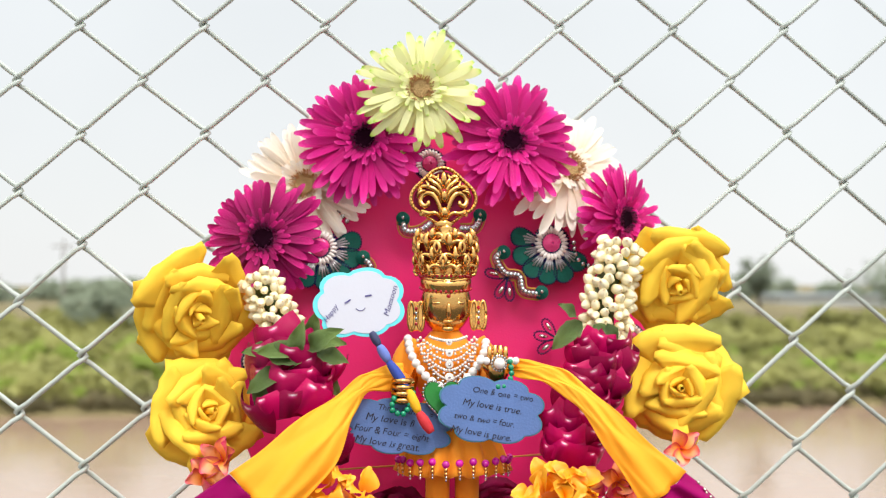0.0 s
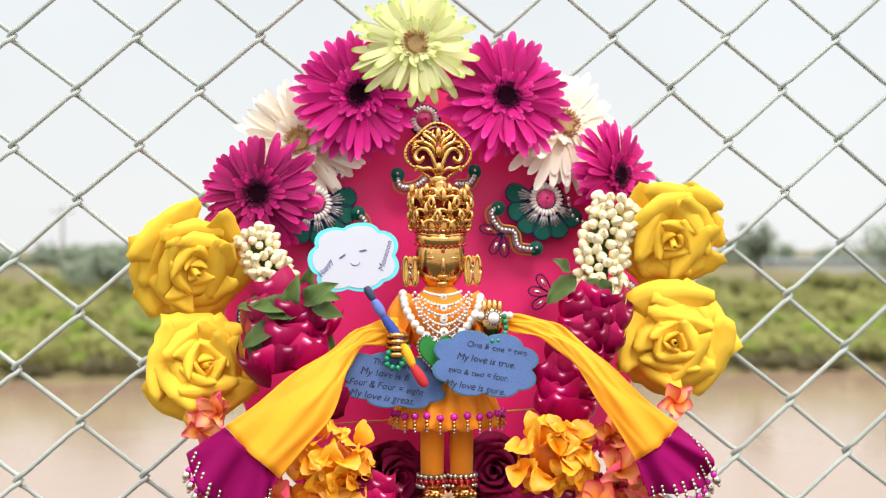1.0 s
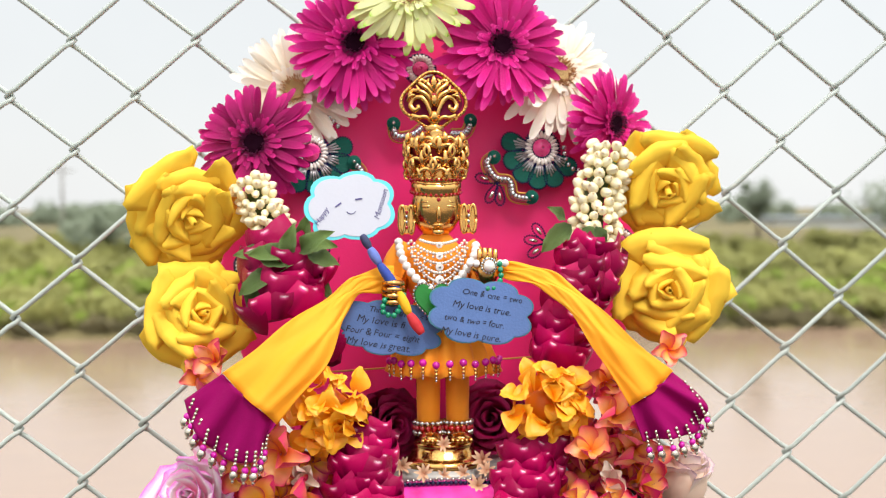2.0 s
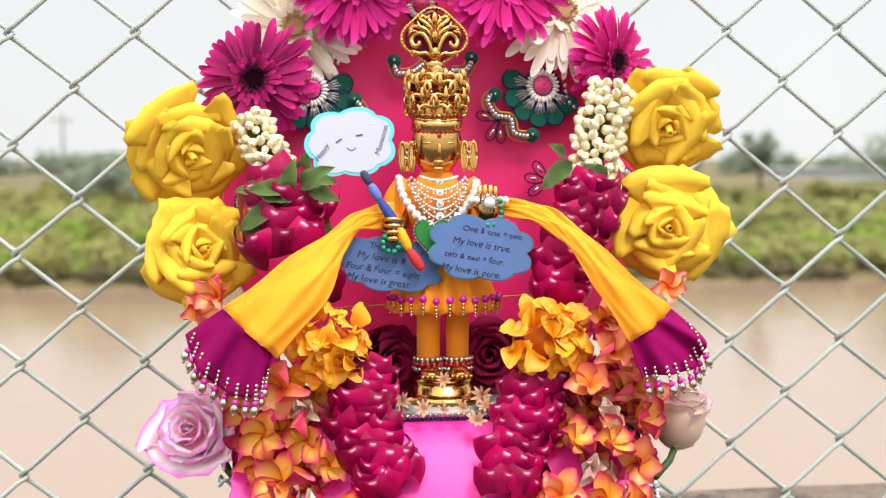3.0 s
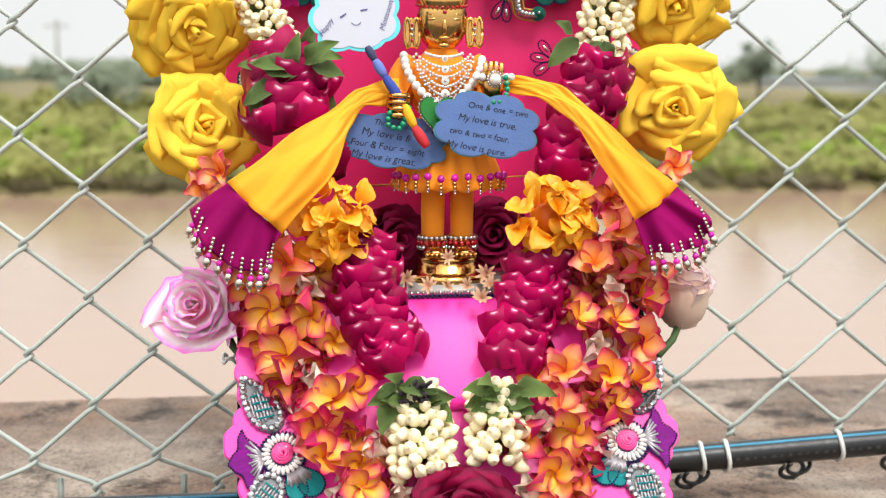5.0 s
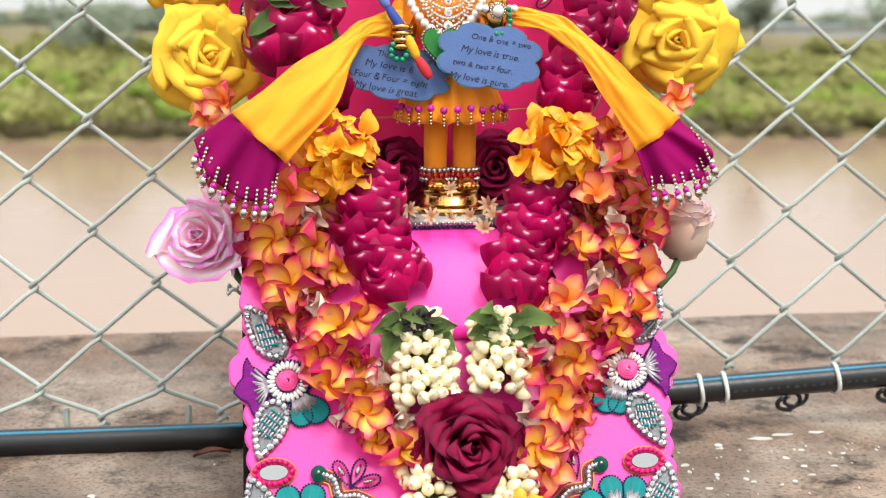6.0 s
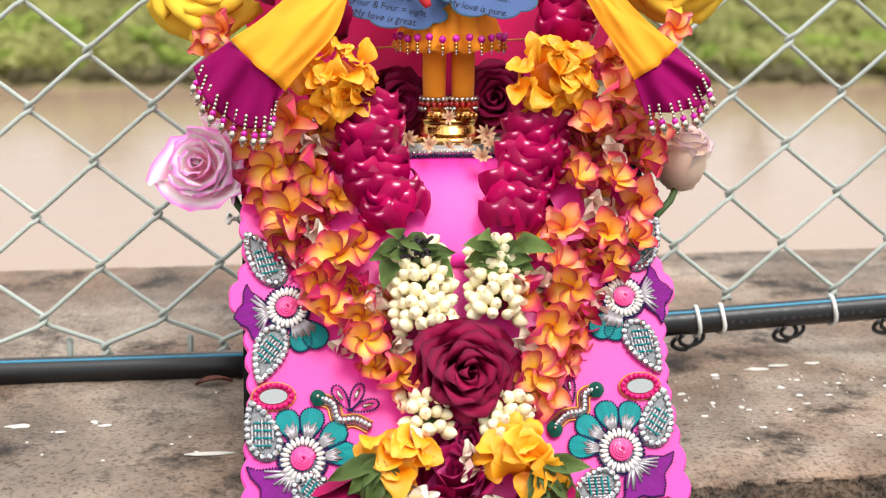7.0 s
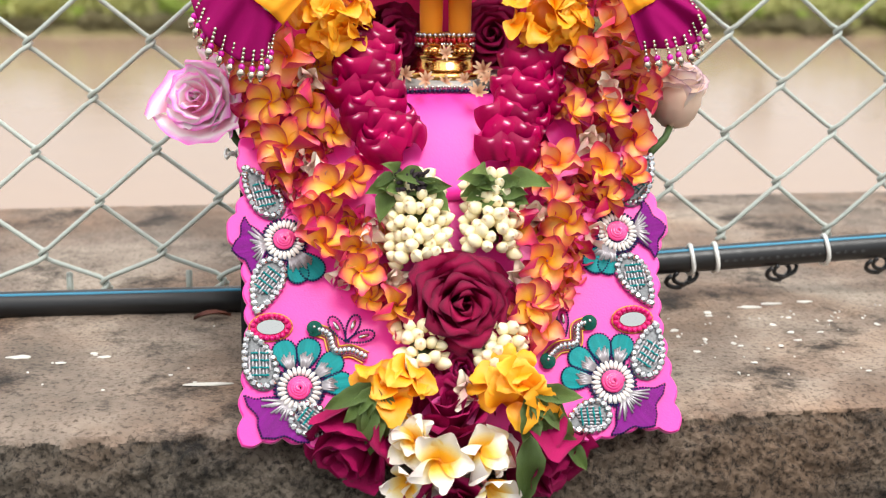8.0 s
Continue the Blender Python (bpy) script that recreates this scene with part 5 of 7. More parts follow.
string_of([((-0.1949, -0.1900, 1.4174), 0.020, "p"), ((-0.2096, -0.1800, 1.4034), 0.020, "p"), ((-0.1802, -0.2000, 1.3567), 0.022, "p"), ((-0.1462, -0.2250, 1.3515), 0.027, "p"), ((-0.1717, -0.2100, 1.3330), 0.022, "o"), ((-0.1271, -0.2150, 1.3314), 0.018, "c"),
           ((-0.1596, -0.2350, 1.3185), 0.024, "o"), ((-0.1279, -0.2350, 1.3140), 0.024, "o"), ((-0.1640, -0.2250, 1.2931), 0.022, "o"), ((-0.1116, -0.2332, 1.2940), 0.020, "o"), ((-0.1474, -0.2465, 1.2847), 0.026, "o"), ((-0.1204, -0.2532, 1.2709), 0.019, "c"), ((-0.1500, -0.2455, 1.2681), 0.022, "o")], 71, (-0.15, -1, 0.4))
string_of([((-0.1127, -0.2695, 1.2570), 0.026, "o"), ((-0.1300, -0.2696, 1.2388), 0.024, "p"), ((-0.1221, -0.2873, 1.2192), 0.024, "o"), ((-0.0934, -0.2859, 1.2214), 0.020, "c"), ((-0.0946, -0.3035, 1.2020), 0.024, "o"), ((-0.0733, -0.2992, 1.1939), 0.018, "c"), ((-0.0705, -0.3162, 1.1791), 0.022, "o"), ((-0.1008, -0.2680, 1.2304), 0.02, "o"), ((-0.0807, -0.2744, 1.2206), 0.02, "p"), ((-0.0643, -0.3182, 1.1578), 0.016, "p"), ((-0.0883, -0.3035, 1.1802), 0.018, "o")], 72, (0.1, -1, 0.5))
string_of([((0.1083, -0.2000, 1.3973), 0.020, "p"), ((0.1068, -0.2250, 1.3738), 0.025, "p"), ((0.1256, -0.2150, 1.3478), 0.022, "p"), ((0.0894, -0.2250, 1.3477), 0.026, "p"), ((0.1642, -0.1800, 1.4197), 0.018, "p"), ((0.1031, -0.2250, 1.3210), 0.020, "c"), ((0.1292, -0.2200, 1.3196), 0.024, "o"),
           ((0.0748, -0.2350, 1.3086), 0.024, "o"), ((0.1022, -0.2400, 1.3070), 0.025, "o"), ((0.1275, -0.2250, 1.2864), 0.024, "p"), ((0.0881, -0.2359, 1.2863), 0.020, "c"), ((0.0610, -0.2554, 1.2712), 0.026, "p"), ((0.0955, -0.2577, 1.2677), 0.026, "o")], 73, (0.15, -1, 0.4))
string_of([((0.1182, -0.2477, 1.2611), 0.022, "o"), ((0.0626, -0.2874, 1.2336), 0.027, "o"), ((0.0976, -0.2602, 1.2458), 0.022, "o"), ((0.0399, -0.2721, 1.2314), 0.018, "c"), ((0.0451, -0.3006, 1.2064), 0.026, "o"), ((0.0658, -0.2905, 1.1998), 0.022, "p"), ((0.0290, -0.3155, 1.1766), 0.024, "o"), ((0.0379, -0.3161, 1.1611), 0.022, "p"), ((0.0533, -0.3008, 1.1806), 0.018, "p"), ((0.0233, -0.2975, 1.1892), 0.02, "c"), ((0.0157, -0.3197, 1.1628), 0.02, "o")], 74, (-0.1, -1, 0.5))

def fill_string(line, seed, n, out):
    """More flowers behind the foremost ones, so that the garland is full."""
    rng = random.Random(seed)
    line = spline(line, 10)
    string_of([(rng.choice(line) + Vector((rng.uniform(-0.018, 0.018), 0.006, rng.uniform(-0.014, 0.014))), rng.uniform(0.017, 0.022), rng.choice("mompcm")) for _ in range(n)], seed, out)


fill_string([(-0.1890, -0.1850, 1.3765), (-0.1589, -0.2000, 1.3389), (-0.1502, -0.2050, 1.2986), (-0.1361, -0.2444, 1.2588), (-0.1136, -0.2675, 1.2238), (-0.0810, -0.2902, 1.1894), (-0.0613, -0.3087, 1.1614)], 75, 48, (-0.1, -1, 0.3))
fill_string([(0.1376, -0.1850, 1.3908), (0.1160, -0.2000, 1.3387), (0.1137, -0.2050, 1.2924), (0.0911, -0.2485, 1.2525), (0.0688, -0.2743, 1.2135), (0.0433, -0.2966, 1.1797), (0.0257, -0.3136, 1.1540)], 76, 48, (0.1, -1, 0.3))

string_of([((0.0803, -0.205, 1.3695), 0.022, "p"), ((0.0986, -0.21, 1.341), 0.02, "p"), ((0.1304, -0.205, 1.3171), 0.024, "o"), ((0.07, -0.215, 1.3133), 0.022, "p"), ((0.1127, -0.205, 1.3825), 0.02, "m"), ((0.1229, -0.2, 1.3458), 0.024, "o"), ((0.1038, -0.215, 1.3082), 0.022, "m"), ((0.1343, -0.205, 1.2875), 0.02, "m"), ((0.0963, -0.22, 1.2847), 0.024, "o"), ((0.1444, -0.19, 1.3326), 0.022, "p"), ((0.0879, -0.19, 1.3923), 0.02, "m")], 77, (0.15, -1, 0.35))
string_of([((-0.1572, -0.205, 1.3594), 0.022, "p"), ((-0.1395, -0.21, 1.3403), 0.02, "o"), ((-0.1656, -0.2, 1.3305), 0.024, "p"), ((-0.1222, -0.205, 1.3414), 0.022, "m"), ((-0.1483, -0.215, 1.3174), 0.02, "o"), ((-0.1684, -0.2, 1.3065), 0.024, "m"), ((-0.1294, -0.22, 1.3006), 0.022, "o"), ((-0.1906, -0.19, 1.3708), 0.02, "m"), ((-0.1744, -0.19, 1.34), 0.024, "p"), ((-0.115, -0.19, 1.3655), 0.022, "m"), ((-0.1614, -0.215, 1.2785), 0.02, "o")], 78, (-0.15, -1, 0.35))

string_of([((0.0968, -0.19, 1.3283), 0.022, "m"), ((0.0819, -0.19, 1.3404), 0.022, "p"), ((0.1112, -0.19, 1.324), 0.022, "o"), ((0.0945, -0.185, 1.344), 0.022, "m"), ((-0.1218, -0.19, 1.3235), 0.022, "o"), ((-0.1083, -0.185, 1.3514), 0.022, "m")], 79, (0, -1, 0.3))

string_of([((-0.0974, -0.255, 1.2629), 0.023, "o"), ((-0.1289, -0.275, 1.2364), 0.023, "m"), ((0.0384, -0.255, 1.2613), 0.023, "o"), ((0.0537, -0.268, 1.2461), 0.023, "p"), ((0.0247, -0.285, 1.2288), 0.023, "m"), ((-0.0968, -0.295, 1.217), 0.023, "o")], 80, (0, -1, 0.45))

# jasmine, the great rose and the foot of the garland
jasmine("cream jasmine buds hanging in a dense bunch", [(-0.0569, -0.2662, 1.2513), (-0.0515, -0.2809, 1.2325), (-0.0514, -0.2913, 1.2132)], TILT_N, 0.0215, 0.0130, 140, 33)
jasmine("cream jasmine buds hanging in a dense bunch", [(0.0065, -0.2666, 1.2506), (0.0050, -0.2814, 1.2319), (0.0015, -0.2880, 1.2182)], TILT_N, 0.0195, 0.0130, 130, 34)
jasmine("cream jasmine buds in a small bunch under the rose", [(-0.0533, -0.3216, 1.1564), (-0.0517, -0.3311, 1.1420)], TILT_N, 0.0155, 0.0132, 50, 35)
jasmine("cream jasmine buds in a small bunch under the rose", [(0.0089, -0.3237, 1.1532), (0.0041, -0.3343, 1.1371)], TILT_N, 0.0155, 0.0132, 50, 36)
rose("rose", "large dark red rose with bruised ruffled petals", (-0.0230, -0.3300, 1.1820), (0.05, -1, 0.25), 0.0415, M_RED, ROSE_RINGS, 63, ruffle=0.12, corner=0.34, roll=1.1, spin=15)
rose("rose", "dark crimson rose head under the front panel", (-0.1060, -0.3580, 1.0879), (-0.6, -0.7, -0.55), 0.036, M_VELVET, SIDE_RINGS, 64, ruffle=0.14, roll=0.4, group="dark roses at the foot", height=1.2)
rose("rose", "dark crimson rose head under the front panel", (0.0352, -0.3620, 1.0770), (0.6, -0.7, -0.55), 0.037, M_VELVET, SIDE_RINGS, 65, ruffle=0.14, roll=0.4, group="dark roses at the foot", height=1.2)
rose("rose", "magenta rose head folded over above the white frangipani", (-0.0343, -0.3480, 1.1063), (0.0, -0.5, 1.0), 0.036, M_VELVET, SIDE_RINGS, 66, ruffle=0.14, roll=0.4, group="dark roses at the foot")
rose("rose", "dark magenta rose head behind the large rose", (-0.0229, -0.3265, 1.1308), (0.0, -1, 0.4), 0.028, M_VELVET, HEAD_RINGS, 67, ruffle=0.12, group="dark roses at the foot")
rose("rose", "magenta rose head at the very foot of the shrine", (-0.0402, -0.3889, 1.0471), (0.0, -1, 0.2), 0.034, M_VELVET, SIDE_RINGS, 68, ruffle=0.14, roll=0.4, group="dark roses at the foot")
WF = "white frangipani with a yellow throat at the shrine's foot"
for k, (p, r, n) in enumerate((((-0.0466, -0.3969, 1.0895), 0.030, (-0.1, -1, 0.3)), ((-0.0181, -0.3848, 1.0897), 0.028, (0.4, -1, 0.4)), ((-0.0609, -0.3712, 1.0922), 0.024, (-0.6, -1, 0.3)), ((-0.0659, -0.3818, 1.0688), 0.024, (-0.6, -1, -0.3)), ((-0.0110, -0.3870, 1.0645), 0.026, (0.5, -1, -0.4)), ((-0.061, -0.372, 1.0946), 0.022, (-0.3, -1, 0.8)), ((-0.0051, -0.368, 1.0822), 0.022, (0.7, -0.6, 0.3)), ((-0.0574, -0.378, 1.0667), 0.020, (-0.2, -1, -0.5)))):
    frangipani(p, n, r, M_FRANGW, 900 + k, WF, "white frangipani at the foot", close=0.9)
frangipani((-0.0221, -0.3437, 1.1193), (0.1, -1, 0.5), 0.02, M_FRANGC, 910, "pale closed frangipani tucked under the rose", "white frangipani at the foot", close=0.6)

rose("rose", "white rose with pink-edged petals, fully open", (-0.2160, -0.1900, 1.3153), (-0.35, -1, 0.35), 0.0345, M_PINKW, OPEN_RINGS, 81, ruffle=0.12, corner=0.14, cup=0.40, roll=0.15, spin=30, height=1.15, loose=2.0)
bud = rose("rose_bud", "pale pinkish-white rosebud with torn brown edges", (0.1786, -0.1750, 1.3149), (0.18, -0.35, 1), 0.030, M_BUDW, ((3, 0.22, 0.95, -0.4), (4, 0.42, 0.80, -0.7), (4, 0.62, 0.62, -1.0)), 82, ruffle=0.12, corner=0.2, cup=0.55, roll=0.3, category="flower", height=1.0)
link("outer_petal", lathe("outer_petal", [(0.08, -1.0), (0.42, -0.86), (0.64, -0.50), (0.68, -0.12), (0.60, 0.22), (0.50, 0.46), (0.46, 0.44)], M_BUDW, 24), M_BUDW, bud)
link("stem", tube("stem", [(-0.1932, -0.1850, 1.2948), (-0.1875, -0.1900, 1.2824), (-0.1787, -0.2000, 1.2734)], 0.0030, M_STEM, 8), M_STEM)
link("stem", tube("stem", [(0.1752, -0.1750, 1.2939), (0.1658, -0.1850, 1.2799), (0.1494, -0.2000, 1.2698)], 0.0030, M_STEM, 8), M_STEM)
for ob in list(scene.objects):
    if ob.name.split(".")[0] == "stem" and ob.parent is None:
        tagged(ob, "green rose stem tied to the throne's side", "stem", "rose stems")

# leaves
UPF = (0, -1, 0.6)
leaves("green leaves over the petal garland", [((-0.1269, -0.1900, 1.5038), (-1, -0.3, -0.5), 0.040, UPF), ((-0.1333, -0.1900, 1.5038), (1, -0.2, 0.25), 0.030, UPF), ((-0.1289, -0.1850, 1.5066), (0.1, -0.3, 0.6), 0.024, UPF), ((-0.1632, -0.1700, 1.4865), (-0.4, -0.2, -0.9), 0.026, UPF), ((-0.1377, -0.1950, 1.4985), (-0.6, -0.4, 0.1), 0.034, UPF), ((-0.1219, -0.1700, 1.4840), (0.6, -0.2, -0.6), 0.026, UPF), ((-0.1546, -0.1800, 1.4979), (-0.8, -0.3, 0.1), 0.028, UPF), ((-0.1378, -0.2, 1.4924), (-0.9, -0.4, 0.35), 0.034, UPF), ((-0.1504, -0.2, 1.4861), (-0.7, -0.4, -0.35), 0.032, UPF), ((-0.1314, -0.2, 1.5008), (0.5, -0.4, 0.5), 0.03, UPF), ((-0.1631, -0.2, 1.482), (-0.2, -0.3, -1), 0.03, UPF), ((-0.142, -0.2, 1.4966), (0.1, -0.4, 0.8), 0.026, UPF), ((-0.1251, -0.2, 1.4987), (0.9, -0.3, -0.2), 0.026, UPF)])
leaves("green leaves between the jasmine and the petals", [((0.0854, -0.1750, 1.5206), (-0.8, -0.2, -0.6), 0.032, UPF), ((0.1048, -0.1800, 1.5198), (0.3, -0.3, -0.9), 0.022, UPF), ((0.0820, -0.1700, 1.5250), (-0.4, -0.2, 0.3), 0.020, UPF), ((0.0946, -0.1750, 1.5183), (0.3, -0.4, -0.3), 0.024, UPF)])
rngl = random.Random(5)
for c, n, lab in (((-0.0585, -0.2815, 1.2644), 17, "dark green leaf sprig above the jasmine bunch"), ((0.0054, -0.2829, 1.2622), 17, "dark green leaf sprig above the jasmine bunch")):
    leaves(lab, [(Vector(c) + Vector((rngl.uniform(-0.012, 0.012), 0.002, rngl.uniform(-0.006, 0.006))), (math.cos(a) * 1.2, -0.7, math.sin(a) * (0.42 if math.sin(a) > 0 else 0.9) - 0.12), rngl.uniform(0.018, 0.031), (rngl.uniform(-0.6, 0.6), -1, rngl.uniform(0.2, 1.1))) for a in [0.4 + k * (math.tau - 0.2) / n + rngl.uniform(-0.3, 0.3) for k in range(n)]])
leaves("drooping green leaf sprig beside the golden blossom", [((-0.0878, -0.3674, 1.1343), d, ln, UPF) for d, ln in (((-0.9, -0.2, -0.25), 0.040), ((-0.6, -0.2, -0.8), 0.044), ((-0.15, -0.2, -1), 0.050), ((0.15, -0.2, -1), 0.044), ((-0.5, -0.3, -0.4), 0.034), ((0.5, -0.2, -0.8), 0.03), ((-0.35, -0.3, -1), 0.046))], 0.6)
leaves("drooping green leaf sprig beside the golden blossom", [((0.0219, -0.3715, 1.1281), d, ln, UPF) for d, ln in (((0.9, -0.2, -0.02), 0.038), ((0.7, -0.2, -0.6), 0.048), ((-0.05, -0.2, -1), 0.046), ((0.3, -0.2, -0.5), 0.036), ((0.4, -0.2, -1), 0.044))] + [((0.0183, -0.3902, 1.1033), (0.02, -0.1, -1), 0.056, UPF), ((0.0441, -0.3782, 1.0997), (0.5, -0.2, -0.8), 0.034, UPF)], 0.6)

# dark basil seed heads in the sprig above the jasmine
M_SEED = mat("dark_seed_head", rgb(46, 34, 40), 0.8, var=0.4, scale=300)
sc = Vector((-0.0570, -0.2879, 1.2657))
rs = random.Random(77)
seed_head = beads("seed_head", [sc + Vector((rs.uniform(-0.011, 0.011), rs.uniform(-0.005, 0.003), rs.uniform(-0.008, 0.008))) for _ in range(40)], 0.0017, M_SEED, None, stretch=[Vector((rs.uniform(-1, 1), rs.uniform(-1, 0.2), rs.uniform(-1, 1))).normalized() * 0.0022 for _ in range(40)], rings=3, sides=5)
tagged(seed_head, "dark dried basil seed head in the leaf sprig", "seed head", kind="stuff")
# a dry fallen leaf under the pipe, and the ties that hold the throne to the net
M_DRY = mat("dry_red_brown_leaf", rgb(104, 52, 40), 0.7, var=0.3, scale=80, ramp=[(0.0, rgb(84, 40, 32)), (1.0, rgb(128, 70, 52))])
dry = link("fallen_leaf", sheet("fallen_leaf", lambda u, v: ((2 * u - 1) * 0.006 * math.sin(math.pi * v ** 0.8), v * 0.034, 0.004 * math.sin(v * 3) + 0.003 * abs(2 * u - 1)), 4, 8, M_DRY), m=Matrix.Translation((-0.232, -0.075, 1.0975)) @ Matrix.Rotation(radians(-78), 4, "Z"))
tagged(dry, "dry red-brown leaf lying under the pipe", "fallen leaf")
for p in ((-0.1920, -0.1200, 1.2582),):
    c = Vector(p)
    ring = [c + Vector((0.006 * math.cos(a), 0.010 * math.sin(a), 0.003 * math.sin(a * 3))) for a in [k * math.tau / 20 for k in range(24)]]
    tie = link("string_tie", tube("string_tie", ring, 0.0015, M_TIE, 6))
    tagged(tie, "white string tie holding the throne to the fence", "string tie", "string ties")

# ---- the gold figure on the seat: one plain shape ----
M_ORANGE = mat("orange_cotton", rgb(248, 150, 22), 0.75, var=0.1, scale=50, bump=0.5, grain=1200, sheen=0.1, depth=0.0004)
M_SCARF = mat("yellow_cotton", rgb(255, 178, 20), 0.75, var=0.10, scale=25, bump=0.5, grain=1400, thin=0.22, depth=0.0004, ramp=[(0.0, rgb(255, 180, 30)), (0.5, rgb(255, 188, 44)), (1.0, rgb(255, 172, 26))])
M_HEM = mat("magenta_velvet", rgb(146, 0, 88), 0.85, var=0.25, scale=40, bump=0.4, grain=900, spec=0.15)
M_GEMRED = mat("red_gem", rgb(170, 10, 24), 0.12, bump=0, coat=0.6)
M_GREENB = mat("emerald_bead", rgb(0, 140, 100), 0.22, bump=0, coat=0.5)
M_GREEN = mat("green_foil", rgb(24, 120, 40), 0.4, var=0.2, scale=100)
M_MAGB = mat("bright_magenta_bead", rgb(206, 10, 160), 0.2, bump=0, coat=0.5)
M_CARDW = mat("white_card", rgb(206, 207, 218), 0.7, var=0.04, scale=20, bump=0.1)
M_CYAN = mat("cyan_ink_edge", rgb(110, 222, 232), 0.7, var=0.2, scale=60, bump=0)
M_CARDB = mat("blue_crayon_card", rgb(88, 116, 170), 0.75, var=0.22, scale=45, bump=0.3, grain=500)
M_CARDE = mat("green_blue_card_edge", rgb(70, 130, 150), 0.7)
M_INK = mat("black_ink", rgb(28, 26, 40), 0.6, bump=0)
M_INKV = mat("violet_ink", rgb(92, 84, 140), 0.6, bump=0)
M_TAN = mat("dried_tan_petal", rgb(206, 160, 120), 0.8, var=0.25, scale=200, ramp=[(0.0, rgb(170, 110, 80)), (1.0, rgb(222, 182, 146))])
M_REDL = mat("red_cloth_lining", rgb(150, 8, 24), 0.7)

HEAD = Vector((-0.0204, -0.1520, 1.5326))
BASE = Vector((-0.0161, -0.1580, 1.3210))


def lump(bm, c, r, rot=None, seg=16):
    m = Matrix.Translation(c) @ (rot or Matrix.Identity(4)) @ Matrix.Diagonal((*r, 1))
    bmesh.ops.create_uvsphere(bm, u_segments=seg, v_segments=max(8, seg // 2 + 2), radius=1, matrix=m)


def limb(bm, pts, r0, r1, sides=10):
    mesh = tube("tmp", pts, r0, M_GOLD, sides, taper=lambda s: 1 + (r1 / r0 - 1) * s)
    bm.from_mesh(mesh)
    bpy.data.meshes.remove(mesh)


bm = bmesh.new()
seat_z = 1.3285
mesh = lathe("tmp", [(0.0335, 0.0), (0.0335, 0.004), (0.030, 0.006), (0.0265, 0.008), (0.0255, 0.012), (0.0235, 0.0135), (0.0235, 0.016), (0.0245, 0.0175), (0.0225, 0.0195), (0.004, 0.0195)], M_GOLD, 28)
bm.from_mesh(mesh)
bpy.data.meshes.remove(mesh)
bmesh.ops.translate(bm, vec=(BASE.x, BASE.y, seat_z), verts=bm.verts)
for s in (-1, 1):
    fx = BASE.x + s * 0.0118
    lump(bm, (fx, BASE.y - 0.012, seat_z + 0.023), (0.0098, 0.015, 0.0062))
    for k in range(5):
        lump(bm, (fx + (k - 2) * 0.0036, BASE.y - 0.0255 + abs(k - 2) * 0.0012, seat_z + 0.0225), (0.0019, 0.0042, 0.0026), seg=8)
    limb(bm, [(fx, BASE.y, seat_z + 0.022), (fx, BASE.y + 0.002, 1.40), (fx * 0.9 + HEAD.x * 0.1, BASE.y + 0.004, 1.44)], 0.0085, 0.012)
limb(bm, [(BASE.x, BASE.y + 0.006, 1.43), (HEAD.x, HEAD.y + 0.008, 1.475), (HEAD.x, HEAD.y + 0.006, 1.500)], 0.015, 0.016, 14)
limb(bm, [(HEAD.x, HEAD.y + 0.006, 1.505), (HEAD.x, HEAD.y, 1.53)], 0.011, 0.010, 12)
lump(bm, HEAD + Vector((0, 0, 0.002)), (0.0204, 0.0178, 0.0246), seg=28)
lump(bm, HEAD + Vector((0, -0.0165, -0.003)), (0.0022, 0.0036, 0.0072), seg=12)
lump(bm, HEAD + Vector((0, -0.0150, -0.0115)), (0.0050, 0.0030, 0.0018), seg=12)
lump(bm, HEAD + Vector((0, -0.0130, -0.0175)), (0.0050, 0.0035, 0.0030), seg=12)
for s in (-1, 1):
    lump(bm, HEAD + Vector((s * 0.0082, -0.0140, 0.0030)), (0.0052, 0.0026, 0.0018), seg=12)
    lump(bm, HEAD + Vector((s * 0.0086, -0.0140, 0.0068)), (0.0060, 0.0018, 0.0009), seg=10)
# raised open palm, and the closed fist
PALM, FIST = Vector((0.0162, -0.1820, 1.4850)), Vector((-0.0591, -0.1860, 1.4684))
lump(bm, PALM, (0.0095, 0.0042, 0.0125))
for k in range(4):
    limb(bm, [PALM + Vector(((k - 1.5) * 0.0043, -0.001, 0.004)), PALM + Vector(((k - 1.5) * 0.0041, -0.002, 0.0185 - abs(k - 1.4) * 0.001))], 0.0022, 0.0019, 8)
limb(bm, [PALM + Vector((-0.006, 0, -0.004)), PALM + Vector((-0.0135, -0.003, 0.006))], 0.0024, 0.0019, 8)
limb(bm, [(HEAD.x + 0.026, -0.148, 1.495), (HEAD.x + 0.034, -0.160, 1.470), PALM + Vector((0, 0.002, -0.008))], 0.009, 0.0065)
lump(bm, FIST, (0.0092, 0.0080, 0.0110))
for k in range(4):
    limb(bm, [FIST + Vector((-0.0075, -0.0055, 0.0078 - k * 0.0050)), FIST + Vector((0.0, -0.0095, 0.0082 - k * 0.0050)), FIST + Vector((0.0080, -0.0060, 0.0075 - k * 0.0050))], 0.0025, 0.0023, 8)
limb(bm, [(HEAD.x - 0.026, -0.148, 1.495), (HEAD.x - 0.033, -0.160, 1.466), FIST + Vector((0.002, 0.002, -0.006))], 0.009, 0.0065)
fig = part("statue", bm, M_GOLD)
tagged(fig, "small polished gold statue standing on a round base", "statue")


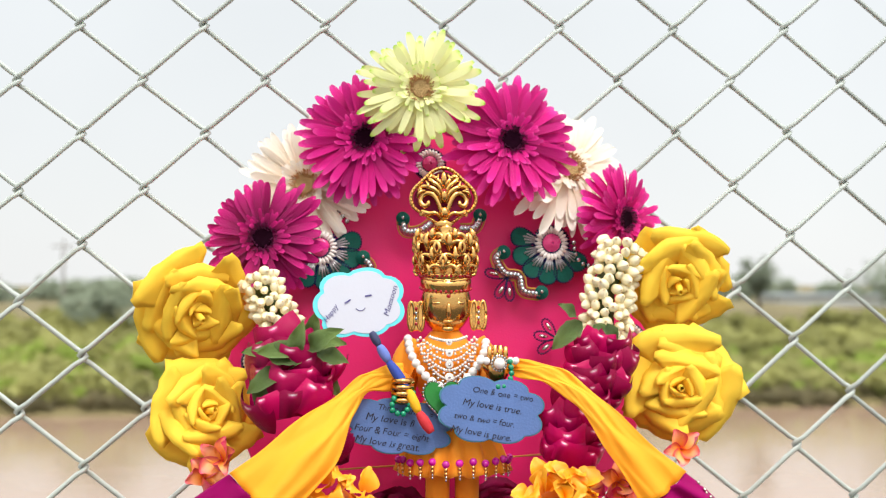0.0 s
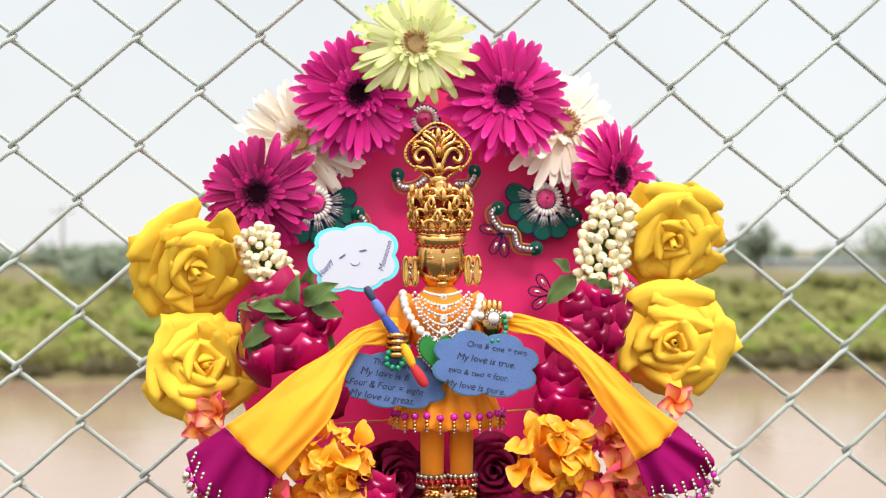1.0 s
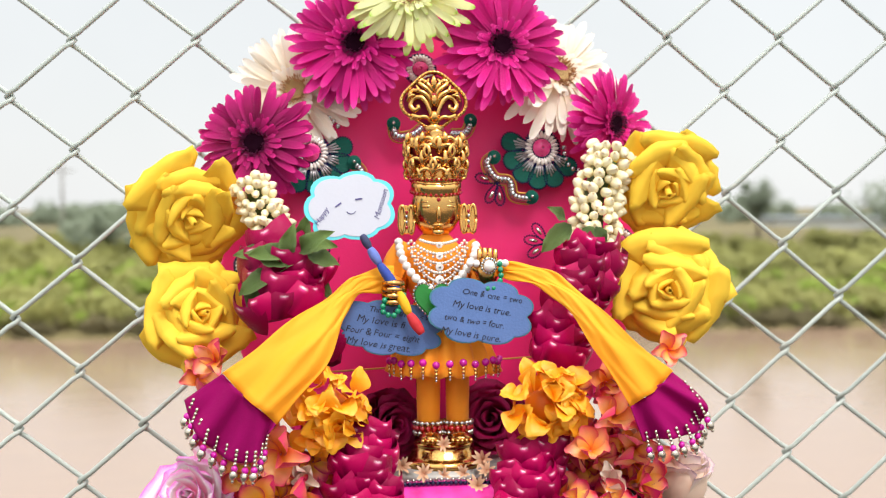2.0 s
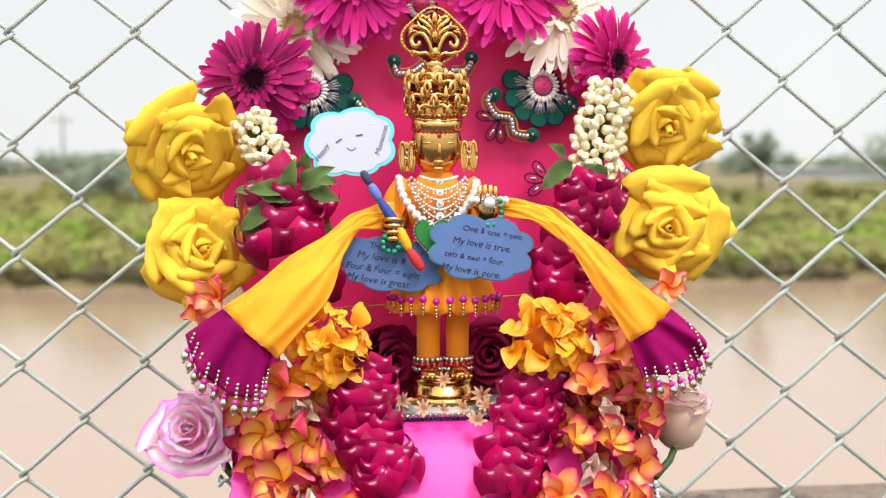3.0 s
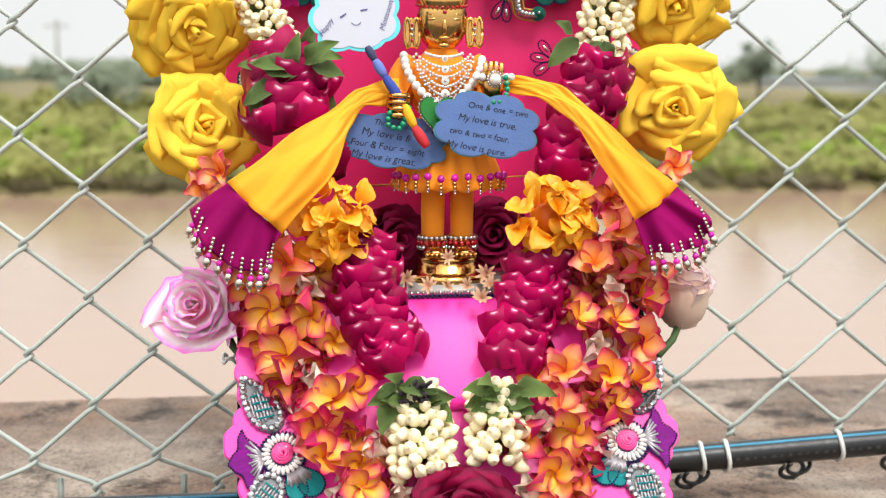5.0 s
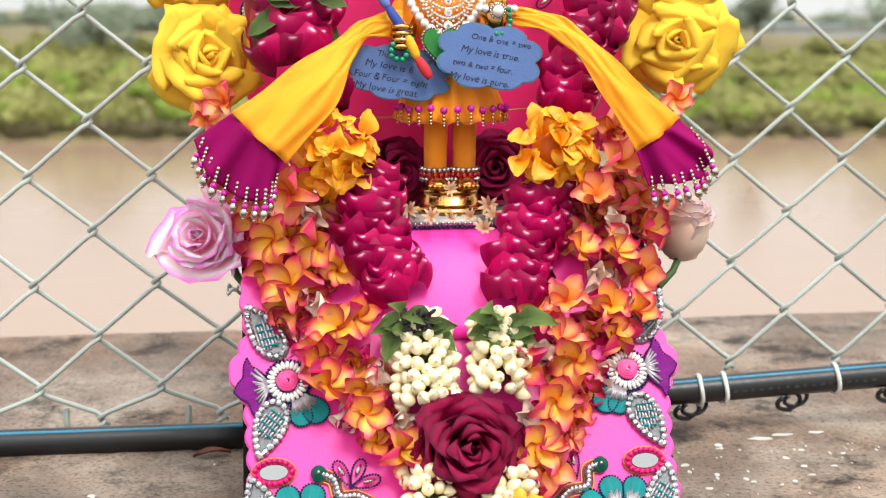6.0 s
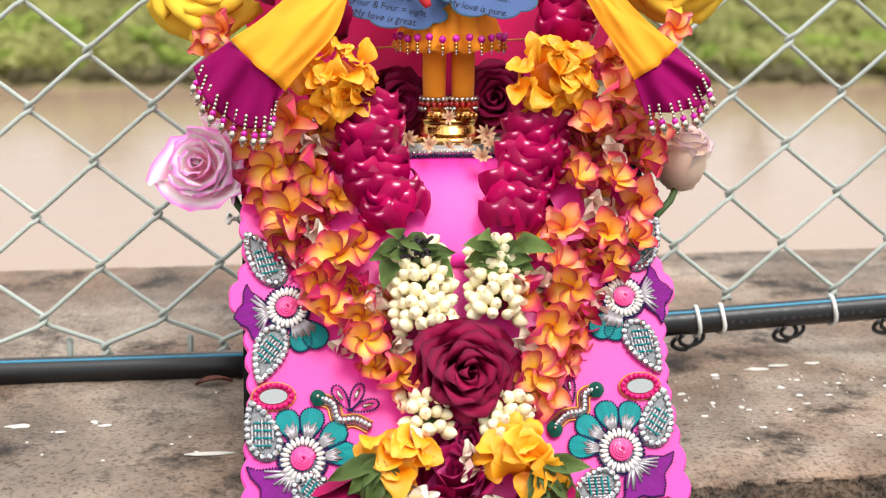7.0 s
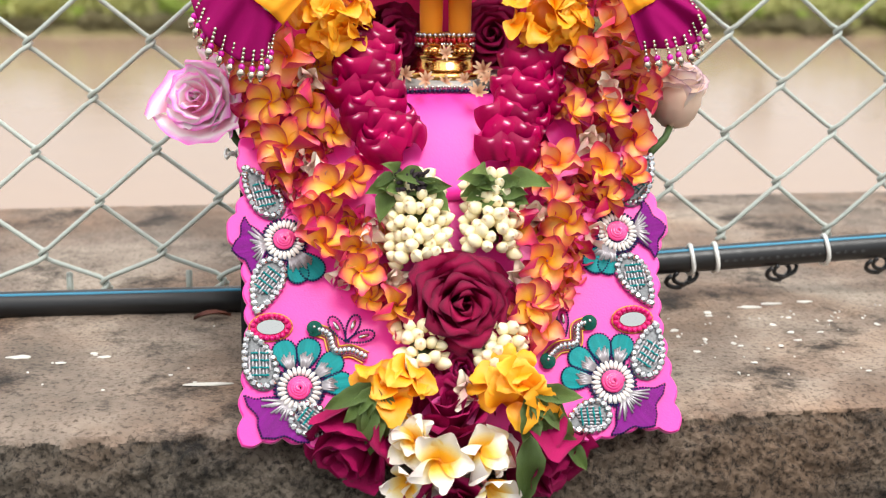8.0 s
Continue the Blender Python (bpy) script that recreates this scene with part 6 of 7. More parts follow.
# ---- dress ----
dress = thing("dress", "orange pleated cotton dress with bead-trimmed skirt on the statue", "dress", at=(BASE.x, BASE.y, 1.40))
WAIST, HEMZ = 1.468, Vector((-0.0245, -0.1800, 1.4019)).z


def skirt(u, v):
    a = u * math.tau
    k = v ** 0.9
    pleat = 1 + 0.09 * k * math.sin(a * 15 + 0.7 * math.sin(a * 3))
    rx, ry = (0.018 + 0.0255 * k) * pleat, (0.014 + 0.021 * k) * pleat
    return BASE.x + 0.001 + rx * math.cos(a), BASE.y + 0.002 + ry * math.sin(a), WAIST + (HEMZ - WAIST) * v + 0.0016 * math.sin(a * 15) * k


link("skirt", sheet("skirt", skirt, 120, 12, M_ORANGE, 0.0008), M_ORANGE, dress, w=Matrix.Identity(4))


def bodice(u, v):
    a = u * math.tau
    t = [(0.019, 0.0165), (0.024, 0.020), (0.030, 0.0225), (0.033, 0.020), (0.021, 0.014), (0.0115, 0.0115)]
    k = v * 5
    i = min(int(k), 4)
    f = k - i
    rx, ry = t[i][0] * (1 - f) + t[i + 1][0] * f, t[i][1] * (1 - f) + t[i + 1][1] * f
    return HEAD.x + rx * math.cos(a), HEAD.y + 0.004 + ry * math.sin(a), 1.462 + 0.051 * v ** 1.05


link("bodice", sheet("bodice", bodice, 36, 14, M_ORANGE), M_ORANGE, dress, w=Matrix.Identity(4))
for s, hnd in ((-1, FIST), (1, PALM)):
    mid = Vector((HEAD.x + s * 0.036, -0.156, 1.474))
    link("sleeve", tube("sleeve", spline([(HEAD.x + s * 0.023, -0.148, 1.502), (HEAD.x + s * 0.032, -0.152, 1.490), mid, hnd.lerp(mid, 0.45) + Vector((0, 0.004, 0))], 5), 0.0115, M_ORANGE, 14, taper=lambda q: 1 - 0.15 * q), M_ORANGE, dress, w=Matrix.Identity(4))
    fx = BASE.x + s * 0.0118
    link("legging", tube("legging", [(fx, BASE.y, 1.352), (fx, BASE.y, 1.375), (fx, BASE.y + 0.001, 1.40), (fx, BASE.y + 0.002, 1.43)], 0.0095, M_ORANGE, 16, taper=lambda q: 0.94 + 0.16 * q), M_ORANGE, dress, w=Matrix.Identity(4))
for k in range(13):
    a = math.pi * (1.0 + (k + 0.5) / 13)
    p = Vector((BASE.x + 0.001 + 0.0445 * math.cos(a), BASE.y + 0.001 + 0.037 * math.sin(a), HEMZ + 0.011 + 0.001 * math.sin(k * 2.1)))
    b = beads("hem_bead", [p], 0.0031, M_MAGB, dress, w=Matrix.Identity(4), rings=6, sides=10, label="glossy magenta bead")
    beads("gold_drop", [p + Vector((0, -0.0005, -0.0042)), p + Vector((0, -0.0008, -0.0072))], 0.0018, M_GOLD, b, w=Matrix.Identity(4), rings=4)
    beads("drop_stone", [p + Vector((0, -0.001, -0.0098)), p + Vector((0, -0.001, -0.0120))], 0.0011, M_STONE, b, w=Matrix.Identity(4), rings=3)

# ---- jewellery ----
neck = thing("rhinestone_necklace", "five-row rhinestone bridal necklace on the statue's chest", "necklace", at=HEAD + Vector((0, -0.02, -0.03)))


def chest(x, z):
    """The front of the bodice at x, z."""
    f = min(1, max(0, (z - 1.462) / 0.051))
    rx = 0.034 - 0.016 * max(0, f - 0.62) / 0.38
    return HEAD.y + 0.004 - 0.023 * math.sqrt(max(0.02, 1 - ((x - HEAD.x) / (rx + 0.004)) ** 2)) * (1 - 0.35 * max(0, f - 0.6))


top = HEAD.z - 0.0235
for row, (hw, drop, z0) in enumerate(((0.0145, 0.003, 0.0), (0.0215, 0.011, -0.001), (0.0235, 0.0185, -0.003), (0.0235, 0.0260, -0.007), (0.021, 0.033, -0.013))):
    pts = []
    n = 17 + row * 2
    for k in range(n):
        t = 2 * k / (n - 1) - 1
        x = HEAD.x + hw * t
        z = top + z0 - (drop + z0) * (1 - t * t)
        pts.append((x, chest(x, z) - 0.0016, z))
    beads("stone_strand", pts, 0.0015, M_DIAM, neck, w=Matrix.Identity(4), rings=3, sides=6, label="strand of square rhinestones")
    if row > 0:
        beads("stone_fringe", [(x, y - 0.0002, z - 0.0028) for x, y, z in pts[1::2]], 0.0012, M_DIAM, neck, w=Matrix.Identity(4), rings=3, sides=6)
for k, dz in enumerate((-0.004, -0.0125, -0.0215, -0.0315)):
    z = top + dz
    disc = [(0.0026 * (1 + 0.12 * k) * math.cos(q * math.tau / 14), 0.0026 * (1 + 0.12 * k) * math.sin(q * math.tau / 14)) for q in range(14)]
    d = link("pendant", slab("pendant", disc, 0.0016, M_PEARL, 0.0004), M_PEARL, neck, w=facing((HEAD.x, chest(HEAD.x, z) - 0.0015, z)), label="round white pendant with a stone")
    beads("pendant_stone", [(0, 0, 0.0018)], 0.0012, M_STONE, d, rings=3, sides=6)

pearls = thing("pearl_garland", "long string of white pearls over the statue's shoulders", "necklace", at=HEAD + Vector((0, -0.02, -0.04)))
strand = spline([(-0.0514, -0.1580, 1.5073), (-0.0504, -0.1700, 1.4967), (-0.0446, -0.1780, 1.4852), (-0.0351, -0.1840, 1.4750), (-0.0200, -0.1860, 1.4689), (-0.0072, -0.1830, 1.4782), (0.0016, -0.1780, 1.4879), (0.0083, -0.1700, 1.4985), (0.0111, -0.1580, 1.5069)], 8)
for i, p in enumerate(along(strand, 0.0066)):
    beads("pearl", [p], 0.0036, M_PEARL, pearls, w=Matrix.Identity(4), rings=6, sides=10)
    beads("spacer", [p + Vector((0.0012, -0.0008, -0.0034))], 0.0013, M_STONE, pearls, w=Matrix.Identity(4), rings=3, sides=6)

heart = [(0.0145 * math.sin(a) ** 3, 0.0011 * (13 * math.cos(a) - 5 * math.cos(2 * a) - 2 * math.cos(3 * a) - math.cos(4 * a))) for a in [k * math.tau / 36 for k in range(36)]][::-1]
hp = facing((-0.0276, -0.1870, 1.4621), (0, -1, 0.15))
hb = link("heart_brooch", slab("heart_brooch", heart, 0.003, M_GREEN, 0.001), M_GREEN, m=hp)
tagged(hb, "green foil heart brooch edged with tiny rhinestones", "brooch")
beads("stone_edge", along([(x * 1.05, y * 1.05, 0.002) for x, y in heart + heart[:1]], 0.0030), 0.0015, M_STONE, hb, rings=3, sides=6, label="rhinestone edge")

for s in (-1, 1):
    c = Vector((BASE.x + s * 0.0118, BASE.y, 1.3585))
    an = thing("anklet", "anklet of red gems and silver stones on the statue's leg", "anklet", "anklets", at=c)
    for z, n, off in ((-0.004, 16, 0), (0.004, 16, 0.5), (0.0, 14, 0.2)):
        pts = [c + Vector((0.0112 * math.cos((k + off) * math.tau / n), 0.0112 * math.sin((k + off) * math.tau / n), z)) for k in range(n)]
        if z:
            beads("silver_band", pts, 0.0024, M_SILVER, an, w=Matrix.Identity(4), rings=4, sides=6)
        else:
            beads("gem_setting", pts, 0.0025, M_GEMRED, an, w=Matrix.Identity(4), rings=4, sides=6, label="red gems")

# earrings
for s, p in ((-1, (-0.0448, -0.1550, 1.5251)), (1, (0.0052, -0.1550, 1.5258))):
    er = thing("earring", "gold scrolled ear ornament with red and clear stones", "earring", "earrings", at=p)
    pv = Vector(p)
    for q in (-1, 1):
        loop = [pv + Vector((q * 0.0036 + 0.0026 * math.cos(a), -0.001, 0.0115 * math.sin(a))) for a in [k * math.tau / 20 for k in range(21)]]
        link("scroll", tube("scroll", loop, 0.0014, M_GOLD, 7), M_GOLD, er, w=Matrix.Identity(4))
    link("plate", slab("plate", [(0.0062 * math.cos(k * math.tau / 20), 0.0118 * math.sin(k * math.tau / 20)) for k in range(20)], 0.002, M_GOLD, 0.0006), M_GOLD, er, w=facing(pv + Vector((0, 0.0005, 0))))
    beads("gem", [pv + Vector((0, -0.002, dz)) for dz in (-0.006, 0.006)], 0.0016, M_GEMRED, er, w=Matrix.Identity(4))
    beads("stone", [pv + Vector((0, -0.002, dz)) for dz in (-0.002, 0.0025)], 0.0015, M_STONE, er, w=Matrix.Identity(4))

# ---- crown and the palmette above it ----
CB = HEAD + Vector((0, 0.001, 0.0200))
crown = thing("crown", "tall embossed gold crown with scrolls and a red gem band", "crown", at=Matrix.Translation(CB) @ Matrix.Diagonal((0.98, 0.96, 1, 1)))
H = Vector((-0.0204, -0.1520, 1.5918)).z - CB.z
link("body", lathe("body", [(0.0200, 0.0), (0.0208, H * 0.12), (0.0213, H * 0.30), (0.0214, H * 0.42), (0.0206, H * 0.46)], M_GOLD, 28), M_GOLD, crown, label="smooth gold lower wall")
link("lining", lathe("lining", [(0.0186, 0.0), (0.0196, H * 0.3), (0.0204, H * 0.62), (0.0204, H * 0.8), (0.010, H * 0.9)], M_REDL, 24), M_REDL, crown, label="red cloth lining behind the gold scrolls")
for z, r, t in ((0.002, 0.0196, 0.0016), (0.006, 0.0200, 0.0012), (H * 0.40, 0.0210, 0.0013), (H * 0.80, 0.0216, 0.0013)):
    ring = [(r * math.cos(a), r * math.sin(a), z + 0.0015 * math.cos(a * 2)) for a in [k * math.tau / 36 for k in range(37)]]
    link("band", tube("band", ring, t, M_GOLD, 7), M_GOLD, crown)
link("headband", lathe("headband", [(0.0192, -0.0075), (0.0204, -0.005), (0.0210, -0.001), (0.0208, 0.003)], M_GOLD, 28), M_GOLD, crown, m=Matrix.Rotation(radians(8), 4, "X"))
beads("gem_row", [(0.0206 * math.cos(a), 0.0206 * math.sin(a), -0.0052) for a in [k * math.tau / 30 for k in range(30)]], 0.0013, M_GEMRED, crown, m=Matrix.Rotation(radians(8), 4, "X"), label="row of red gems")
beads("forehead_jewel", [(0, -0.0188, -0.0115)], 0.0018, M_GEMRED, crown, rings=6, sides=10)
beads("gem_band", [(0.0208 * math.cos(a), 0.0208 * math.sin(a), 0.0042) for a in [k * math.tau / 34 for k in range(34)]], 0.0014, M_GEMRED, crown, label="row of red gems")


def curl(turns, r, n=26, flip=1):
    return [(flip * (r * 0.9 - r * (1 - k / n * 0.82) * math.cos(k / n * turns)), r * 1.1 + r * (1 - k / n * 0.82) * math.sin(k / n * turns) - r, 0.0012 * math.sin(k / n * 3)) for k in range(n + 1)]


for lvl, (z, r, n, size) in enumerate(((0.006, 0.0216, 7, 0.0082), (H * 0.36, 0.0220, 8, 0.0084), (H * 0.62, 0.0224, 8, 0.0084), (H * 0.82, 0.0216, 8, 0.0058))):
    for k in range(n):
        a = (k + 0.5 * lvl + 0.75 * (n == 8) * (lvl % 2)) * math.tau / n
        o = Vector((math.cos(a), math.sin(a), 0))
        for flip in (-1, 1):
            link("scroll", tube("scroll", curl(4.6 + 0.5 * lvl, size, 22, flip), 0.0019, M_GOLD, 7, taper=lambda q: 1.25 - 0.75 * q), M_GOLD, crown, m=facing(o * r + Vector((0, 0, z)), o))
        link("leaf_point", tube("leaf_point", [(0, 0, 0.001), (0, size * 0.7, 0.0025), (0, size * 1.3, 0.002), (0, size * 1.9, 0.0002)], 0.0026, M_GOLD, 8, taper=lambda q: 0.45 + 2.6 * q * (1 - q) - 0.3 * q), M_GOLD, crown, m=facing(o * (r + 0.0005) + Vector((0, 0, z)), o))
        beads("boss", [o * (r + 0.0016) + Vector((0, 0, z + size * 1.2))], 0.0015, M_GOLD if k % 2 else M_GEMRED, crown)
link("finial", lathe("finial", [(0.012, H * 0.84), (0.009, H * 0.96), (0.005, H * 1.02), (0.0065, H * 1.08), (0.003, H * 1.16), (0.0008, H * 1.22)], M_GOLD, 14), M_GOLD, crown, m=Matrix.Translation((0, -0.004, 0)))

PC = Vector((-0.0220, -0.1500, 1.6192))
plume = thing("crown_plume", "gold pierced palmette ornament with beaded rim above the crown", "ornament", at=PC)
def plume_edge(a):
    lobe = 1 + 0.075 * math.cos(4 * (a - math.pi / 2)) - (0.16 if math.sin(a) < -0.35 else 0.0) * (-math.sin(a) - 0.35) / 0.65
    return 0.0245 * lobe * math.cos(a), 0.0232 * lobe * math.sin(a), 0.0


rim = [plume_edge(k * math.tau / 72) for k in range(73)]
PW = facing(PC, (0, -1, 0.1))
link("rim", tube("rim", rim, 0.0016, M_GOLD, 8), M_GOLD, plume, w=PW)
beads("rim_bead", along([(x, y, 0.0017) for x, y, z in rim], 0.0030), 0.0012, M_GOLD, plume, w=PW, rings=4, sides=6)
link("dark_back", slab("dark_back", [(x * 0.9, y * 0.9) for x, y, z in rim[:-1]], 0.0012, M_VELVET, 0.0002), M_VELVET, plume, w=PW @ Matrix.Translation((0, 0, -0.004)))
for flip in (-1, 1):
    for pts, r in (([(0.001, -0.019), (0.004, -0.006), (0.009, 0.003), (0.0155, 0.0035), (0.0185, -0.002), (0.0155, -0.0065), (0.0115, -0.004)], 0.0024),
                   ([(0.001, -0.018), (0.0065, -0.0125), (0.0125, -0.0125), (0.0175, -0.0105), (0.0180, -0.0145)], 0.0021),
                   ([(0.002, -0.004), (0.0045, 0.004), (0.0105, 0.0085), (0.0175, 0.0095), (0.0205, 0.0055)], 0.0020),
                   ([(0.001, 0.000), (0.0035, 0.0085), (0.0085, 0.0130), (0.0115, 0.0165), (0.0085, 0.0185), (0.0060, 0.0155)], 0.0020),
                   ([(0.0005, 0.006), (0.0025, 0.012), (0.0050, 0.0155), (0.0035, 0.0195)], 0.0017),
                   ([(0.0215, 0.0005), (0.0195, 0.0045), (0.0150, 0.0060)], 0.0013),
                   ([(0.0140, 0.0140), (0.0125, 0.0100), (0.0150, 0.0090)], 0.0013)):
        line = spline([(flip * x, y, 0.0015 + 0.002 * math.sin(k * 1.3)) for k, (x, y) in enumerate(pts)], 6)
        link("scroll", tube("scroll", line, r, M_GOLD, 8, taper=lambda q: 0.55 + 1.5 * q * (1 - q) + 0.15 * q), M_GOLD, plume, w=PW)
    beads("scroll_eye", [(flip * 0.0125, -0.0035, 0.003), (flip * 0.0062, 0.0162, 0.003), (flip * 0.0185, 0.0065, 0.003)], 0.0019, M_GOLD, plume, w=PW)
for y, ln, r in ((-0.004, 0.012, 0.0026), (0.009, 0.013, 0.0024), (-0.017, 0.010, 0.0034)):
    link("frond", tube("frond", [(0, y + ln * t, 0.003 + 0.0015 * math.sin(3 * t)) for t in (0, 0.25, 0.5, 0.75, 1)], r, M_GOLD, 8, taper=lambda q: 0.35 + 2.4 * q * (1 - q)), M_GOLD, plume, w=PW)
beads("gem", [(0, 0.0055, 0.0045)], 0.0020, M_GEMRED, plume, w=PW, rings=6, sides=10)
link("stalk", lathe("stalk", [(0.004, 0.0), (0.0075, 0.003), (0.0065, 0.007), (0.009, 0.010), (0.003, 0.014)], M_GOLD, 12), M_GOLD, plume, w=Matrix.Translation(PC + Vector((0, 0, -0.030))))

# ---- palm jewel and green bead strings ----
pj = thing("palm_jewel", "pearl flower ring and pearl bracelet on the raised palm", "bracelet", at=PALM)
beads("centre_pearl", [PALM + Vector((0.0005, -0.008, 0.004))], 0.0046, M_PEARL, pj, w=Matrix.Identity(4), rings=8, sides=12)
beads("stone_ring", [PALM + Vector((0.0005 + 0.0058 * math.cos(a), -0.0065, 0.004 + 0.0058 * math.sin(a))) for a in [k * math.tau / 16 for k in range(16)]], 0.0012, M_STONE, pj, w=Matrix.Identity(4), rings=3, sides=6)
beads("side_pearl", [PALM + Vector((dx, -0.006, 0.006)) for dx in (-0.0145, -0.0095, 0.0095, 0.0135)], 0.0031, M_PEARL, pj, w=Matrix.Identity(4), rings=5, sides=8)
for pts in ([(0.0250, -0.1900, 1.4906), (0.0256, -0.1920, 1.4798), (0.0204, -0.1960, 1.4723), (0.0101, -0.1970, 1.4716)], [(-0.0659, -0.1940, 1.4631), (-0.0673, -0.1950, 1.4546), (-0.0578, -0.1960, 1.4520), (-0.0514, -0.1920, 1.4653), (-0.0512, -0.1900, 1.4704)]):
    g = thing("bead_string", "string of emerald-green beads hanging from the hand", "bead string", "green bead strings", at=pts[0])
    for p in along(spline(pts), 0.0046):
        beads("bead", [p], 0.0024, M_GREENB, g, w=Matrix.Identity(4), rings=5, sides=8)

# ---- painted stick in the closed hand ----
stick = thing("painted_stick", "knobbly painted stick in blue, yellow and red bands", "stick", at=FIST)
ST = [Vector(p) for p in ((-0.0826, -0.1860, 1.5137), (-0.0767, -0.1880, 1.5034), (-0.0695, -0.1900, 1.4913), (-0.0613, -0.1910, 1.4792), (-0.0549, -0.1930, 1.4698), (-0.0507, -0.1940, 1.4603), (-0.0470, -0.1960, 1.4527), (-0.0374, -0.1990, 1.4374))]
for a, b, r, col, nm in ((0, 1, 0.0036, rgb(58, 62, 96), "navy"), (1, 2, 0.0042, rgb(104, 124, 196), "light_blue"), (2, 4, 0.0043, rgb(48, 72, 160), "blue"), (4, 6, 0.0042, rgb(240, 180, 20), "yellow"), (6, 7, 0.0045, rgb(206, 44, 52), "red")):
    ms = mat(nm + "_painted_paper", col, 0.7, var=0.2, scale=120, bump=0.4, grain=400)
    line = [ST[a].lerp(ST[b], k / 8) for k in range(9)]
    link("band", tube("band", line, r * 0.74, ms, 10, taper=lambda q: 0.78 + 0.5 * math.sin(math.pi * q) ** 0.7), ms, stick, w=Matrix.Identity(4), label=nm.replace("_", " ") + " painted band")


# ---- the three cloud cards with handwriting ----
def cloud(a, b, lobes, seed, depth=0.13):
    rng = random.Random(seed)
    pts, n = [], lobes * 8
    sh = [rng.uniform(0.75, 1.25) for _ in range(lobes)]
    for k in range(n):
        q = k / 8
        i, f = int(q) % lobes, q - int(q)
        t = math.tau * (int(q) + f * (0.9 + 0.1 * sh[i])) / lobes
        r = 1 - depth + depth * sh[i] * math.sin(math.pi * f) ** 0.8
        e = (abs(math.cos(t)) ** 2.6 + abs(math.sin(t)) ** 2.6) ** (-1 / 2.6)
        pts.append((a * r * e * math.cos(t), b * r * e * math.sin(t)))
    return pts


def writing(text, width, material, parent, m):
    """Words as a mesh, set to a width, in the built-in font."""
    cu = bpy.data.curves.new("writing", "FONT")
    cu.body, cu.size, cu.extrude, cu.resolution_u = text, 0.01, 0.0001, 3
    tmp = new("writing_curve", cu)
    dg = bpy.context.evaluated_depsgraph_get()
    mesh = bpy.data.meshes.new_from_object(tmp.evaluated_get(dg))
    bpy.data.objects.remove(tmp)
    bpy.data.curves.remove(cu)
    mesh.materials.clear()
    for v in mesh.vertices:
        x, y = v.co.x, v.co.y
        v.co.x += 0.18 * y + 0.0011 * noise.noise((x * 170, y * 120, len(text)))
        v.co.y += 0.0013 * noise.noise((x * 130, y * 90, 7 + len(text)))
    xs = [v.co.x for v in mesh.vertices]
    k = width / (max(xs) - min(xs))
    ob = link("writing", mesh, material, parent, m @ Matrix.Diagonal((k, min(k * 1.0, 0.74), 1, 1)))
    return ob


def card(label, place, normal, spin, a, b, lobes, seed, edge_mat, face_mat):
    outl = cloud(a, b, lobes, seed)
    c = link("cloud_card", slab("cloud_card", outl, 0.0010, edge_mat, 0.0002), edge_mat, m=facing(place, normal, spin))
    tagged(c, label, "paper card", "cloud cards")
    k = 0.90 if face_mat is M_CARDW else 0.965
    link("face", slab("face", [(x * k, y * k) for x, y in outl], 0.0005, face_mat, 0.0001), face_mat, c, m=Matrix.Translation((0, 0, 0.0010)))
    return c


cw = card("white cloud-shaped paper card with a cyan edge and handwriting", (-0.0908, -0.1780, 1.5358), (0.05, -1, 0.1), 4, 0.0365, 0.0275, 7, 3, M_CYAN, M_CARDW)
Z1 = 0.0017
writing("Happy", 0.0155, M_INKV, cw, Matrix.Translation((-0.0270, -0.0135, Z1)) @ Matrix.Rotation(radians(50), 4, "Z"))
writing("Monsoon", 0.0240, M_INKV, cw, Matrix.Translation((0.0210, -0.0120, Z1)) @ Matrix.Rotation(radians(68), 4, "Z"))
for x, y, ln, s in ((-0.012, 0.0005, 0.0055, 30), (0.004, 0.0050, 0.0055, 5)):
    bm = bmesh.new()
    box(bm, 0, ln, -0.0006, 0.0006, 0, 0.0003)
    part("ink_mark", bm, M_INKV, cw, m=Matrix.Translation((x, y, Z1)) @ Matrix.Rotation(radians(s), 4, "Z"), smooth=False)
link("smile", tube("smile", [(0.0 + 0.004 * math.cos(a), -0.002 + 0.004 * math.sin(a), Z1) for a in [math.pi * (1.15 + 0.7 * k / 10) for k in range(11)]], 0.0003, M_INKV, 5), M_INKV, cw)

c1 = card("blue crayoned cloud card with four handwritten lines", (0.0089, -0.1990, 1.4536), (0.0, -1, 0.14), -7, 0.0415, 0.0255, 8, 5, M_CARDE, M_CARDB)
for k, (txt, x, wd) in enumerate((("One & one = two", -0.0165, 0.047), ("My love is true.", -0.0235, 0.046), ("two & two = four.", -0.0290, 0.047), ("My love is pure.", -0.0305, 0.047))):
    writing(txt, wd, M_INK, c1, Matrix.Translation((x, 0.0125 - k * 0.0100 - 0.0006 * k, Z1)) @ Matrix.Rotation(radians(-3), 4, "Z"))
c2 = card("blue crayoned cloud card with four handwritten lines, partly hidden", (-0.0612, -0.1860, 1.4411), (0.0, -1, 0.14), -8, 0.0420, 0.0215, 9, 9, M_CARDE, M_CARDB)
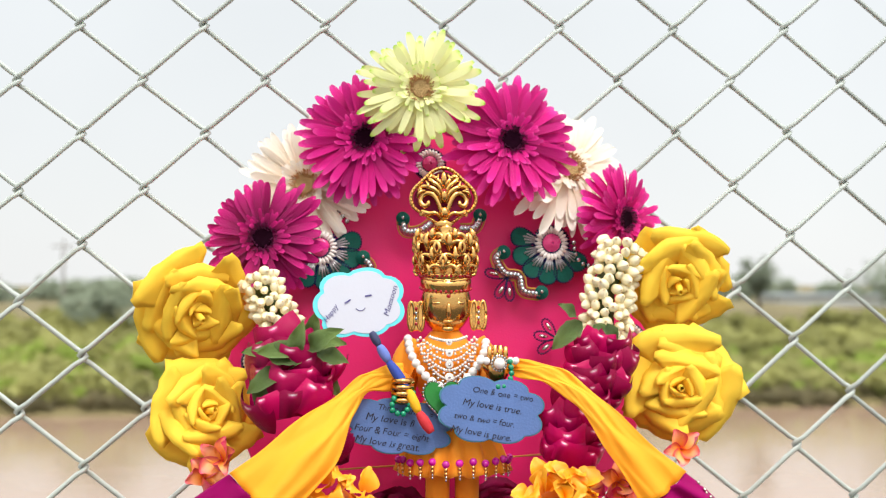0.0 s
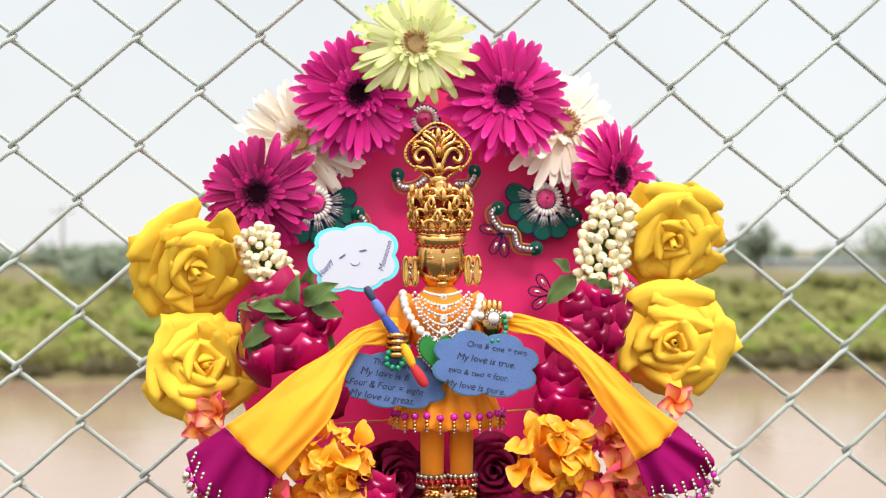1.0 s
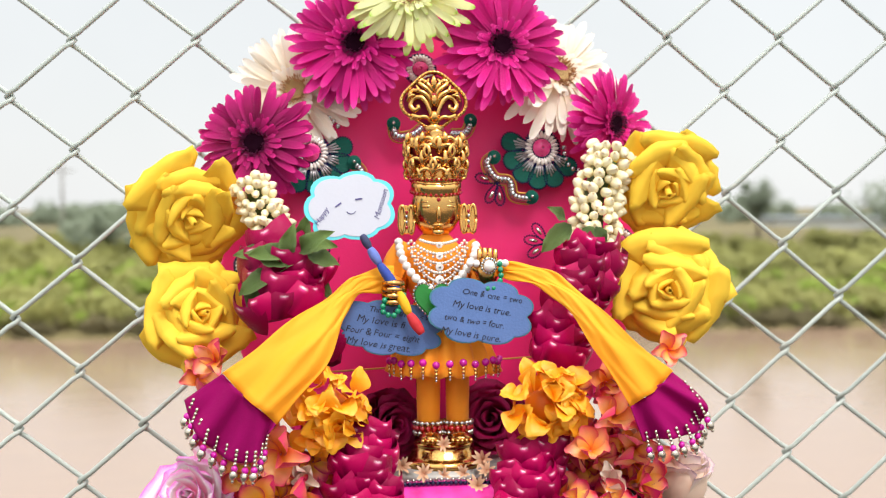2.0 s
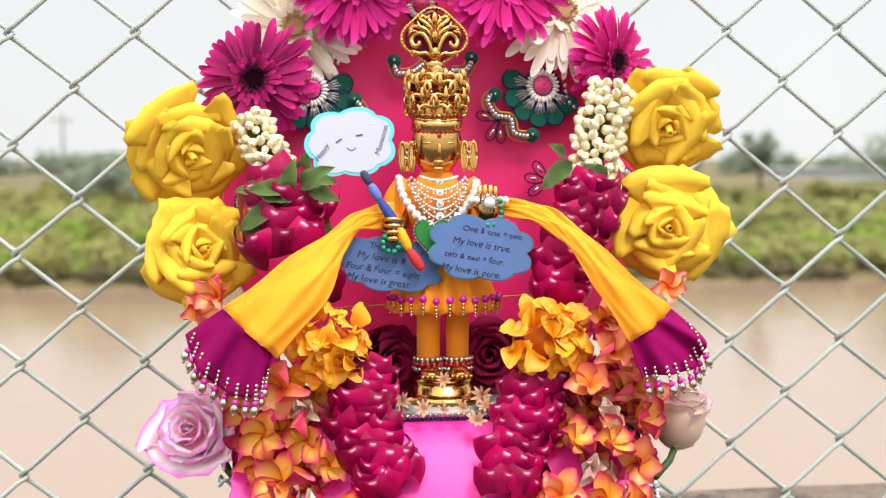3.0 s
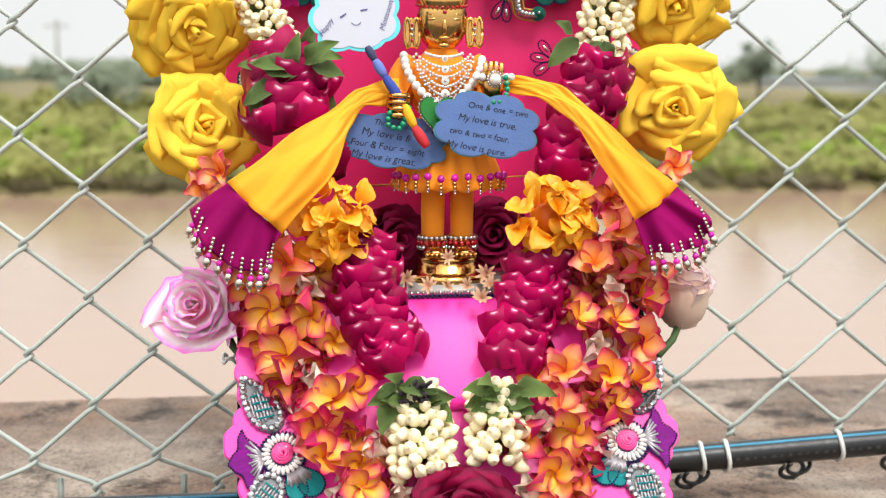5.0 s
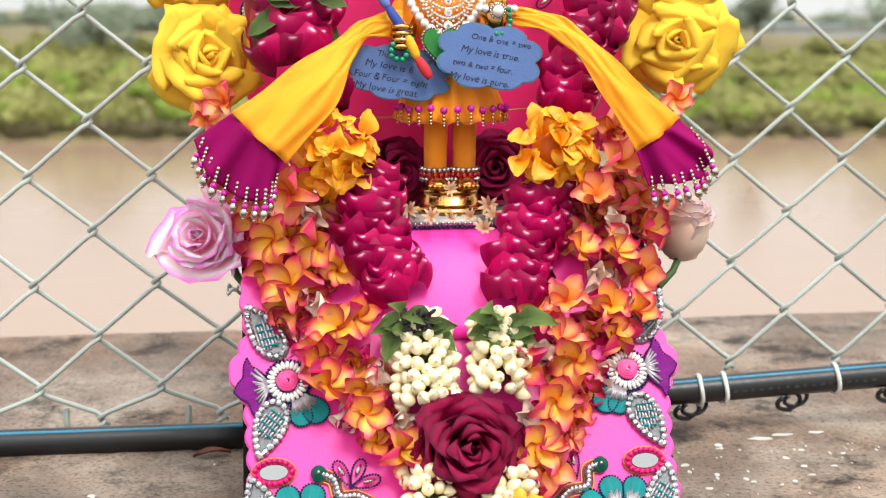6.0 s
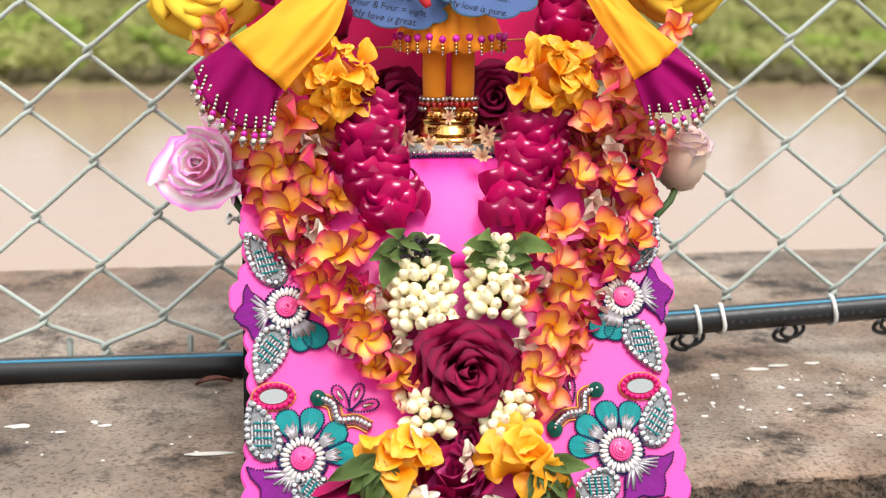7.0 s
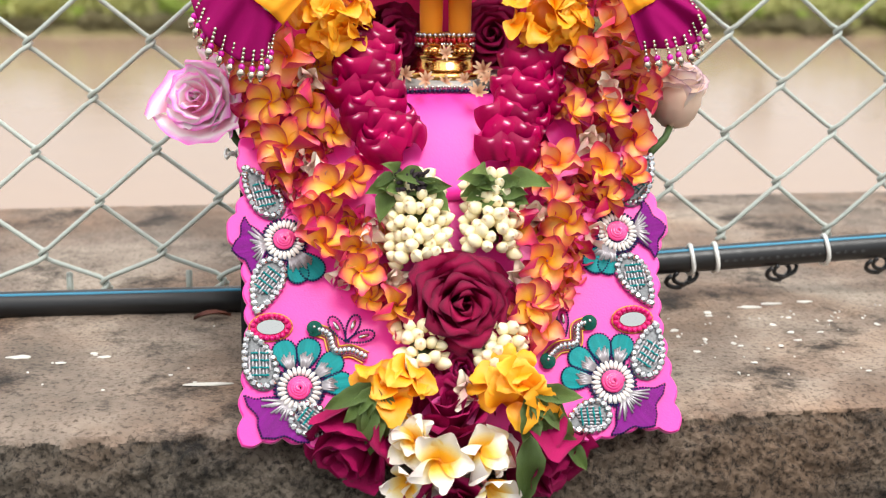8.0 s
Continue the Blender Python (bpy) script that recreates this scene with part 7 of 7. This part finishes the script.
for k, (txt, x, wd) in enumerate((("Three & three = six", -0.0185, 0.052), ("My love is fi", -0.0270, 0.038), ("Four & Four = eight", -0.0345, 0.058), ("My love is great.", -0.0330, 0.050))):
    writing(txt, wd, M_INK, c2, Matrix.Translation((x, 0.0110 - k * 0.0088, Z1)) @ Matrix.Rotation(radians(-2), 4, "Z"))

# ---- scarf from both hands, with velvet ends and bell tassels ----
M_BELL = mat("silver_bell", rgb(206, 196, 180), 0.16, metal=1.0, bump=0)


def scarf(upper, lower, hem_out, label, flip):
    s = thing("scarf", label, "scarf", "scarf halves", at=lower[-1])
    up, lo = spline(upper, 8), spline(lower, 8)

    def cloth(u, v):
        i = min(v * (len(up) - 1), len(up) - 1.001)
        a, b = up[int(i)].lerp(up[int(i) + 1], i - int(i)), lo[int(i)].lerp(lo[int(i) + 1], i - int(i))
        p = a.lerp(b, u)
        w = (a - b).length
        p.y -= 0.12 * w * math.sin(math.pi * u) + 0.05 * w * math.sin(u * 9 + 2.2 * math.sin(v * 2.4)) * (0.7 + 0.3 * v) + 0.022 * w * math.sin(u * 21 + 3.5 * v) * (1 - 0.6 * v) + 0.05 * w * max(0, math.sin(u * 5 - 1.5 * v)) ** 6 + 0.0015 * noise.noise((u * 7, v * 9, flip))
        p.z += 0.0012 * math.sin(v * 20 + u * 9)
        return p
    link("cloth", sheet("cloth", cloth, 44, 40, M_SCARF, 0.0007), M_SCARF, s, w=Matrix.Identity(4))
    end_u, end_l = up[-1], lo[-1]
    rim = spline(hem_out, 8)

    def hem(u, v):
        i = min(u * (len(rim) - 1), len(rim) - 1.001)
        o = rim[int(i)].lerp(rim[int(i) + 1], i - int(i))
        p = end_u.lerp(end_l, u).lerp(o, v)
        w = 0.04
        p.y -= 0.10 * w * math.sin(math.pi * u) + 0.07 * w * math.sin(u * 15 + 4) + 0.09 * w * v * math.sin(u * 26)
        return p
    link("velvet_end", sheet("velvet_end", hem, 40, 14, M_HEM, 0.0010), M_HEM, s, w=Matrix.Identity(4), label="magenta velvet end")
    n = 11
    for k in range(n):
        p = Vector(hem((k + 0.4) / n, 0.80)) + Vector((0, -0.002, 0))
        q = Vector(hem((k + 0.4) / n, 1.0)) + Vector((0, -0.002, 0))
        d = ((q - p).normalized() * 0.6 + Vector((0, 0, -0.75))).normalized()
        t = beads("bead_tassel", [p + d * 0.0032 * j for j in range(4)], 0.0016, M_BELL, s, w=Matrix.Identity(4), rings=4, sides=7, label="string of small silver beads")
        beads("magenta_ring", [p + d * 0.0132], 0.0027, M_MAGB, t, w=Matrix.Identity(4), rings=4, sides=8)
        beads("bell", [p + d * 0.0178], 0.0033, M_BELL, t, w=Matrix.Identity(4), rings=6, sides=10, stretch=[d * 0.0006])
        beads("tip", [p + d * 0.0222], 0.0014, M_BELL, t, w=Matrix.Identity(4), rings=4, sides=7)
    return s


scarf([(-0.0573, -0.1780, 1.4889), (-0.0843, -0.1850, 1.4838), (-0.1068, -0.2000, 1.4696), (-0.1457, -0.2200, 1.4452), (-0.1888, -0.2350, 1.4132)],
      [(-0.0574, -0.1800, 1.4700), (-0.0846, -0.1900, 1.4674), (-0.0976, -0.2050, 1.4518), (-0.1125, -0.2300, 1.4176), (-0.1496, -0.2500, 1.3776)],
      [(-0.2165, -0.2250, 1.3927), (-0.2080, -0.2350, 1.3717), (-0.1881, -0.2450, 1.3546), (-0.1669, -0.2500, 1.3517), (-0.1545, -0.2500, 1.3723)],
      "yellow pleated scarf with magenta velvet end and silver bell tassels", 1)
scarf([(0.0256, -0.1780, 1.4917), (0.0534, -0.1970, 1.4892), (0.0770, -0.2170, 1.4751), (0.1080, -0.2330, 1.4455), (0.1511, -0.2350, 1.4086)],
      [(0.0253, -0.1800, 1.4801), (0.0481, -0.2020, 1.4743), (0.0695, -0.2220, 1.4591), (0.0896, -0.2380, 1.4272), (0.1146, -0.2500, 1.3849)],
      [(0.1633, -0.2250, 1.4004), (0.1757, -0.2350, 1.3853), (0.1700, -0.2400, 1.3663), (0.1466, -0.2500, 1.3612), (0.1238, -0.2500, 1.3590)],
      "yellow pleated scarf with magenta velvet end and silver bell tassels", -1)

# dried florets scattered round the statue's base
def floret_petal(u, v):
    s = 2 * u - 1
    return s * 0.16 * math.sin(math.pi * (0.12 + 0.8 * v)), v, 0.25 * v - 0.2 * v * v


FLORET = sheet("petal", floret_petal, 2, 4, M_TAN)
for k, (p, r) in enumerate((((-0.0523, -0.1900, 1.3331), 0.0085), ((-0.0378, -0.2150, 1.3315), 0.0085), ((-0.0234, -0.2150, 1.3304), 0.0065), ((-0.0071, -0.2150, 1.3310), 0.0075), ((0.0105, -0.1950, 1.3374), 0.0095), ((0.0113, -0.2100, 1.3315), 0.0080), ((0.0020, -0.2220, 1.3224), 0.0100), ((-0.0211, -0.2000, 1.3512), 0.0070))):
    rng = random.Random(k + 300)
    g = thing("dried_floret", "small dried tan floret scattered at the statue's feet", "floret", "dried florets", at=facing(p, (rng.uniform(-0.6, 0.6), -1, rng.uniform(0.2, 1)), rng.uniform(0, 90), r))
    for i in range(9):
        link("petal", FLORET, M_TAN, g, Matrix.Rotation(i * math.tau / 9 + rng.uniform(-0.2, 0.2), 4, "Z") @ Matrix.Rotation(radians(rng.uniform(5, 50)), 4, "X"))
